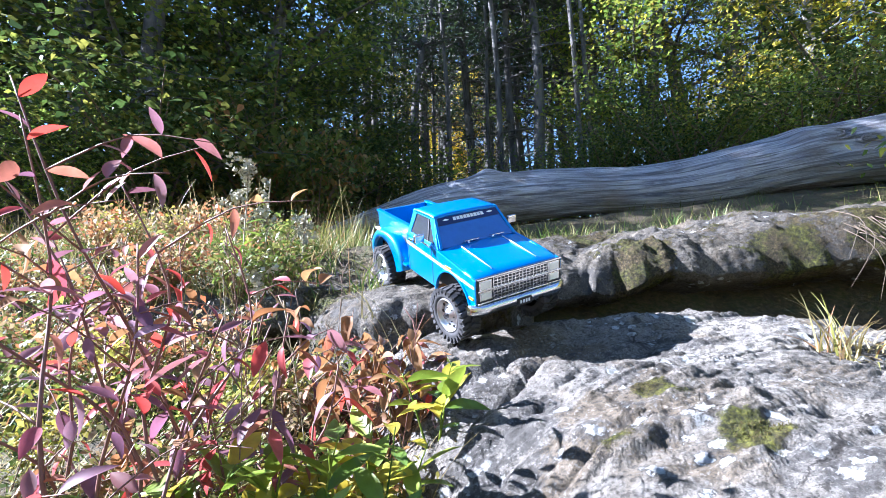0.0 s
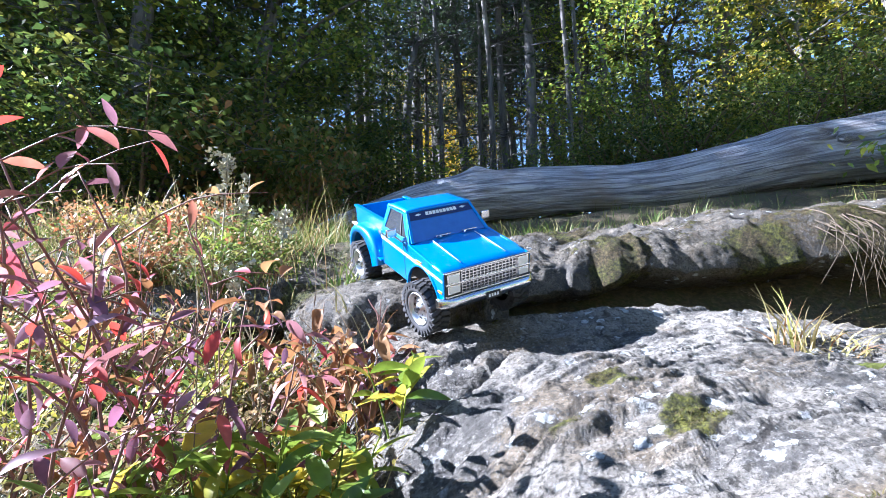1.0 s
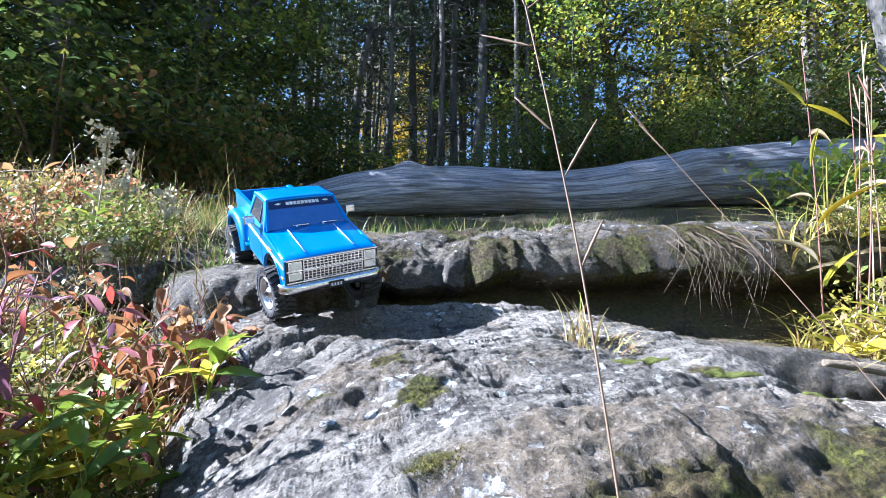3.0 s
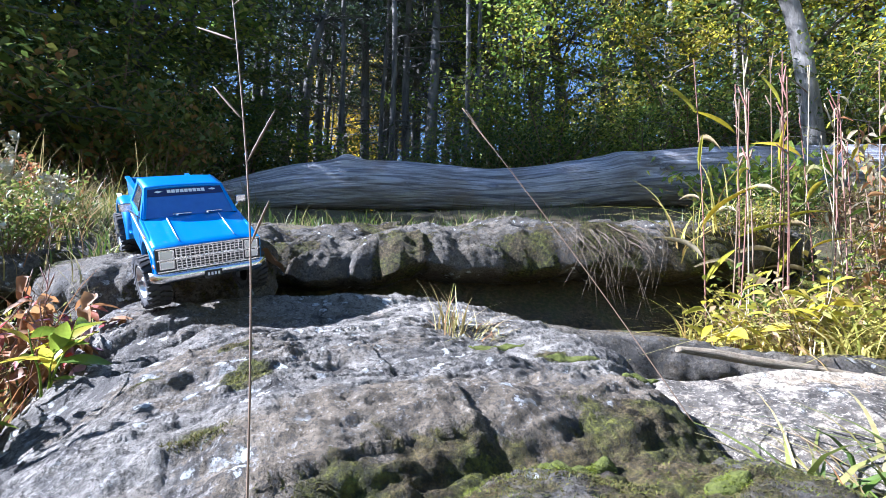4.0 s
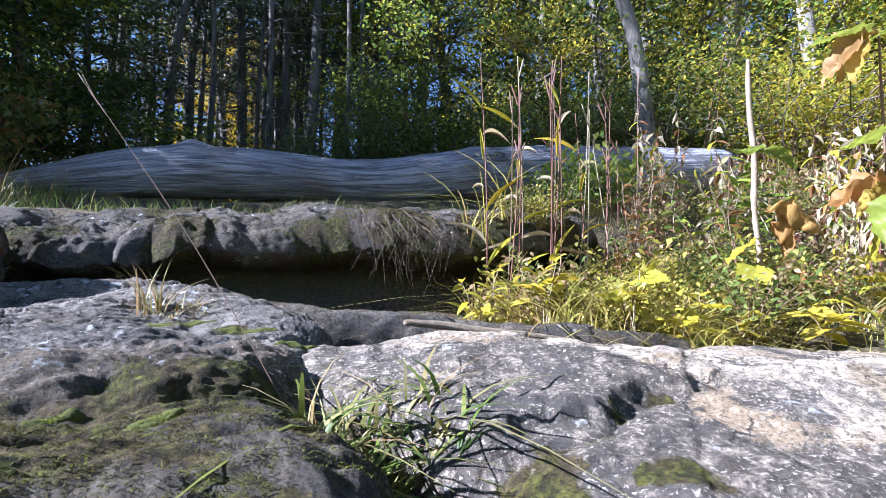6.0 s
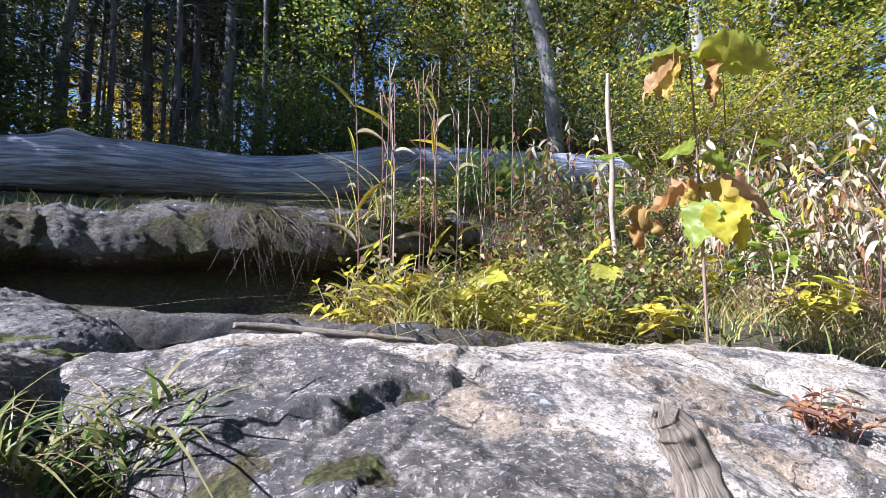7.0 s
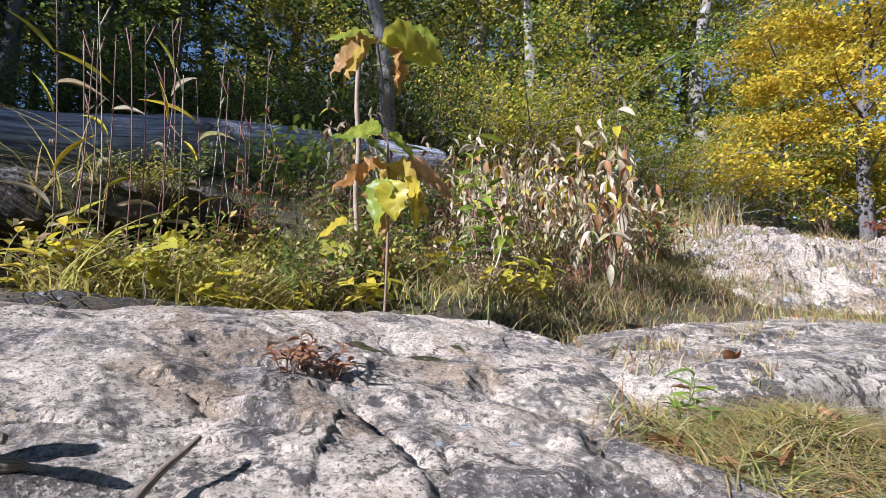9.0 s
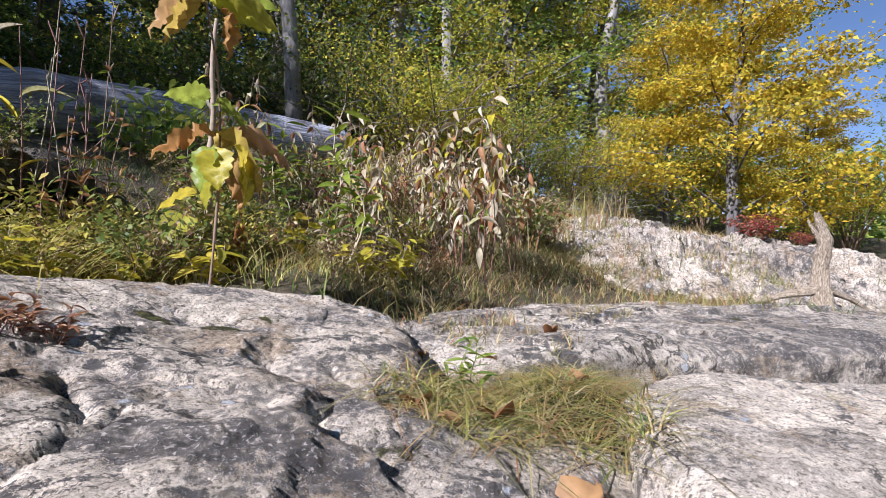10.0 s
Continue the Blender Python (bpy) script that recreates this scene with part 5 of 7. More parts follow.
def limbs(height, base_r, n, first, spread, rise, seed):
    """Trunk and limbs as one mesh, and the points along the limbs that carry leaves."""
    r = np.random.default_rng(seed)
    bend = r.normal(0, 0.035 * height, (4, 2))
    bend[0] = 0
    tr = open_curve([(bend[i][0] * i / 3, bend[i][1] * i / 3, height * i / 3 - (0.3 if i == 0 else 0)) for i in range(4)], 14)
    tv, tf, _ = tube(tr, base_r * (1 - 0.9 * np.linspace(0, 1, 14)), 9)
    pcs, tips = [(tv, tf)], []
    for k in range(n):
        h = first + (1 - first) * (k + r.uniform(0, 1)) / n * 0.98
        p0 = tr[min(13, int(h * 13))]
        az = k * 2.4 + r.uniform(-0.4, 0.4)
        ln = spread * (1.1 - 0.65 * h) * r.uniform(0.7, 1.2)
        rs = rise * r.uniform(0.5, 1.5)
        pts = [p0]
        for q in (0.35, 0.7, 1.0):
            pts.append(p0 + np.array([math.cos(az + 0.25 * q) * ln * q, math.sin(az + 0.25 * q) * ln * q, rs * ln * q * (1.3 - 0.6 * q)]))
        cv = open_curve(pts, 9)
        v, f, _ = tube(cv, np.linspace(base_r * 0.28 * (1 - 0.6 * h), base_r * 0.03, 9), 5)
        pcs.append((v, f))
        for q in range(2, 9):
            tips.append(cv[q])
            for s in (-1, 1):
                a2 = az + s * r.uniform(0.6, 1.2)
                l2 = ln * 0.34 * r.uniform(0.5, 1.2)
                e = cv[q] + np.array([math.cos(a2) * l2, math.sin(a2) * l2, r.normal(0, 0.08) * ln])
                tips += [cv[q] * 0.5 + e * 0.5, e]
                if q % 2 == 0:
                    pcs.append(tube([cv[q], cv[q] * 0.5 + e * 0.5, e], (base_r * 0.05, base_r * 0.035, base_r * 0.012), 4)[:2])
    return merge(pcs), np.array(tips)


def broadleaf(name, label, height, spread, nleaf, size, mat, bark_m, seed, first=0.12, rise=0.35, puff=0.115, tilt=0.95):
    t = tagged(new(name, None), label, "tree")
    (v, f), tips = limbs(height, 0.022 * height, 26, first, spread, rise, seed)
    part("trunk", mesh_of("trunk", v, f), bark_m, t)
    c = tips[rng.integers(0, len(tips), nleaf)]
    c = c + rng.normal(0, 1, (nleaf, 3)) * np.array([1, 1, 0.28]) * puff * spread * 0.55
    part("crown", quads_mesh("crown", leaf_quads(c, size, tilt, 0.6, 0.45 * tilt), mat), None, t)
    return t


def pine(name, label, height, spread, ntuft, seed, bare=0.3):
    t = tagged(new(name, None), label, "tree")
    (v, f), tips = limbs(height, 0.012 * height, 60, bare, spread, -0.10, seed)
    stubs = []
    r = np.random.default_rng(seed + 1)
    for k in range(46):
        z = r.uniform(0.10, bare + 0.35) * height
        az, ln = r.uniform(0, 6.28), r.uniform(0.5, 1.5)
        p = np.array([0, 0, z])
        stubs.append(tube([p, p + np.array([math.cos(az) * ln * 0.5, math.sin(az) * ln * 0.5, r.normal(0, 0.08)]), p + np.array([math.cos(az) * ln, math.sin(az) * ln, r.normal(-0.1, 0.2)])], (0.022, 0.013, 0.004), 4)[:2])
    part("trunk", mesh_of("trunk", *merge([(v, f)] + stubs)), M_BARK_D, t)
    c = tips[rng.integers(0, len(tips), ntuft)] + rng.normal(0, 1, (ntuft, 3)) * np.array([0.22, 0.22, 0.10])
    part("crown", quads_mesh("crown", leaf_quads(c, 0.20, 0.9, 0.22), M_NEEDLE), None, t)
    return t


def at_polar(deg, dist, cx=0.5, cy=-0.2):
    return cx + dist * math.sin(radians(deg)), cy + dist * math.cos(radians(deg))


def stand(proto, deg, dist, turn, scale):
    x, y = at_polar(deg, dist)
    return copy_thing(proto, pose(x, y, ground_z(x, y) - 0.05, 0, 0, turn) @ Matrix.Scale(scale, 4))


dark_a = broadleaf("maple_tree", "shaded dark green maple with leafy low branches", 8.0, 2.7, 13000, 0.110, M_CROWN_DK, M_BARK_D, 11, 0.05, tilt=0.45)
dark_b = broadleaf("maple_tree", "shaded green maple in layered foliage", 9.0, 2.9, 13000, 0.105, M_CROWN_GR, M_BARK_D, 12, 0.06, tilt=0.6)
yg_c = broadleaf("maple_tree", "tall open yellow-green maple", 9.5, 2.6, 10500, 0.074, M_CROWN_YG, M_BARK_D, 17, 0.15, 0.5, 0.2)
yg_a = broadleaf("maple_tree", "sunlit yellow-green autumn maple", 8.0, 2.5, 15000, 0.076, M_CROWN_YG, M_BARK_P, 13, 0.06)
yg_b = broadleaf("birch_tree", "slim yellow-green birch with open crown", 9.0, 1.9, 11000, 0.068, M_CROWN_YG, M_BARK_P, 14, 0.12, 0.6)
yel_a = broadleaf("maple_tree", "young maple in bright golden-yellow leaf", 4.6, 1.7, 26000, 0.066, M_CROWN_Y, M_BARK_D, 15, 0.12, 0.5, 0.15)
pine_a = pine("pine_tree", "tall dark pine with bare lower stubs", 12.0, 1.9, 4200, 21, 0.34)
pine_b = pine("pine_tree", "tall slim pine with sparse needles", 11.5, 1.5, 2600, 22, 0.45)

place_rng = random.Random(5)
# close leafy wall on one side of the view, pine stand ahead, sunny mixed edge round the other side
# Dark kinds also go where the wood lies in shade, to paint it darker.
WALL = (
    (-46, 8.6, "db"), (-40, 7.2, "da"), (-34, 6.3, "da"), (-28, 7.4, "da"), (-23, 6.8, "db"), (-18, 8.2, "da"), (-31, 10.5, "da"), (-21, 11, "da"), (-13, 9.8, "da"),
    (-37, 13.5, "da"), (-26, 14, "pa"), (-15, 14.5, "da"), (-10, 12, "pa"), (-7.5, 15, "pb"), (-5, 10.5, "pb"), (-2.6, 13, "pa"), (0.0, 16, "pb"), (2.4, 11.5, "pb"),
    (3.6, 14, "pa"), (5.6, 17, "pb"), (6.8, 10.5, "pb"), (8.3, 10.0, "pb"), (9.6, 13, "pa"), (11.2, 16, "pb"))
PINES = (
    (13, 12, "pa"), (15, 15, "pb"), (-8.5, 18, "pa"), (-1, 20, "pb"), (7.5, 20, "pa"), (14, 20, "pa"), (17, 11.5, "db"), (20, 14, "pa"), (22, 10.5, "db"),
    (26, 12, "yc"), (30, 10.5, "yc"), (33, 13, "yc"), (37, 10, "ya"), (40, 12.5, "yc"), (43, 9.6, "da"), (46, 13, "db"), (50, 10.2, "yc"), (54, 12.5, "yc"),
    (57, 9.6, "yb"), (61, 11.5, "yc"), (64, 9.3, "ya"), (68, 12, "db"), (71, 10.0, "db"), (75, 12.5, "ya"))
EDGE = (
    (78, 14, "db"), (81, 11.5, "yb"), (85, 14, "ya"), (83, 16.5, "ya"), (89, 15, "ya"), (91, 19, "db"), (97, 20, "ya"), (104, 18, "db"), (35, 18, "pa"),
    (44, 18, "da"), (52, 18, "db"), (60, 18, "pa"), (67, 17, "yc"), (74, 17, "pb"), (125, 13, "db"))
for deg, dist, kind in WALL + PINES + EDGE:
    proto = {"da": dark_a, "db": dark_b, "ya": yg_a, "yc": yg_c, "yb": yg_b, "pa": pine_a, "pb": pine_b}[kind]
    stand(proto, deg + place_rng.uniform(-0.6, 0.6), dist, place_rng.uniform(0, 360), place_rng.uniform(0.85, 1.2) * (0.75 if deg < -12 else 0.85 if 78 < deg < 95 else 0.5 if 95 < deg < 110 else 1.0))
for deg, dist, sc in ((93, 9.0, 1.0), (87, 9.6, 0.72), (98, 9.6, 0.55), (2.0, 24, 2.2), (-1.5, 26, 2.4)):
    stand(yel_a, deg, dist, place_rng.uniform(0, 360), sc)
for proto in (dark_a, dark_b, yg_a, yg_b, yg_c, yel_a, pine_a, pine_b):
    x, y = at_polar(place_rng.uniform(150, 215), place_rng.uniform(17, 24))
    proto.matrix_basis = pose(x, y, ground_z(x, y))


def shrub(name, label, height, spread, nleaf, size, mat, seed, droop=0.5):
    """Many stems from one root, leaves towards their ends."""
    r = np.random.default_rng(seed)
    t = tagged(new(name, None), label, "shrub")
    pcs, tips = [], []
    for k in range(14):
        az, ln = k * 2.4, spread * r.uniform(0.3, 1.0)
        hh = height * r.uniform(0.55, 1.0)
        cv = open_curve([(0, 0, -0.05), (math.cos(az) * ln * 0.3, math.sin(az) * ln * 0.3, hh * 0.5), (math.cos(az) * ln * 0.7, math.sin(az) * ln * 0.7, hh * 0.85), (math.cos(az) * ln, math.sin(az) * ln, hh)], 9)
        pcs.append(tube(cv, np.linspace(0.010, 0.002, 9) * height, 5)[:2])
        tips += [p for p in cv[2:]]
    tagged(part("stem", mesh_of("stem", *merge(pcs)), M_STEM_B, t), kind="stuff")
    tips = np.array(tips)
    c = tips[rng.integers(0, len(tips), nleaf)] + rng.normal(0, 1, (nleaf, 3)) * spread * np.array([0.16, 0.16, 0.10])
    part("foliage", quads_mesh("foliage", leaf_quads(c, size, 0.7, 0.5, droop, 600 < nleaf < 2000), mat), None, t)
    return t


sh_dark = shrub("bush", "shaded undergrowth bush with dark green leaves", 1.5, 1.1, 5000, 0.050, M_CROWN_DK, 31)
sh_yg = shrub("bush", "bushy sunlit shrub with yellow-green leaves", 1.3, 1.0, 6000, 0.036, M_CROWN_YG, 32)
sh_gr = shrub("bush", "undergrowth bush with dense green leaves", 1.4, 1.1, 5000, 0.043, M_CROWN_GR, 33)
# Kind 0, the dark bush, likewise stands for shade behind the log.
BRUSH_A = (
    (-41, 5.6, 2, 1.0), (-35, 5.4, 0, 1.2), (-29, 5.9, 0, 1.1), (-24, 6.0, 0, 1.1), (-18, 6.6, 0, 1.2), (-12, 7.4, 0, 1.2), (-6, 8, 0, 1.1), (0, 8.4, 0, 0.9), (6, 8.2, 0, 1.0),
    (11, 7.8, 2, 1.1), (16, 7.2, 0, 1.0), (20, 7.6, 0, 1.3), (24, 6.9, 0, 1.2), (29, 7.2, 2, 1.4), (34, 7, 2, 1.2))
BRUSH_B = (
    (39, 7.4, 0, 1.4), (44, 7.0, 0, 1.2), (49, 7.4, 0, 1.5), (54, 6.8, 0, 1.3), (58, 7.2, 2, 1.4), (62, 6.6, 1, 1.3), (66, 7.2, 1, 1.5), (70, 7.4, 1, 1.3), (74, 7.8, 2, 1.2),
    (78, 8.2, 1, 1.0), (83, 9.4, 2, 1.2), (90, 9.6, 2, 1.2), (95, 9.8, 1, 1.2), (101, 9.6, 2, 1.2))
for deg, dist, kind, sc in BRUSH_A + BRUSH_B:
    stand((sh_dark, sh_yg, sh_gr)[kind], deg, dist, place_rng.uniform(0, 360), sc * place_rng.uniform(0.85, 1.1))
for k, o in enumerate((sh_dark, sh_yg, sh_gr)):
    x, y = at_polar(165 + 12 * k, 11)
    o.matrix_basis = pose(x, y, ground_z(x, y))

# unseen tall trees, added sunward to shade the log and the pine stand
for x, y, k, sc in ((-7.2, 7.8, dark_a, 1.25), (-10.0, 7.6, dark_b, 1.45), (-13.0, 7.4, dark_a, 1.6), (-11.5, 10.0, dark_a, 1.5), (-8.6, 9.8, dark_b, 1.3), (-15.5, 9.0, dark_b, 1.7)):
    copy_thing(k, pose(x, y, ground_z(x, y) - 0.05, 0, 0, place_rng.uniform(0, 360)) @ Matrix.Scale(sc, 4))

# distant woods beyond the near trees
fn = 46000
fa = np.radians(np.concatenate([rng.uniform(-62, 250, fn)]))
fd = rng.uniform(24, 44, fn)
fh = rng.beta(1.0, 1.25, fn) * 15
fh = np.where((fa > 1.35) & (fa < 2.0), fh * 0.30, fh)
fc = np.stack([0.5 + fd * np.sin(fa), fd * np.cos(fa), fh + 1.2], 1)
keep = np.array([fbm(c[0] * 0.22, c[1] * 0.22, c[2] * 0.25, 3) > (-0.10 if not -0.26 < a < 0.62 else 0.0 + 0.05 * c[2]) for c, a in zip(fc, fa)])
tagged(new("distant_woods", quads_mesh("distant_woods", leaf_quads(fc[keep], 0.75, 0.8, 0.6), M_CROWN_GR)), "distant mixed woods seen between the trunks", "woods", kind="stuff")

# bare pale trunk with a forked top behind the log
def dead_trunk():
    t = tagged(new("dead_tree", None), "pale bare dead tree trunk with forked top", "tree")
    x, y = 5.25, 3.9
    z = ground_z(x, y)
    cv = open_curve([(x + 0.10, y, z - 0.2), (x, y, z + 1.2), (x - 0.10, y + 0.05, z + 2.2), (x - 0.45, y + 0.1, z + 3.4), (x - 0.55, y, z + 5.5)], 26)
    part("trunk", mesh_of("trunk", *tube(cv, np.linspace(0.115, 0.06, 26), 14)[:2]), M_BARK_P, t)
    for a, b, c in (((x - 0.40, y + 0.1, z + 3.2), (x - 0.9, y, z + 3.55), (x - 1.6, y - 0.1, z + 3.6)), ((x - 0.3, y + 0.1, z + 2.9), (x + 0.1, y, z + 3.6), (x + 0.3, y, z + 4.4))):
        part("limb", mesh_of("limb", *tube(open_curve([a, b, c], 10), np.linspace(0.045, 0.012, 10), 8)[:2]), M_BARK_P, t)
    return t


dead_trunk()


def thicket(deg, dist, h, seed):
    """Bare grey twiggy brush in the edge of the wood."""
    r = np.random.default_rng(seed)
    x, y = at_polar(deg, dist)
    t = tagged(new("brush", None), "bare grey twiggy brush at the wood's edge", "shrub")
    pcs = []
    for k in range(60):
        az, ln = r.uniform(0, 6.28), r.uniform(0.4, 1.0) * h
        p0 = np.array([r.normal(0, 0.35), r.normal(0, 0.35), r.uniform(-0.1, 0.6) * h])
        p2 = p0 + np.array([math.cos(az) * ln, math.sin(az) * ln, r.uniform(-0.2, 0.8) * ln])
        pcs.append(tube([p0, (p0 + p2) / 2 + r.normal(0, 0.08, 3), p2], (0.006, 0.004, 0.0012), 4)[:2])
    tagged(part("twig", mesh_of("twig", *merge(pcs)), M_TWIG, t), kind="stuff")
    t.matrix_basis = pose(x, y, ground_z(x, y))
    return t


for k, (deg, dist) in enumerate(((58, 7.0), (62, 8.0), (66, 7.2), (70, 8.2), (54, 8.0), (82, 9.0), (50, 6.6), (64, 6.4), (78, 8.0), (46, 7.6), (40, 7.0), (30, 8.5), (8, 9.2), (2, 9.0), (-4, 9.4))):
    thicket(deg, dist, 1.5 if deg > 20 else 2.4, 300 + k)

pole = tagged(new("slim_tree", None), "slim bare tree trunk in the pine stand", "tree")
part("trunk", mesh_of("trunk", *tube(open_curve([(0, 0, -0.3), (0.06, 0.02, 3.5), (-0.05, 0.05, 7), (0.1, 0, 11)], 16), np.linspace(0.07, 0.03, 16), 8)[:2]), M_BARK_D, pole)
for k in range(14):
    z0, a0, l0 = 1.0 + 0.65 * k, k * 2.4, 0.5 + 0.4 * ((k * 7) % 5) / 5
    part("branch", mesh_of("branch", *tube([(0, 0, z0), (math.cos(a0) * l0 * 0.5, math.sin(a0) * l0 * 0.5, z0 + 0.05), (math.cos(a0) * l0, math.sin(a0) * l0, z0 - 0.1)], (0.014, 0.009, 0.003), 4)[:2]), M_BARK_D, pole)
for k in range(30):
    stand(pole, place_rng.uniform(-11, 24), place_rng.uniform(8.5, 19), place_rng.uniform(0, 360), place_rng.uniform(0.7, 1.3))
pole.matrix_basis = pose(*at_polar(4.4, 9.6), 1.2)

# ---- plants near the path ----
def blades(name, label, mat, spots, hmin, hmax, width, lean=0.5, cat="grass", sink=0.01, seg=5):
    """Loose grass: curved tapering blades rooted at the given (x, y, z) spots; one object of stuff."""
    s = np.array(spots, dtype=float)
    n = len(s)
    h = rng.uniform(hmin, hmax, n)
    az = rng.uniform(0, 2 * np.pi, n)
    ln = lean * (0.45 + 0.6 * np.abs(rng.normal(0, 1, n)))
    tw = az + np.pi / 2 + rng.normal(0, 0.5, n)
    u = np.linspace(0, 1, seg + 1)
    out = np.empty((n, seg + 1, 2, 3))
    for k, q in enumerate(u):
        horiz = ln * h * q ** 1.8
        z = h * (q - 0.42 * np.minimum(ln, 1.9) * q ** 2.1)
        c = s + np.stack([np.cos(az) * horiz, np.sin(az) * horiz, z - sink], 1)
        w = (width * (1 - q ** 1.6) + 0.0003)[..., None] if np.ndim(width) else width * (1 - 0.92 * q ** 1.6)
        d = np.stack([np.cos(tw), np.sin(tw), np.zeros(n)], 1) * (w * rng.uniform(0.7, 1.3, n)[:, None] if k == 0 else w)
        out[:, k, 0], out[:, k, 1] = c - d / 2, c + d / 2
    V = out.reshape(-1, 3)
    m = (seg + 1) * 2
    F = [(b * m + 2 * k, b * m + 2 * k + 1, b * m + 2 * k + 3, b * m + 2 * k + 2) for b in range(n) for k in range(seg)]
    return tagged(new(name, mesh_of(name, V, F, [mat])), label, cat, kind="stuff")


def scatter(n, x0, x1, y0, y1, keep=None, dens=None):
    pts = []
    tries = 0
    while len(pts) < n and tries < n * 12:
        tries += 1
        x, y = rng.uniform(x0, x1), rng.uniform(y0, y1)
        if dens is not None and fbm(x * dens, y * dens, 4.4, 2) < rng.uniform(-0.5, 0.4):
            continue
        if keep is not None and not keep(x, y):
            continue
        pts.append((x, y, surf(x, y)))
    return pts


def clump(n, x, y, r):
    a, d = rng.uniform(0, 6.28, n), r * np.sqrt(rng.uniform(0, 1, n))
    return [(x + dd * math.cos(aa), y + dd * math.sin(aa), surf(x + dd * math.cos(aa), y + dd * math.sin(aa))) for aa, dd in zip(a, d)]


def leaf_mesh(name, mat, length=1.0, width=0.4, curl=0.25, fold=0.15, peak=0.45, wave=0.0, crumple=0.0):
    """A leaf of unit length along x with a midrib fold, a curl and a pointed tip."""
    n, cols = (7, (-1, 0, 1)) if not crumple else (18, (-1, -0.66, -0.33, 0, 0.33, 0.66, 1))
    nc = len(cols)
    v, f = [], []
    for i in range(n + 1):
        q = i / n
        w = width * 0.5 * (math.sin(math.pi * min(1, q / (2 * peak)) if q < peak else math.pi / 2 + (q - peak) / (1 - peak) * math.pi / 2)) ** 0.8 if 0 < q < 1 else 0.004
        z = -curl * q * q + wave * math.sin(q * 9)
        if crumple:
            w *= 1 + 0.10 * ((i % 3) - 1)
        for s in cols:
            v.append((q * length, s * w, z + fold * w * 2 * abs(s) + (wave * math.cos(q * 11) * s) + (0.010 * math.cos(q * 34 - 5 * abs(s)) if crumple else 0)))
    for i in range(n):
        for j in range(nc - 1):
            a = i * nc + j
            f.append((a, a + 1, a + nc + 1, a + nc))
    if crumple:
        v = [(a + crumple * fbm(a * 4 + curl * 9, b * 4, 1, 3), b * (1 + 1.5 * crumple * fbm(a * 6, 3, curl, 3)), c + crumple * 1.6 * fbm(a * 5, b * 7, 4 + curl, 3)) for a, b, c in v]
    return mesh_of(name, v, f, [mat])


LEAVES = {
    "red": [leaf_mesh("leaf", M_LEAF_RED, 1, 0.36, c, 0.2) for c in (0.1, 0.3, 0.5)],
    "green": [leaf_mesh("leaf", M_LEAF_GRN, 1, 0.34, c, 0.2) for c in (0.1, 0.3)],
    "yellow": [leaf_mesh("leaf", M_LEAF_YEL, 1, 0.78, c, 0.12, 0.36, 0.015, 0.04) for c in (0.15, 0.35)],
    "brown": [leaf_mesh("leaf", M_LEAF_BRN, 1, 0.62, c, 0.3, 0.4, 0.05) for c in (0.4, 0.8)],
    "pale": [leaf_mesh("leaf", M_LEAF_PALE, 1, 0.34, c, 0.35) for c in (0.3, 0.6, 0.9)],
    "rust": [leaf_mesh("leaf", M_LEAF_RUST, 1, 0.36, c, 0.3) for c in (0.3, 0.6)],
    "dry": [leaf_mesh("leaf", M_LEAF_BRN, 1, 0.42, c, 0.3) for c in (0.3, 0.6)],
    "sprig": [leaf_mesh("leaf", M_LEAF_GRN, 1, 0.22, c, 0.2) for c in (0.2, 0.4)],
    "gold": [leaf_mesh("leaf", M_LEAF_YEL, 1, 0.36, c, 0.2) for c in (0.2, 0.4)],
}


M_HERB = leafy("leaf_herb", [(0.03, 0.09, 0.025), (0.05, 0.13, 0.03), (0.09, 0.16, 0.04)], 0.35, 0.4)
LEAVES["herb"] = [leaf_mesh("leaf", M_HERB, 1, 0.75, c, 0.15, 0.45) for c in (0.15, 0.3)]


def hang(kind, parent, p, az, pitch, size, roll=0.0):
    me = LEAVES[kind][place_rng.randrange(len(LEAVES[kind]))]
    ob = new("leaf", me)
    ob.parent = parent
    ob.matrix_local = Matrix.Translation(p) @ Euler((radians(roll), radians(-pitch), az)).to_matrix().to_4x4() @ Matrix.Scale(size, 4)
    return ob


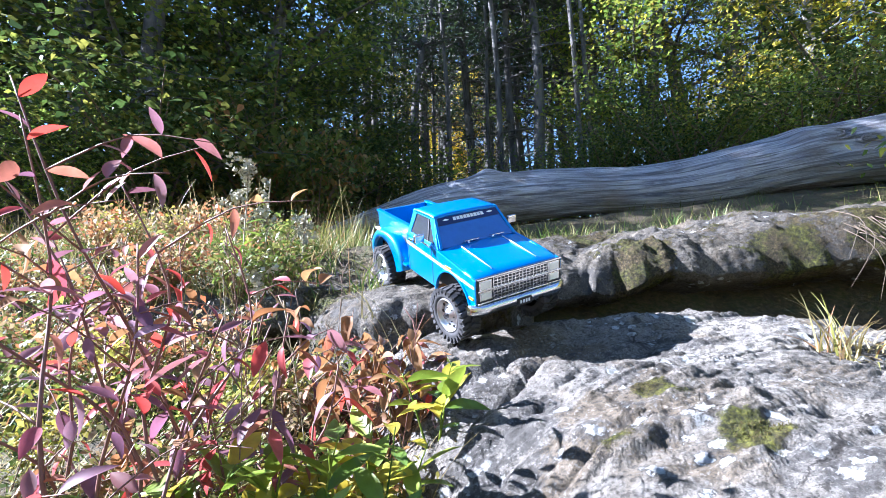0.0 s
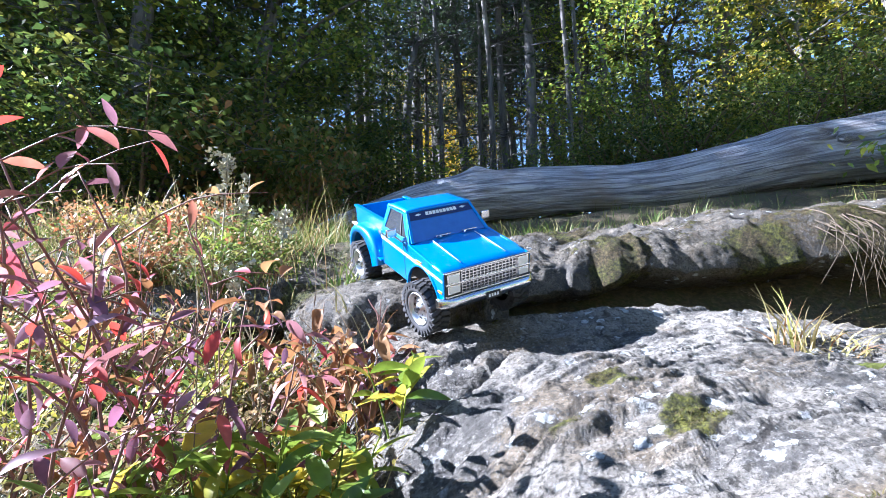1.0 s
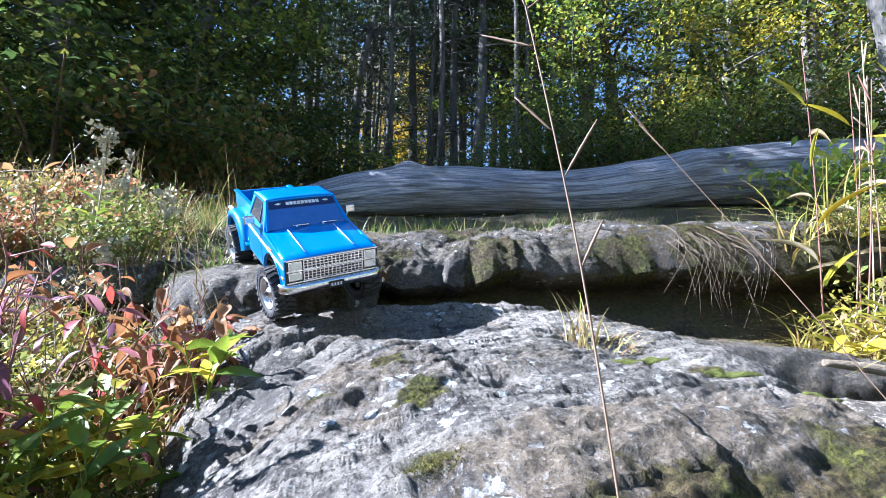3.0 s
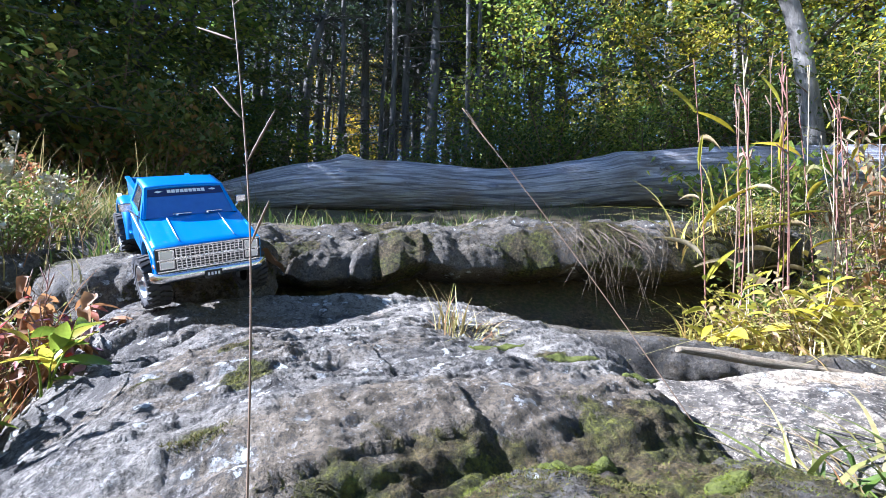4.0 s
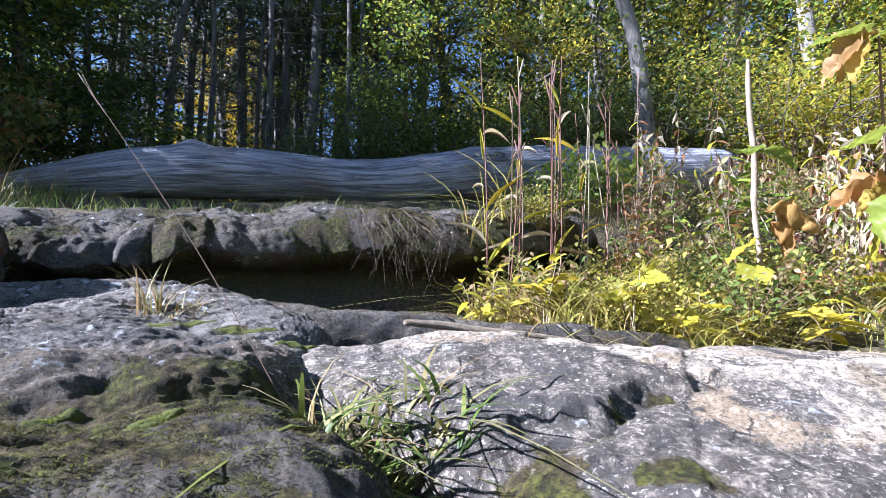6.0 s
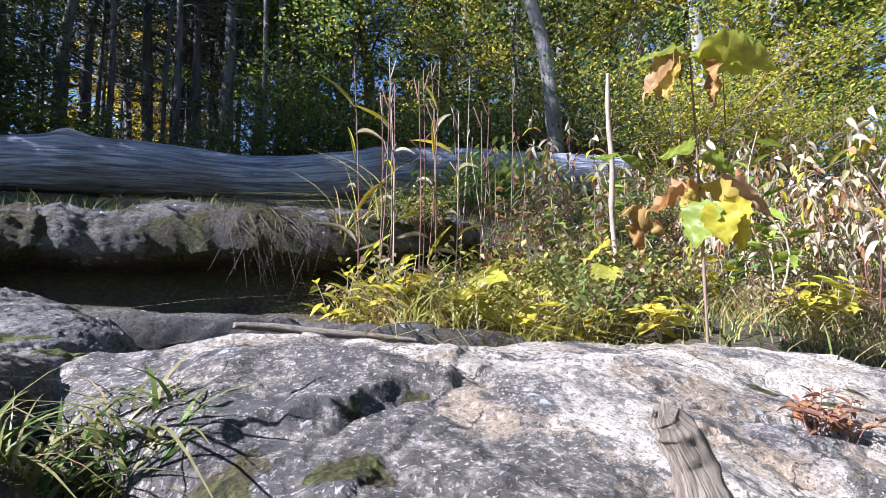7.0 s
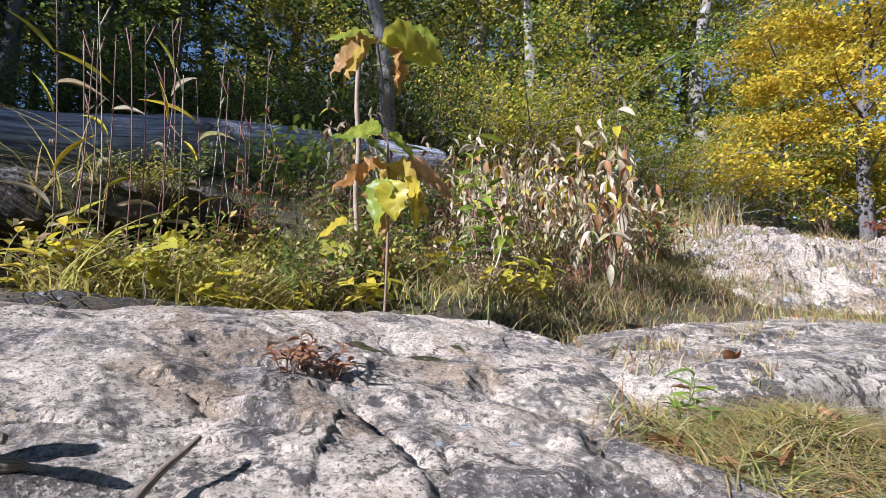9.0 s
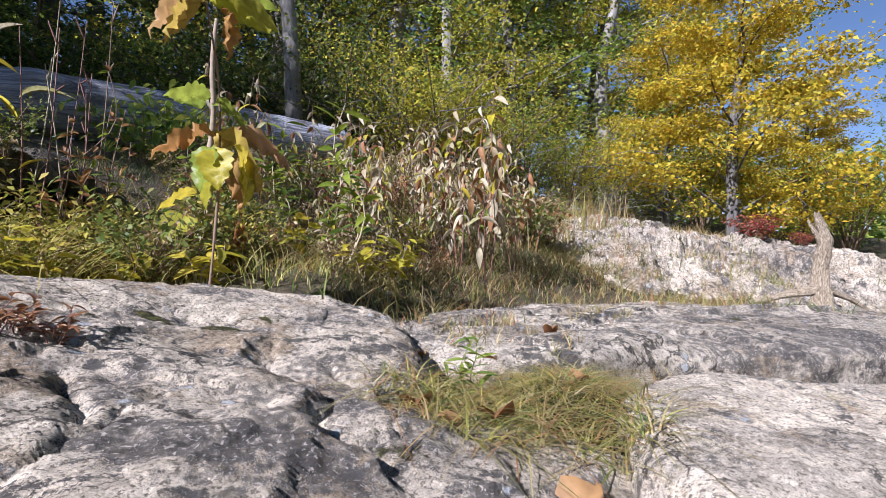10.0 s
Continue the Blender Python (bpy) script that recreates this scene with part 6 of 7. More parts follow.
def plant(name, label, base, stems, kinds, n_leaf, size, stem_m, r0=0.003, first=0.25, pitch=(-30, 50), cat="plant", seed=0, twigs=0):
    """A leafy plant: each stem a bent tube from the root to a tip (relative), with leaves in turn along it and along its side twigs."""
    r = random.Random(seed)
    t = tagged(new(name, None), label, cat)
    t.matrix_basis = Matrix.Translation(base)

    def dress(cv, rad, n, q0):
        part("stem", mesh_of("stem", *tube(cv, np.linspace(rad, rad * 0.35, len(cv)), 6)[:2]), stem_m, t)
        for k in range(n):
            q = q0 + (1 - q0) * (k + r.uniform(0, 0.8)) / n
            p = cv[min(len(cv) - 1, int(q * (len(cv) - 1)))]
            hang(r.choice(kinds), t, Vector(p), k * 2.4 + r.uniform(-0.6, 0.6), r.uniform(*pitch), r.uniform(*size), r.uniform(-40, 40))

    for tip in stems:
        tip = np.array(tip, dtype=float)
        ln = np.linalg.norm(tip)
        side = np.array([r.uniform(-1, 1), r.uniform(-1, 1), 0]) * ln * 0.14
        cv = open_curve([(0, 0, -0.02), tuple(tip * 0.35 + side + np.array([0, 0, ln * 0.03])), tuple(tip * 0.7 - side * 0.4), tuple(tip)], 14)
        dress(cv, r0, n_leaf, first)
        for k in range(twigs):
            p = cv[3 + int(10 * k / max(1, twigs))]
            az = k * 2.2 + r.uniform(-0.7, 0.7)
            tl = ln * r.uniform(0.18, 0.36)
            e = p + np.array([math.cos(az) * tl, math.sin(az) * tl, tl * r.uniform(0.0, 0.7)])
            dress(open_curve([tuple(p), tuple((p + e) / 2 + np.array([0, 0, 0.12 * tl])), tuple(e)], 7), r0 * 0.5, max(4, n_leaf // 2), 0.35)
    return t


R = place_rng
# red-leaved shrublet beside the boulder
for i, (x, y, stems) in enumerate((
        (-0.20, 0.50, [(-0.16, 0.02, 0.46), (-0.25, -0.02, 0.56), (-0.05, 0.05, 0.40), (-0.30, 0.02, 0.48), (0.03, 0.03, 0.30), (0.08, 0.05, 0.24)]),
        (-0.30, 0.44, [(-0.10, 0.0, 0.50), (-0.02, 0.06, 0.38), (-0.18, 0.05, 0.44), (0.10, 0.0, 0.30)]),
        (-0.34, 0.62, [(-0.10, 0.0, 0.36), (0.05, 0.06, 0.30), (-0.22, 0.04, 0.44)]),
        (-0.24, 0.34, [(-0.06, -0.02, 0.15), (0.05, 0.03, 0.12), (-0.12, 0.05, 0.20), (0.0, -0.05, 0.10)]),
        (-0.44, 0.52, [(-0.10, 0.0, 0.30), (0.04, 0.04, 0.36)]))):
    plant("red_shrublet", "autumn-red and purple leafy shrublet on woody stems", (x, y, surf(x, y)), stems, ["red", "red", "red", "red", "red", "red", "dry"], 9, (0.022, 0.046), M_STEM_R, 0.0024, 0.25, (-60, 60), "plant", 100 + i, 4)
for i, (x, y, stems) in enumerate(((-0.16, 0.74, [(0.06, 0.02, 0.24), (-0.03, 0.04, 0.26), (0.12, 0.0, 0.18)]), (-0.26, 0.86, [(0.10, 0.0, 0.26), (-0.02, 0.05, 0.30), (0.2, 0.0, 0.22)]), (-0.14, 0.60, [(0.04, 0.02, 0.16), (0.10, 0.02, 0.13)]), (-0.10, 0.84, [(0.05, 0.0, 0.13), (-0.06, 0.02, 0.12), (0.10, 0.02, 0.09)]), (-0.17, 0.94, [(0.05, -0.02, 0.15), (0.10, 0.0, 0.12), (-0.05, 0.0, 0.14)]), (-0.06, 0.74, [(0.06, 0.0, 0.10), (-0.04, 0.0, 0.12)]))):
    plant("dry_shrublet", "shrublet with curled brown and purple dead leaves", (x, y, surf(x, y)), stems, ["dry", "red", "brown"], 8, (0.024, 0.046), M_STEM_B, 0.0022, 0.3, (-70, 30), "plant", 120 + i, 3)
for i, (x, y, h) in enumerate(((-0.13, 0.46, 0.20), (-0.08, 0.48, 0.19), (-0.18, 0.47, 0.19), (-0.05, 0.53, 0.16), (-0.11, 0.53, 0.17), (-0.22, 0.44, 0.17), (-0.16, 0.55, 0.15), (-0.02, 0.66, 0.12), (-0.28, 0.47, 0.15))):
    plant("green_seedling", "fresh green lance-leaved seedling", (x, y, surf(x, y)), [(0.03, 0.0, h), (-0.04, 0.02, h * 0.88), (0.02, -0.03, h * 0.7)], ["green", "green", "gold"], 7, (0.038, 0.068), M_LEAF_GRN, 0.002, 0.45, (-5, 60), "plant", 140 + i)

left_zone = lambda x, y: x < -0.02 - 0.12 * max(0, y - 0.5) and not (-0.14 < x and y > 0.95)
blades("grass", "tangled green and straw grass beside the boulder", M_GRASS, scatter(2000, -1.1, 0.03, 0.22, 1.25, left_zone, 5), 0.04, 0.15, 0.0042, 1.0)
blades("dry_grass", "bleached dry grass stems beside the boulder", M_GRASS_DRY, scatter(700, -1.1, 0.0, 0.25, 1.3, left_zone, 4), 0.08, 0.30, 0.0020, 0.8)
blades("meadow_grass", "green grass on the terrace before the woods", M_GRASS, scatter(4600, -3.4, -0.2, 1.8, 4.4, None, 2), 0.06, 0.16, 0.006, 0.6)
blades("dry_grass", "pale dry weeds on the terrace", M_GRASS_DRY, scatter(1500, -3.2, -0.3, 1.8, 4.6, None, 2), 0.12, 0.40, 0.004, 0.4)
blades("meadow_grass", "grass strip between ledge and log", M_GRASS, scatter(1700, -0.2, 4.2, 1.85, 3.3, None, 2), 0.05, 0.13, 0.004, 0.7)
blades("grass", "tufts of green grass along the ledge top", M_GRASS, sum((clump(60, x, y, 0.10) for x, y in ((0.9, 1.88), (1.05, 1.9), (1.2, 1.88), (1.7, 1.86), (2.0, 1.8))), []), 0.04, 0.10, 0.004, 0.5)
weeds = lambda x, y: y > 0.62 + 0.22 * (1.7 - x)
blades("yellow_grass", "dense sunlit yellow-green grass clump", M_GRASS_YEL, scatter(1700, 1.46, 2.30, 0.66, 1.28, weeds, 4), 0.10, 0.36, 0.0055, 1.4)
blades("grass", "green weeds between slab and ledge", M_GRASS_YEL, scatter(1300, 1.5, 3.2, 0.36, 1.3, None, 5), 0.05, 0.18, 0.0042, 1.0)
blades("dry_grass", "straw-coloured weeds beyond the slab", M_GRASS_DRY, scatter(2400, 2.4, 5.4, 0.15, 2.2, None, 3.5), 0.06, 0.24, 0.0038, 1.0)
blades("dry_grass", "thin straw at the outcrop's foot", M_GRASS_DRY, scatter(700, 4.3, 5.8, -1.0, 0.4, None, 3), 0.05, 0.16, 0.005, 0.9)
blades("grass", "green grass in the dead weeds", M_GRASS, scatter(1500, 2.3, 5.6, 0.10, 2.2, None, 3.5), 0.05, 0.18, 0.005, 0.9)
blades("dry_grass", "rusty dry undergrowth before the yellow trees", M_GRASS_DRY, scatter(1800, 4.2, 8.2, 0.4, 3.2, None, 1.5), 0.2, 0.6, 0.008, 0.5)
blades("grass_tuft", "coarse grass tuft growing in a rock cleft", M_GRASS, clump(110, 0.83, 0.22, 0.06) + clump(50, 0.90, 0.20, 0.05), 0.05, 0.12, 0.0062, 1.5)
blades("dry_grass_tuft", "dead straw blades in the cleft", M_GRASS_DRY, clump(40, 0.84, 0.19, 0.07), 0.06, 0.15, 0.003, 1.4)
blades("dry_grass_tuft", "small rusty grass tuft on the boulder", M_GRASS_DRY, clump(34, 0.58, 0.72, 0.025), 0.05, 0.14, 0.0035, 0.55)
blades("dry_grass_tuft", "flattened straw on the boulder", M_GRASS_DRY, clump(60, 0.63, 0.70, 0.05), 0.03, 0.07, 0.003, 1.3)
MAT_SPOTS = ((2.02, -0.42, 0.07), (2.0, -0.56, 0.08), (2.14, -0.50, 0.12), (2.30, -0.54, 0.13), (2.14, -0.64, 0.10), (2.06, -0.72, 0.06), (2.46, -0.56, 0.10), (2.60, -0.76, 0.07), (2.74, -0.86, 0.07), (2.88, -0.96, 0.06), (2.42, -0.66, 0.07))
blades("grass_tuft", "matted green and straw grass tuft between slabs", M_GRASS, sum((clump(int(12000 * r * r) + 50, x, y, r) for x, y, r in MAT_SPOTS), []), 0.02, 0.075, 0.0030, 1.9)
blades("grass_tuft", "pale sunlit grass tuft between slabs", M_GRASS_YEL, sum((clump(int(13000 * r * r) + 50, x, y, r) for x, y, r in MAT_SPOTS), []), 0.02, 0.08, 0.0028, 1.8)
blades("dry_grass_tuft", "bleached matted grass between slabs", M_GRASS_DRY, sum((clump(int(11000 * r * r) + 60, x, y, r * 1.25) for x, y, r in MAT_SPOTS), []), 0.04, 0.11, 0.0026, 2.4)
blades("dry_grass", "thin grass in the cracks of the pavement", M_GRASS_DRY, scatter(700, 2.45, 4.6, -0.5, 0.2, lambda x, y: fbm(x * 1.5, y * 8, 3.3, 2) > 0.22), 0.03, 0.09, 0.004, 1.0)
blades("grass_tuft", "low grass at the slab's foot", M_GRASS, clump(60, 1.42, -0.72, 0.07), 0.03, 0.08, 0.003, 0.6)


def seed_stalk(label, base, tip, heads, m=M_STEM_P, r=0.0006):
    """A thin dry stalk with a few spiky seed branches near its top."""
    t = tagged(new("grass_stalk", None), label, "grass")
    b, e = np.array(base, dtype=float), np.array(tip, dtype=float)
    side = np.array([0.02, 0.01, 0]) * np.linalg.norm(e - b)
    cv = open_curve([b, b * 0.5 + e * 0.5 + side, e], 18)
    part("stem", mesh_of("stem", *tube(cv, np.linspace(r, r * 0.55, 18), 6)[:2]), m, t)
    for q, d, ln in heads:
        p = cv[int(q * 17)]
        dv = np.array(d, dtype=float)
        dv /= np.linalg.norm(dv)
        pts = [p + dv * ln * k / 8 for k in range(9)]
        part("seed_head", mesh_of("seed_head", *tube(pts, np.array([0.4, 0.6, 1.1, 0.9, 1.2, 0.9, 1.0, 0.7, 0.3]) * r, 6)[:2]), m, t)
    return t


seed_stalk("tall dry grass stalk with forked seed spikes", (0.345, 0.105, surf(0.345, 0.105)), (0.300, 0.165, 0.40), [(0.66, (-0.5, 0.2, 0.55), 0.030), (0.64, (0.35, -0.2, 0.7), 0.034), (0.82, (-0.5, 0.3, 0.25), 0.034), (0.84, (0.5, -0.2, 0.35), 0.040), (0.88, (-0.2, 0.1, 0.7), 0.036), (0.9, (0.1, 0.1, 0.8), 0.03), (0.52, (0.3, -0.2, 0.8), 0.026)], M_STEM_B, 0.0007)
seed_stalk("leaning dry grass stalk with feathery tip", (0.78, 0.30, surf(0.78, 0.30)), (0.525, 0.447, 0.42), [(0.86, (-0.55, 0.3, 0.8), 0.05), (0.9, (-0.5, 0.3, 0.9), 0.04)], M_STEM_B, 0.0007)
for i in range(16):
    x, y = R.uniform(1.40, 2.15), R.uniform(1.02, 1.30)
    z = surf(x, y)
    h = R.uniform(0.55, 1.05)
    seed_stalk("tall reddish dry grass stalk with seed spikes", (x, y, z), (x + R.uniform(-0.10, 0.12), y + R.uniform(-0.08, 0.05), z + h), [(0.9, (R.uniform(-0.3, 0.3), 0.1, 0.8), 0.09), (0.75, (R.uniform(-0.6, 0.6), 0.1, 0.5), 0.05)], R.choice([M_STEM_R, M_STEM_R, M_STEM_B, M_STEM_P]), 0.0026)
for x0, x1, h in ((1.52, 1.50, 0.95), (1.64, 1.66, 0.88), (1.78, 1.86, 1.02), (1.95, 1.92, 0.8)):
    t = tagged(new("reed_grass", None), "tall reed-like grass with long bent yellow blades", "grass")
    y = 1.18
    z = surf(x0, y)
    part("stem", mesh_of("stem", *tube(open_curve([(x0, y, z), ((x0 + x1) / 2 + 0.01, y, z + h / 2), (x1, y, z + h)], 14), np.linspace(0.003, 0.0012, 14), 6)[:2]), M_STEM_R, t)
    for k in range(7):
        q = 0.2 + 0.1 * k
        az = k * 2.6
        hang("pale" if k % 2 else "gold", t, Vector((x0 + (x1 - x0) * q, y, z + h * q)), az, R.uniform(20, 70), R.uniform(0.10, 0.20)).scale[1] *= 0.22


M_LEAF_MIX = leafy("leaf_green_yellow", [(0.30, 0.36, 0.05), (0.20, 0.27, 0.04), (0.42, 0.40, 0.05)], 0.5, 0.45, 30)
M_LEAF_CRISP = leafy("leaf_crisp", [(0.36, 0.15, 0.05), (0.50, 0.30, 0.10), (0.56, 0.42, 0.08), (0.44, 0.26, 0.14)], 0.45, 0.6, 30)
LEAVES["broad"] = [leaf_mesh("leaf", M_LEAF_MIX, 1, 0.80, c, 0.14, 0.36, 0.01, 0.05) for c in (0.15, 0.35)]
LEAVES["crisp"] = [leaf_mesh("leaf", M_LEAF_CRISP, 1, 0.44, c, 0.6, 0.42, 0.03, 0.11) for c in (0.4, 0.7, 0.2)]


def big_leaf_plant(label, x, y, stalk, sets, mat=M_STALK, said="bleached bare stalk"):
    """A stalk with a few very large leaves; sets: kind, offsets from the root, azimuth, pitch, size."""
    z = surf(x, y)
    t = tagged(new("broad_leaf_plant", None), label, "plant")
    cv = open_curve([(x + a, y + b, z + c) for a, b, c, _ in stalk], 60)
    part("stalk", mesh_of("stalk", *tube(cv, np.interp(np.linspace(0, 1, 60), np.linspace(0, 1, len(stalk)), [q[3] for q in stalk]) * np.array([1 + 0.28 * fbm(k * 0.22, x * 9, 1.5, 3) for k in range(60)]), 9)[:2]), mat, t, said)
    for kind, dx, dy, dz, az, pi_, sz in sets:
        hang(kind, t, Vector((x + dx, y + dy, z + dz)), radians(az), pi_, sz, R.uniform(-25, 25))
    return t


big_leaf_plant("pale dead stalk with yellow leaves low down", 2.37, 0.79, [(0, 0, -0.02, 0.0105), (0.008, 0, 0.22, 0.010), (0.002, 0.006, 0.42, 0.0095), (0.008, 0, 0.60, 0.0105), (-0.004, 0, 0.78, 0.009), (0.004, 0, 0.96, 0.007)],
    [("broad", -0.06, -0.04, 0.60, 200, 0, 0.12), ("broad", -0.03, -0.05, 0.62, -20, -12, 0.13), ("crisp", 0.0, -0.03, 0.40, -25, -10, 0.20), ("crisp", 0.03, -0.03, 0.36, 0, -25, 0.15), ("yellow", -0.06, -0.03, 0.30, 170, -25, 0.14), ("yellow", -0.10, -0.05, 0.22, 210, -30, 0.14), ("yellow", 0.02, -0.05, 0.14, -60, -30, 0.12), ("crisp", 0.06, -0.06, 0.20, -80, -50, 0.14)])
big_leaf_plant("slender plant with large green, yellow and withered leaves", 2.10, 0.31, [(0, 0, -0.02, 0.004), (0.02, 0.01, 0.3, 0.0035), (0.0, 0.0, 0.55, 0.003), (-0.06, -0.03, 0.73, 0.0025)],
    [("broad", -0.05, -0.03, 0.74, -30, 12, 0.16), ("broad", -0.05, -0.03, 0.73, -50, -4, 0.18), ("broad", -0.07, -0.02, 0.74, 150, 6, 0.12), ("crisp", -0.08, -0.02, 0.73, 150, -35, 0.14), ("crisp", -0.08, -0.02, 0.72, 175, -55, 0.12), ("crisp", -0.03, -0.04, 0.72, -45, -65, 0.12), ("crisp", -0.06, -0.03, 0.73, 120, -25, 0.13),
     ("crisp", 0.0, 0.0, 0.40, -30, -20, 0.17), ("crisp", 0.0, 0.0, 0.40, 150, -10, 0.15), ("broad", -0.02, -0.03, 0.37, 165, -62, 0.12), ("yellow", 0.02, -0.05, 0.38, -40, -62, 0.14), ("yellow", 0.05, -0.05, 0.36, -60, -70, 0.13), ("yellow", -0.03, -0.05, 0.36, -120, -58, 0.11), ("broad", -0.02, 0.0, 0.50, 170, -6, 0.11), ("broad", -0.01, -0.01, 0.49, -45, -22, 0.10), ("crisp", 0.02, 0.0, 0.41, 60, -20, 0.12), ("crisp", 0.04, -0.02, 0.40, -15, 5, 0.15), ("yellow", 0.02, 0.0, 0.34, 120, -55, 0.13)], M_STEM_B, "thin brown stem")
for i, (x, y, h) in enumerate(((1.62, 0.62, 0.16), (1.74, 0.55, 0.20), (2.6, 0.55, 0.22), (2.05, 0.62, 0.16))):
    plant("yellow_seedling", "small seedling with broad yellow leaves", (x, y, surf(x, y)), [(0.02, 0.0, h), (-0.03, 0.02, h * 0.7)], ["yellow"], 4, (0.05, 0.08), M_STEM_P, 0.002, 0.5, (-40, 20), "plant", 160 + i)
for i, (x, y, h) in enumerate(((2.72, 0.34, 0.20), (2.85, 0.30, 0.18), (3.0, 0.36, 0.2), (1.48, 0.80, 0.2), (1.36, 0.92, 0.22), (1.85, 0.7, 0.16), (2.2, 0.5, 0.14))):
    plant("yellow_weed", "bright yellow lance-leaved weed", (x, y, surf(x, y)), [(0.06, 0.0, h), (-0.06, 0.02, h * 0.8), (0.0, -0.06, h * 0.9)], ["gold"], 8, (0.05, 0.09), M_STEM_P, 0.002, 0.3, (-20, 40), "plant", 170 + i)
for i, (x, y, h) in enumerate(((2.11, 1.06, 0.75), (2.16, 1.12, 0.6), (2.45, 0.95, 0.55), (2.0, 1.0, 0.5))):
    plant("dry_goldenrod", "dead brown branching goldenrod stalk", (x, y, surf(x, y)), [(0.02, 0, h), (0.10, 0.02, h * 0.8), (-0.08, 0, h * 0.7)], ["dry", "sprig"], 16, (0.03, 0.06), M_STEM_B, 0.003, 0.2, (-30, 50), "plant", 190 + i)

wilt_a = plant("wilted_weed", "tall dead weed with drooping bleached leaves", (0, 0, 0), [(0.04, 0.0, 0.80), (-0.08, 0.03, 0.62), (0.11, -0.02, 0.55)], ["pale", "pale", "pale", "pale", "gold", "sprig", "pale", "dry"], 15, (0.045, 0.085), M_STEM_R, 0.0024, 0.30, (-75, 0), "plant", 210)
wilt_b = plant("wilted_weed", "dead weed with curled pale leaves", (0, 0, 0), [(0.0, 0.05, 0.60), (0.12, 0.0, 0.50), (-0.12, -0.03, 0.44)], ["pale", "pale", "sprig", "gold"], 13, (0.04, 0.08), M_STEM_B, 0.0024, 0.25, (-75, 10), "plant", 211)
green_w = plant("green_weed", "upright green weed with paired leaves", (0, 0, 0), [(0.02, 0.0, 0.55), (-0.08, 0.02, 0.40)], ["sprig", "green"], 16, (0.06, 0.11), M_STEM_P, 0.0035, 0.3, (-10, 45), "plant", 212)
for k in range(58):
    x = R.uniform(2.9, 5.0)
    y = R.uniform(0.40, 1.9)
    copy_thing(R.choice([wilt_a, wilt_b, wilt_a]), pose(x, y, surf(x, y) - 0.01, 0, 0, R.uniform(0, 360)) @ Matrix.Scale(R.uniform(0.45, 1.0), 4))
for x, y, h in ((3.58, 0.26, 1.34), (3.46, 0.36, 1.12), (3.70, 0.34, 1.22), (3.62, 0.46, 1.05), (3.36, 0.52, 0.92), (3.80, 0.22, 1.0), (3.52, 0.56, 0.95), (3.90, 0.44, 1.1)):
    copy_thing(wilt_a, pose(x, y, surf(x, y) - 0.01, 0, 0, R.uniform(0, 360)) @ Matrix.Scale(h, 4))
for x, y, s in ((2.70, 0.44, 1.2), (2.78, 0.50, 0.9), (2.9, 1.1, 1.0), (3.1, 1.25, 1.1), (3.3, 1.0, 0.9), (2.6, 1.3, 0.9), (3.9, 1.6, 1.0)):
    copy_thing(green_w, pose(x, y, surf(x, y) - 0.01, 0, 0, R.uniform(0, 360)) @ Matrix.Scale(s, 4))
wilt_a.matrix_basis, wilt_b.matrix_basis, green_w.matrix_basis = pose(4.1, 0.9, surf(4.1, 0.9)), pose(3.8, 0.7, surf(3.8, 0.7)), pose(2.75, 1.15, surf(2.75, 1.15))


M_VIB = leafy("viburnum_leaf", [(0.10, 0.15, 0.03), (0.16, 0.20, 0.04), (0.22, 0.24, 0.06), (0.36, 0.17, 0.06), (0.13, 0.17, 0.04)], 0.4)
TANGLE = []
for k, (cols, lab) in enumerate((([(0.30, 0.20, 0.10), (0.42, 0.31, 0.18), (0.20, 0.15, 0.07), (0.26, 0.26, 0.07)], "low tangle of brown dying weeds"), ([(0.46, 0.40, 0.06), (0.30, 0.32, 0.05), (0.52, 0.40, 0.10), (0.20, 0.22, 0.03)], "low tangle of yellow-green weeds"), ([(0.09, 0.14, 0.03), (0.16, 0.21, 0.04), (0.26, 0.26, 0.07)], "low tangle of green weeds"), ([(0.40, 0.14, 0.06), (0.30, 0.18, 0.08), (0.46, 0.34, 0.18)], "low tangle of rust-coloured weeds"))):
    TANGLE.append(shrub("weed_tangle", lab, 0.30, 0.20, 420, 0.030, leafy("weed_" + str(k), cols, 0.4), 70 + k, 0.6))
for k in range(120):
    zone = k % 6
    if zone < 2:
        x, y = R.uniform(1.5, 2.7), R.uniform(0.62, 1.32)
        if y < 0.6 + 0.25 * (1.9 - x):
            continue
    elif zone < 5:
        x, y = R.uniform(2.5, 5.2), R.uniform(0.38, 2.2)
    else:
        x, y = R.uniform(4.6, 7.6), R.uniform(1.0, 3.6)
    kind = R.choice((0, 1, 1, 2) if x < 2.6 else (0, 0, 1, 2, 3))
    copy_thing(TANGLE[kind], pose(x, y, surf(x, y) - 0.01, 0, 0, R.uniform(0, 360)) @ Matrix.Scale(R.uniform(0.45, 1.0) * (1.6 if x > 4.6 else 1.0), 4))
for k in range(34):
    x, y = R.uniform(-0.75, -0.08), R.uniform(0.35, 1.1)
    if x > -0.2 and y > 0.75:
        continue
    copy_thing(TANGLE[R.choice((1, 2, 0, 2))], pose(x, y, surf(x, y) - 0.01, 0, 0, R.uniform(0, 360)) @ Matrix.Scale(R.uniform(0.35, 0.6), 4))
blades("dry_grass", "straw and fallen stems at the pavement's edge", M_GRASS_DRY, scatter(1100, 2.5, 5.0, 0.08, 0.55, None, 4), 0.06, 0.20, 0.004, 1.3)
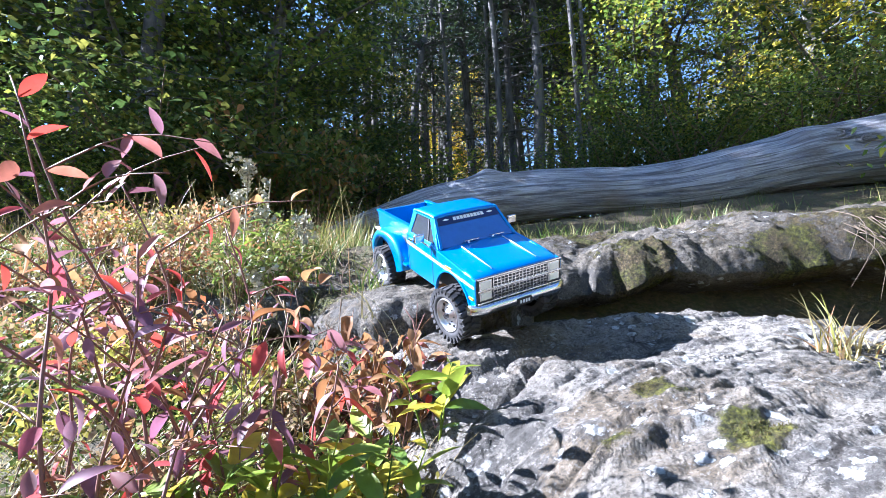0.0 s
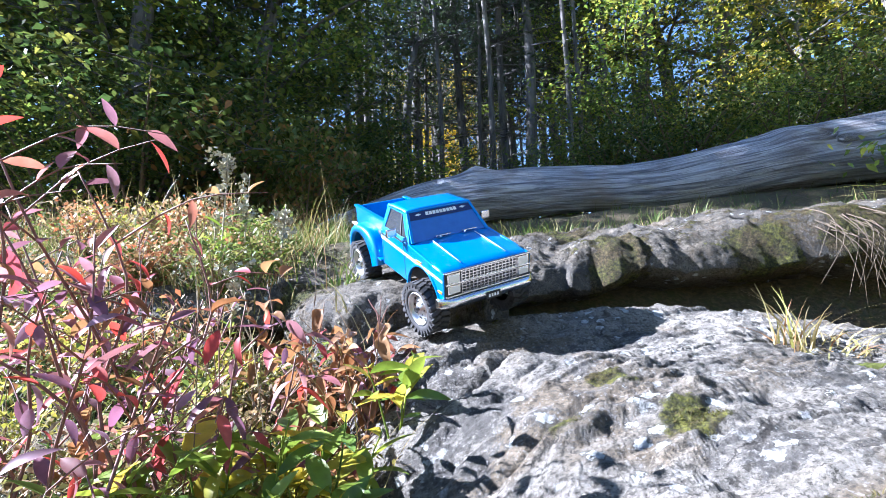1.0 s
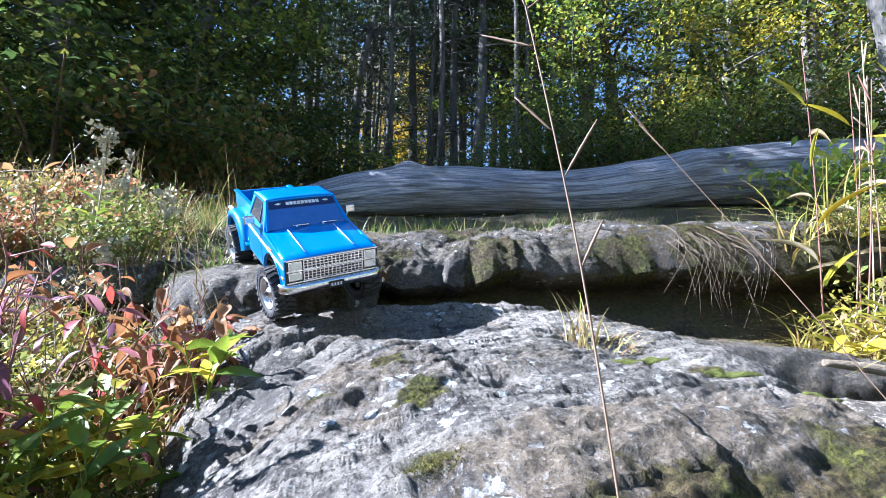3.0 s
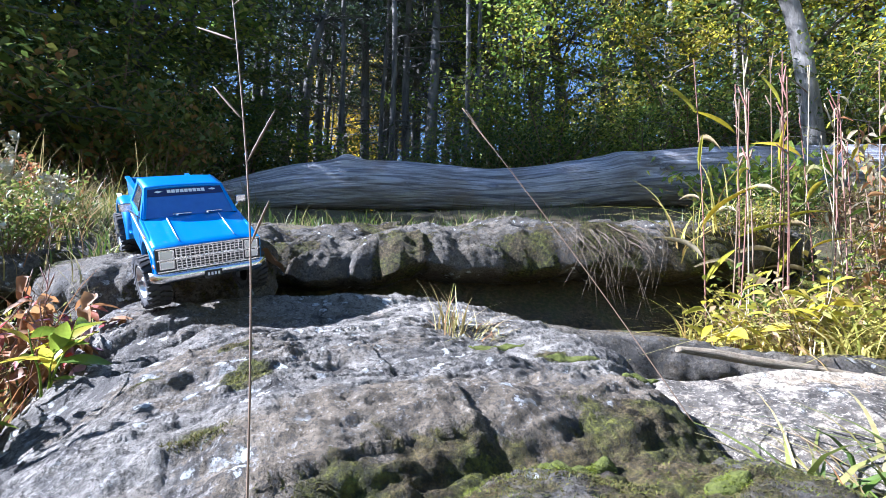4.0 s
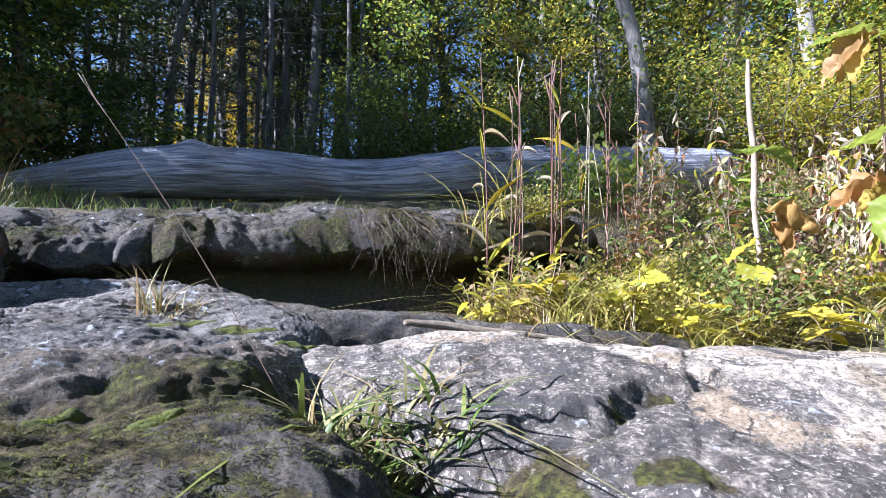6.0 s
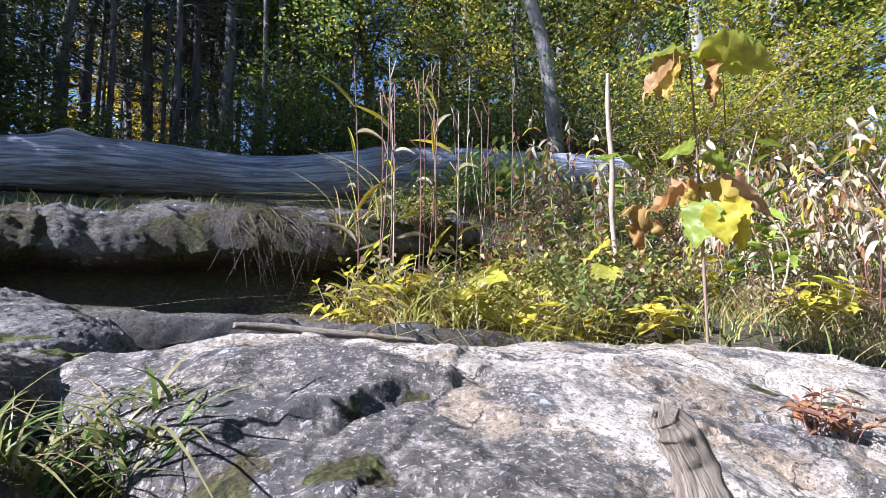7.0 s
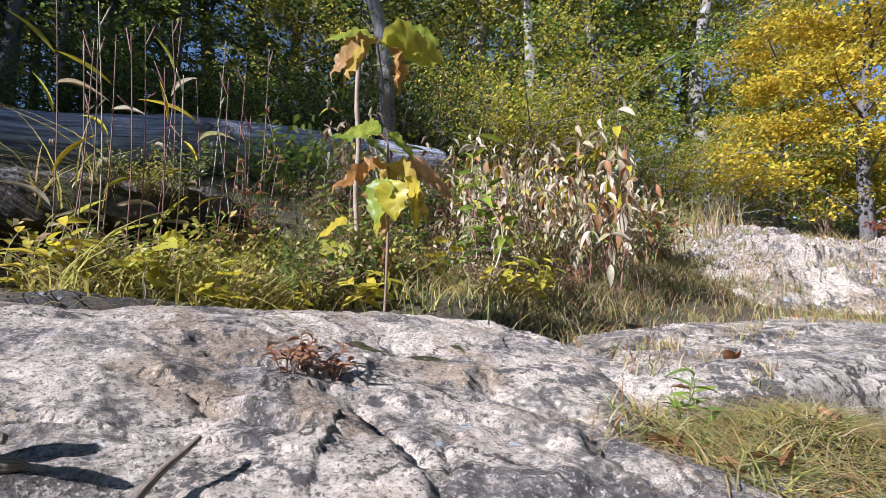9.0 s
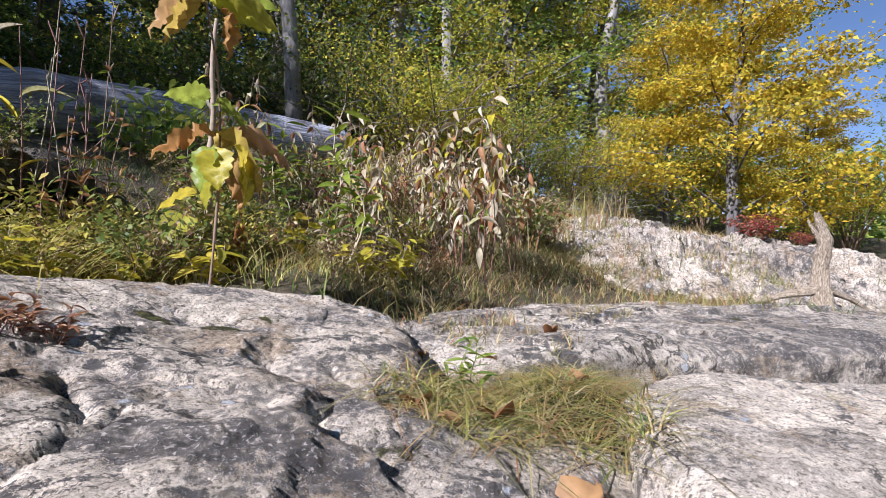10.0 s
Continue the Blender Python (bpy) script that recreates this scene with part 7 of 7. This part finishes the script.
for k, o in enumerate(TANGLE):
    o.matrix_basis = pose(2.7 + 0.5 * k, 1.5, surf(2.7 + 0.5 * k, 1.5))
# shrub with drooping leaves on the terrace
vib = shrub("viburnum_bush", "leafy green and rust viburnum bush in the grass", 0.60, 0.55, 1700, 0.050, M_VIB, 61, 0.9)
vib.matrix_basis = pose(-1.12, 4.25, surf(-1.12, 4.25)) @ Matrix.Scale(1.25, 4)
copy_thing(vib, pose(-1.75, 4.4, surf(-1.75, 4.4), 0, 0, 140) @ Matrix.Scale(1.35, 4))
vine = shrub("viburnum_bush", "green leafy creeper hanging beside the log", 0.45, 0.5, 420, 0.075, M_CROWN_GR, 62, 0.9)
vine.matrix_basis = pose(2.95, 2.55, surf(2.95, 2.55))
copy_thing(vine, pose(3.4, 2.5, surf(3.4, 2.5), 0, 0, 100) @ Matrix.Scale(1.0, 4))


def aster(x, y, h, seed):
    """Goldenrod gone to seed: a leafy stem with a plume of pale fluff."""
    r = np.random.default_rng(seed)
    z = surf(x, y)
    t = tagged(new("goldenrod", None), "goldenrod gone to white fluffy seed", "plant")
    part("stem", mesh_of("stem", *tube(open_curve([(x, y, z), (x + 0.01, y, z + h / 2), (x + 0.02, y, z + h)], 10), np.linspace(0.003, 0.0015, 10), 6)[:2]), M_STEM_P, t)
    n = 260
    spray = r.integers(0, 9, n)
    lq, la, lr = r.uniform(0.55, 0.98, 9), r.uniform(0, 6.28, 9), r.uniform(0.015, 0.06, 9)
    out = r.uniform(0, 1, n)
    q = lq[spray] + 0.10 * out - 0.06 * out ** 2 + r.normal(0, 0.02, n)
    rad = lr[spray] * out
    az = la[spray] + r.normal(0, 0.18, n)
    c = np.stack([x + 0.01 + rad * np.cos(az), y + rad * np.sin(az), z + h * q + 0.3 * rad], 1)
    part("seed_plume", quads_mesh("seed_plume", leaf_quads(c, 0.013, 1.2, 0.9, 0.0), M_FLUFF), None, t, "pale fluffy seed plume")
    for k in range(9):
        hang("sprig", t, Vector((x + 0.005, y, z + h * (0.12 + 0.05 * k))), k * 2.4, 30, R.uniform(0.05, 0.08))
    return t


for k in range(26):
    x, y = R.uniform(-0.62, -0.06), R.uniform(0.42, 1.05)
    if x > -0.2 and y > 0.75:
        continue
    z, h = surf(x, y), R.uniform(0.18, 0.40)
    seed_stalk("thin dry weed stalk with small spikes", (x, y, z), (x + R.uniform(-0.12, 0.05), y + R.uniform(-0.04, 0.06), z + h), [(R.uniform(0.5, 1.0), (R.uniform(-0.6, 0.6), R.uniform(-0.4, 0.4), 0.7), R.uniform(0.015, 0.04)) for _ in range(6)], R.choice([M_STEM_P, M_STEM_B, M_STEM_R]), 0.0009)
for x, y, h, sd in ((-0.54, 1.28, 0.38, 1), (-0.48, 1.20, 0.26, 2), (-0.40, 1.34, 0.24, 3), (-0.60, 1.36, 0.30, 4), (-0.50, 1.33, 0.33, 5)):
    aster(x, y, h, sd)

M_ROOT = plain("root_brown", (0.09, 0.066, 0.042), 0.8)
# dry roots that hang over the ledge
t = tagged(new("hanging_roots", None), "tangle of dry brown roots hanging over the ledge", "roots")
for k in range(40):
    x = R.uniform(1.10, 1.46)
    p0 = (x, 1.30 + R.uniform(-0.02, 0.05), 0.42 + R.uniform(-0.05, 0.02))
    dx = R.uniform(-0.12, 0.12)
    ln = R.uniform(0.10, 0.26)
    cv = open_curve([p0, (x + dx * 0.4, 1.235 + R.uniform(-0.03, 0.02), p0[2] - ln * 0.35), (x + dx, 1.23 + R.uniform(-0.04, 0.03), p0[2] - ln)], 8)
    part("root", mesh_of("root", *tube(cv, np.linspace(0.0013, 0.0005, 8) * R.uniform(0.6, 1.4), 5)[:2]), M_ROOT, t)


def gnarl(name, label, pts, radii, seed, mat=M_STICK, sides=20, cat="wood", amp=0.6):
    v, f, uv = tube(open_curve(pts, 30), np.interp(np.linspace(0, 1, 30), np.linspace(0, 1, len(radii)), radii), sides)
    for i in range(len(v)):
        c = fbm(v[i][0] * 30 + seed, v[i][1] * 30, v[i][2] * 14, 3)
        v[i] = v[i] + np.array([c, fbm(v[i][0] * 30, v[i][1] * 30 + seed, 5, 3), 0.3 * c]) * amp * radii[0] * 0.6
    return tagged(new(name, mesh_of(name, v, f, [mat], True, uv)), label, cat)


gnarl("fallen_root", "long grey fallen root lying below the ledge", [(x, y, max(z, surf(x, y) + 0.004)) for x, y, z in ((1.06, 0.73, 0.080), (1.14, 0.72, 0.072), (1.22, 0.70, 0.060), (1.34, 0.67, 0.046), (1.46, 0.64, 0.030))], (0.006, 0.010, 0.010, 0.009, 0.005), 4.0, cat="wood", amp=0.5)

# broken root stump and sticks on the slab
zb = surf(1.21, -0.19)
st = tagged(new("root_stump", None), "weathered broken root stump standing on the rock", "stump")


def splintered(pts, radii, seed, sides=26, n=44):
    """A twisted, furrowed piece of dead wood with a torn end."""
    cv = open_curve(pts, n)
    rad = np.interp(np.linspace(0, 1, n), np.linspace(0, 1, len(radii)), radii)
    v, f, uv = tube(cv, rad, sides)
    v = v.reshape(n, sides, 3)
    for i in range(n):
        for j in range(sides):
            d = v[i, j] - cv[i]
            a = 2 * math.pi * j / sides + 0.9 * i / n
            k = 0.10 * math.sin(2 * a + seed) + 0.07 * math.sin(5 * a + 2 * seed) + 0.26 * fbm(d[0] * 60 + seed, d[1] * 60, i * 0.22, 4) + 0.12 * math.sin(i * 0.9 + seed) * max(0, fbm(i * 0.2, seed, 2, 2))
            k -= 0.10 * max(0.0, math.sin(11 * a + i * 0.05)) ** 6
            v[i, j] = cv[i] + d * (1 + k)
    for j in range(sides):
        v[-1, j, 2] += radii[-1] * 1.3 * fbm(j * 0.5, seed, 3, 3)
        v[-2, j, 2] += radii[-1] * 0.5 * fbm(j * 0.5, seed, 3, 3)
    return mesh_of("wood", v.reshape(-1, 3), f, [M_STICK], True, uv)


for nm, pts, rad in (("stub", [(1.212, -0.192, zb - 0.03), (1.210, -0.186, zb + 0.025), (1.205, -0.181, zb + 0.060), (1.192, -0.175, zb + 0.092), (1.184, -0.172, zb + 0.104)], (0.034, 0.018, 0.0145, 0.0125, 0.008)),
                     ("branch", [(1.208, -0.188, zb + 0.042), (1.235, -0.212, zb + 0.046), (1.262, -0.238, zb + 0.040), (1.285, -0.258, zb + 0.030)], (0.0065, 0.006, 0.005, 0.003)),
                     ("root", [(1.21, -0.19, zb + 0.010), (1.25, -0.215, zb + 0.014), (1.30, -0.23, surf(1.30, -0.23) + 0.004)], (0.013, 0.009, 0.003)),
                     ("root", [(1.205, -0.19, zb + 0.010), (1.17, -0.23, zb + 0.004), (1.15, -0.27, surf(1.15, -0.27))], (0.013, 0.008, 0.003)),
                     ("root", [(1.215, -0.195, zb + 0.012), (1.23, -0.25, zb + 0.010), (1.27, -0.29, surf(1.27, -0.29) + 0.004)], (0.012, 0.008, 0.003))):
    part(nm, splintered(pts, rad, len(st.children) + 1.7), None, st)
for a, b, r in (((1.30, -0.36), (1.40, -0.27), 0.0042), ((1.18, -0.30), (1.33, -0.33), 0.004), ((1.22, -0.40), (1.29, -0.30), 0.003)):
    za, zc = surf(*a), surf(*b)
    gnarl("stick", "dry grey fallen stick on the rock", [(a[0], a[1], za + 0.004), ((a[0] + b[0]) / 2, (a[1] + b[1]) / 2 + 0.006, (za + zc) / 2 + 0.018), (b[0], b[1], zc + 0.026)], (r, r * 0.9, r * 0.5), 9, cat="stick")
for x, y in ((1.60, -0.09), (1.63, -0.12), (1.57, -0.11)):
    plant("dry_sprig", "tiny rust-brown dry sprig in a crack", (x, y, surf(x, y)), [(0.02, 0.0, 0.05), (-0.025, 0.01, 0.035), (0.01, -0.03, 0.03), (0.03, 0.02, 0.03)], ["rust", "dry"], 9, (0.011, 0.021), M_STEM_R, 0.001, 0.2, (-20, 50), "plant", int(x * 1000))
for i, (x, y) in enumerate(((2.14, -0.44), (2.20, -0.42))):
    plant("green_seedling", "fresh green lance-leaved seedling", (x, y, surf(x, y)), [(0.02, 0.0, 0.13), (-0.03, 0.02, 0.08)], ["sprig"], 10, (0.025, 0.05), M_LEAF_GRN, 0.0016, 0.3, (0, 50), "plant", 240 + i)
for x, y, az, s in ((1.96, -0.46, 0.6, 0.085), (1.915, -0.735, 2.9, 0.085), (2.36, -0.20, 1.4, 0.08), (0.17, 1.10, 0.3, 0.09), (0.02, 1.02, 2.0, 0.07), (1.98, -0.58, 0.4, 0.09), (2.26, -0.63, 2.2, 0.08), (2.42, -0.36, 1.0, 0.07), (1.93, -0.52, 5, 0.05), (0.12, 1.16, 4, 0.06), (2.7, -0.4, 0.5, 0.07), (1.75, 0.42, 2, 0.06)):
    lf = new("fallen_leaf", LEAVES["brown"][0])
    lf.matrix_basis = pose(x, y, surf(x, y) + 0.016 * s / 0.08, R.uniform(-10, 10), 14, math.degrees(az)) @ Matrix.Scale(s, 4)
    tagged(lf, "curled orange-brown fallen leaf on the rock", "leaf", "fallen leaves")


# cushions of moss
M_MOSS = leafy("moss_green", [(0.04, 0.05, 0.010), (0.09, 0.09, 0.016), (0.14, 0.135, 0.022), (0.09, 0.065, 0.025)], 0.3, 0.8)
M_LIME = leafy("moss_lime", [(0.14, 0.17, 0.015), (0.22, 0.25, 0.02), (0.10, 0.13, 0.015)], 0.3, 0.8)
PADS = []
for nm, lo, hi in (("moss_pad", (0.018, 0.022, 0.004), (0.12, 0.12, 0.02)), ("moss_pad_lime", (0.015, 0.022, 0.003), (0.17, 0.19, 0.02))):
    m, nt, b = material(nm)
    n = noise_out(nt, coords(nt), 260, 5, 0.75)
    nt.links.new(mixc(nt, n, lo, hi), b.inputs["Base Color"])
    b.inputs["Roughness"].default_value = 0.95
    bump(nt, n, b, 1.0, 0.006)
    PADS.append(m)


def moss(label, x, y, rx, ry, h, n, lime=False):
    """A low lumpy pad draped on the rock, furred with short leaflets."""
    na, nr = 40, 9
    v = []
    zc = surf(x, y)
    for i in range(nr + 1):
        q = i / nr
        for j in range(na):
            a = 2 * math.pi * j / na
            k = q * (1 + 0.35 * fbm(x * 9 + math.cos(a) * 1.5, y * 9 + math.sin(a) * 1.5, 2, 3))
            px, py = x + rx * k * math.cos(a), y + ry * k * math.sin(a)
            up = h * (1 - q ** 3) * (0.55 + 0.7 * fbm(px * 60, py * 60, 3, 3)) if i < nr else -0.004
            z = surf(px, py)
            if z < zc - 0.35 * max(rx, ry) - 0.015:
                px, py = x + (px - x) * 0.3, y + (py - y) * 0.3
                z = surf(px, py)
                up = -0.01
            v.append((px, py, z + up + 0.001))
    f = [(i * na + j, i * na + (j + 1) % na, (i + 1) * na + (j + 1) % na, (i + 1) * na + j) for i in range(nr) for j in range(na)]
    t = tagged(new("moss_cushion", None), label, "moss")
    if lime:
        part("pad", mesh_of("pad", v, f, [PADS[1]]), None, t)
    pts = []
    for k in range(n):
        a, d = R.uniform(0, 6.28), math.sqrt(R.uniform(0, 1)) * R.uniform(0.75, 1.1)
        px, py = x + rx * d * math.cos(a), y + ry * d * math.sin(a)
        z = surf(px, py)
        if z > zc - 0.06:
            pts.append((px, py, z + (h * 0.5 * max(0, 1 - d ** 3) if lime else 0)))
    fur = blades("fur", "", M_LIME if lime else M_MOSS, pts, h * 0.3, h * 0.6, 0.0011, 0.9, "", 0.001, 2)
    fur.parent = t
    return t


MOSS_A = (
    (0.285, 0.455, 0.03, 0.018, 0.009, 500), (0.275, 0.28, 0.028, 0.016, 0.010, 500), (0.245, 0.585, 0.02, 0.012, 0.006, 260), (0.165, 0.50, 0.05, 0.02, 0.005, 350), (0.55, 0.18, 0.07, 0.02, 0.008, 900), (0.42, 0.14, 0.06, 0.03, 0.008, 700), (0.36, 0.20, 0.05, 0.02, 0.008, 500), (0.84, 0.78, 0.10, 0.03, 0.008, 600), (-0.12, 1.14, 0.09, 0.05, 0.012, 900),
    (1.05, 1.34, 0.10, 0.04, 0.012, 900), (1.25, 1.34, 0.08, 0.04, 0.012, 700))
MOSS_B = (
    (1.62, 1.36, 0.14, 0.05, 0.012, 900), (2.0, 1.42, 0.12, 0.05, 0.012, 700), (0.55, 1.40, 0.16, 0.03, 0.012, 900), (0.2, 1.36, 0.14, 0.03, 0.012, 700), (1.18, 0.16, 0.022, 0.014, 0.005, 260), (1.25, 0.04, 0.04, 0.015, 0.004, 300), (1.10, 0.14, 0.03, 0.010, 0.004, 200), (1.02, 0.10, 0.04, 0.016, 0.005, 300), (1.95, 0.10, 0.16, 0.025, 0.005, 700),
    (1.85, 0.12, 0.10, 0.02, 0.005, 400))
for x, y, rx, ry, h, n in MOSS_A + MOSS_B:
    moss("cushion of dark olive-green moss on the rock", x, y, rx, ry, h, n)
for x, y, rx, ry, h, n in ((0.50, 0.215, 0.028, 0.008, 0.008, 900), (0.58, 0.225, 0.022, 0.008, 0.008, 700), (0.45, 0.19, 0.012, 0.009, 0.007, 400), (0.66, 0.17, 0.02, 0.009, 0.006, 600), (0.54, 0.20, 0.014, 0.008, 0.007, 400), (0.42, 0.17, 0.010, 0.008, 0.006, 300), (0.64, 0.63, 0.05, 0.008, 0.004, 600), (0.74, 0.56, 0.05, 0.008, 0.004, 600), (0.80, 0.48, 0.03, 0.008, 0.004, 400)):
    moss("cushion of bright lime-green moss on the rock", x, y, rx, ry, h, n, True)

on_apron = lambda x, y: rock_apron_top(x, y) and fbm(x * 16, y * 16, 6.1, 3) > -0.05
_apron = BVHTree.FromPolygons([v.co for v in rock_apron.data.vertices], [q.vertices for q in rock_apron.data.polygons])


def rock_apron_top(x, y):
    hit = _apron.ray_cast(Vector((x, y, 20)), Vector((0, 0, -1)))
    return hit[0] is not None and hit[0].z > surf(x, y) - 0.002 and abs(hit[1].z) > 0.3


blades("moss", "coarse olive moss over the low rock shelf", M_MOSS, scatter(15000, 0.3, 0.84, -0.08, 0.28, on_apron), 0.002, 0.005, 0.0010, 1.3, "moss", 0.001, 2)
blades("moss", "patches of lime moss over the low rock shelf", M_LIME, scatter(2600, 0.3, 0.84, -0.08, 0.28, lambda x, y: rock_apron_top(x, y) and fbm(x * 22, y * 22, 1.1, 3) > 0.22), 0.002, 0.005, 0.0010, 1.2, "moss", 0.001, 2)
for i, (x, y) in enumerate(((0.885, 0.165), (0.905, 0.14), (0.87, 0.13))):
    plant("cleft_herb", "low dark green broad-leaved herb in the cleft", (x, y, surf(x, y) - 0.012), [(0.022, 0.0, 0.026), (-0.02, 0.012, 0.02), (0.0, -0.022, 0.024)], ["herb"], 4, (0.016, 0.028), M_LEAF_GRN, 0.0008, 0.4, (-20, 30), "plant", 260 + i)

# straw and low growth over the bare soil
blades("dry_grass", "thin straw over the bare soil before the outcrop", M_GRASS_DRY, scatter(2600, 2.6, 5.6, -0.1, 0.9, lambda x, y: surf(x, y) - ground_z(x, y) < 0.05), 0.04, 0.15, 0.0034, 1.3)
blades("grass", "low green grass over the bare soil", M_GRASS, scatter(2200, 2.4, 6.2, 0.05, 2.4, lambda x, y: surf(x, y) - ground_z(x, y) < 0.05), 0.04, 0.13, 0.0042, 1.0)
blades("meadow_grass", "short grass on the terrace by the log", M_GRASS, scatter(2400, -2.4, -0.3, 1.7, 3.6, lambda x, y: surf(x, y) - ground_z(x, y) < 0.05), 0.04, 0.12, 0.004, 0.9)

# dead snag and red shrub by the outcrop, grass in its hollows
zs = surf(4.94, -1.23)
snag = tagged(new("dead_snag", None), "pale barkless dead snag standing by the outcrop", "snag")
for nm, pts, rad in (("trunk", [(4.94, -1.23, zs - 0.05), (4.95, -1.22, zs + 0.20), (4.93, -1.24, zs + 0.38), (4.90, -1.20, zs + 0.54)], (0.055, 0.036, 0.034, 0.014)), ("root", [(4.94, -1.23, zs + 0.10), (5.05, -1.36, zs + 0.05), (5.12, -1.46, zs - 0.02)], (0.025, 0.018, 0.008)), ("root", [(4.94, -1.22, zs + 0.10), (4.90, -1.06, zs + 0.06), (4.88, -0.86, zs)], (0.035, 0.02, 0.01)), ("limb", [(4.93, -1.23, zs + 0.36), (4.91, -1.19, zs + 0.44), (4.90, -1.16, zs + 0.50)], (0.022, 0.014, 0.006))):
    part(nm, splintered(pts, rad, len(snag.children) + 0.9), None, snag)
red = shrub("red_bush", "low autumn-red bush on the outcrop", 0.42, 0.40, 900, 0.05, leafy("bush_red", [(0.34, 0.05, 0.04), (0.42, 0.12, 0.06), (0.22, 0.05, 0.05), (0.30, 0.16, 0.08)], 0.4), 91, 0.4)
red.matrix_basis = pose(6.85, -0.92, surf(6.85, -0.92)) @ Matrix.Scale(0.62, 4)
copy_thing(red, pose(7.05, -1.3, surf(7.05, -1.3), 0, 0, 70) @ Matrix.Scale(0.5, 4))
blades("dry_grass", "dry grass in the hollows of the outcrop", M_GRASS_DRY, scatter(2200, 4.8, 7.6, -2.0, 0.8, lambda x, y: fbm(x * 1.4, y * 1.4, 8.8, 3) > 0.12), 0.05, 0.17, 0.006, 0.9)
blades("grass", "green grass in the hollows of the outcrop", M_GRASS, scatter(1500, 4.6, 7.6, -2.0, 0.8, lambda x, y: fbm(x * 1.7, y * 1.7, 2.8, 3) > 0.16), 0.04, 0.14, 0.006, 0.9)

# weeds and grass over the terrace beside the truck
for k in range(46):
    x, y = R.uniform(-1.5, -0.38), R.uniform(1.0, 2.1)
    copy_thing(TANGLE[R.choice((0, 1, 2, 2, 3))], pose(x, y, surf(x, y) - 0.01, 0, 0, R.uniform(0, 360)) @ Matrix.Scale(R.uniform(0.4, 0.75), 4))
blades("dry_grass", "dry and green grass among the terrace weeds", M_GRASS_DRY, scatter(1500, -1.9, -0.36, 1.0, 2.2), 0.06, 0.26, 0.0032, 0.7)
blades("grass", "lush green grass among the terrace weeds", M_GRASS, scatter(2200, -1.9, -0.34, 1.0, 2.2), 0.05, 0.20, 0.0042, 0.8)

blades("grass", "fresh green grass in front of the red shrublets", M_GRASS, scatter(900, -0.6, -0.05, 0.24, 0.62, left_zone), 0.05, 0.15, 0.0036, 1.0)
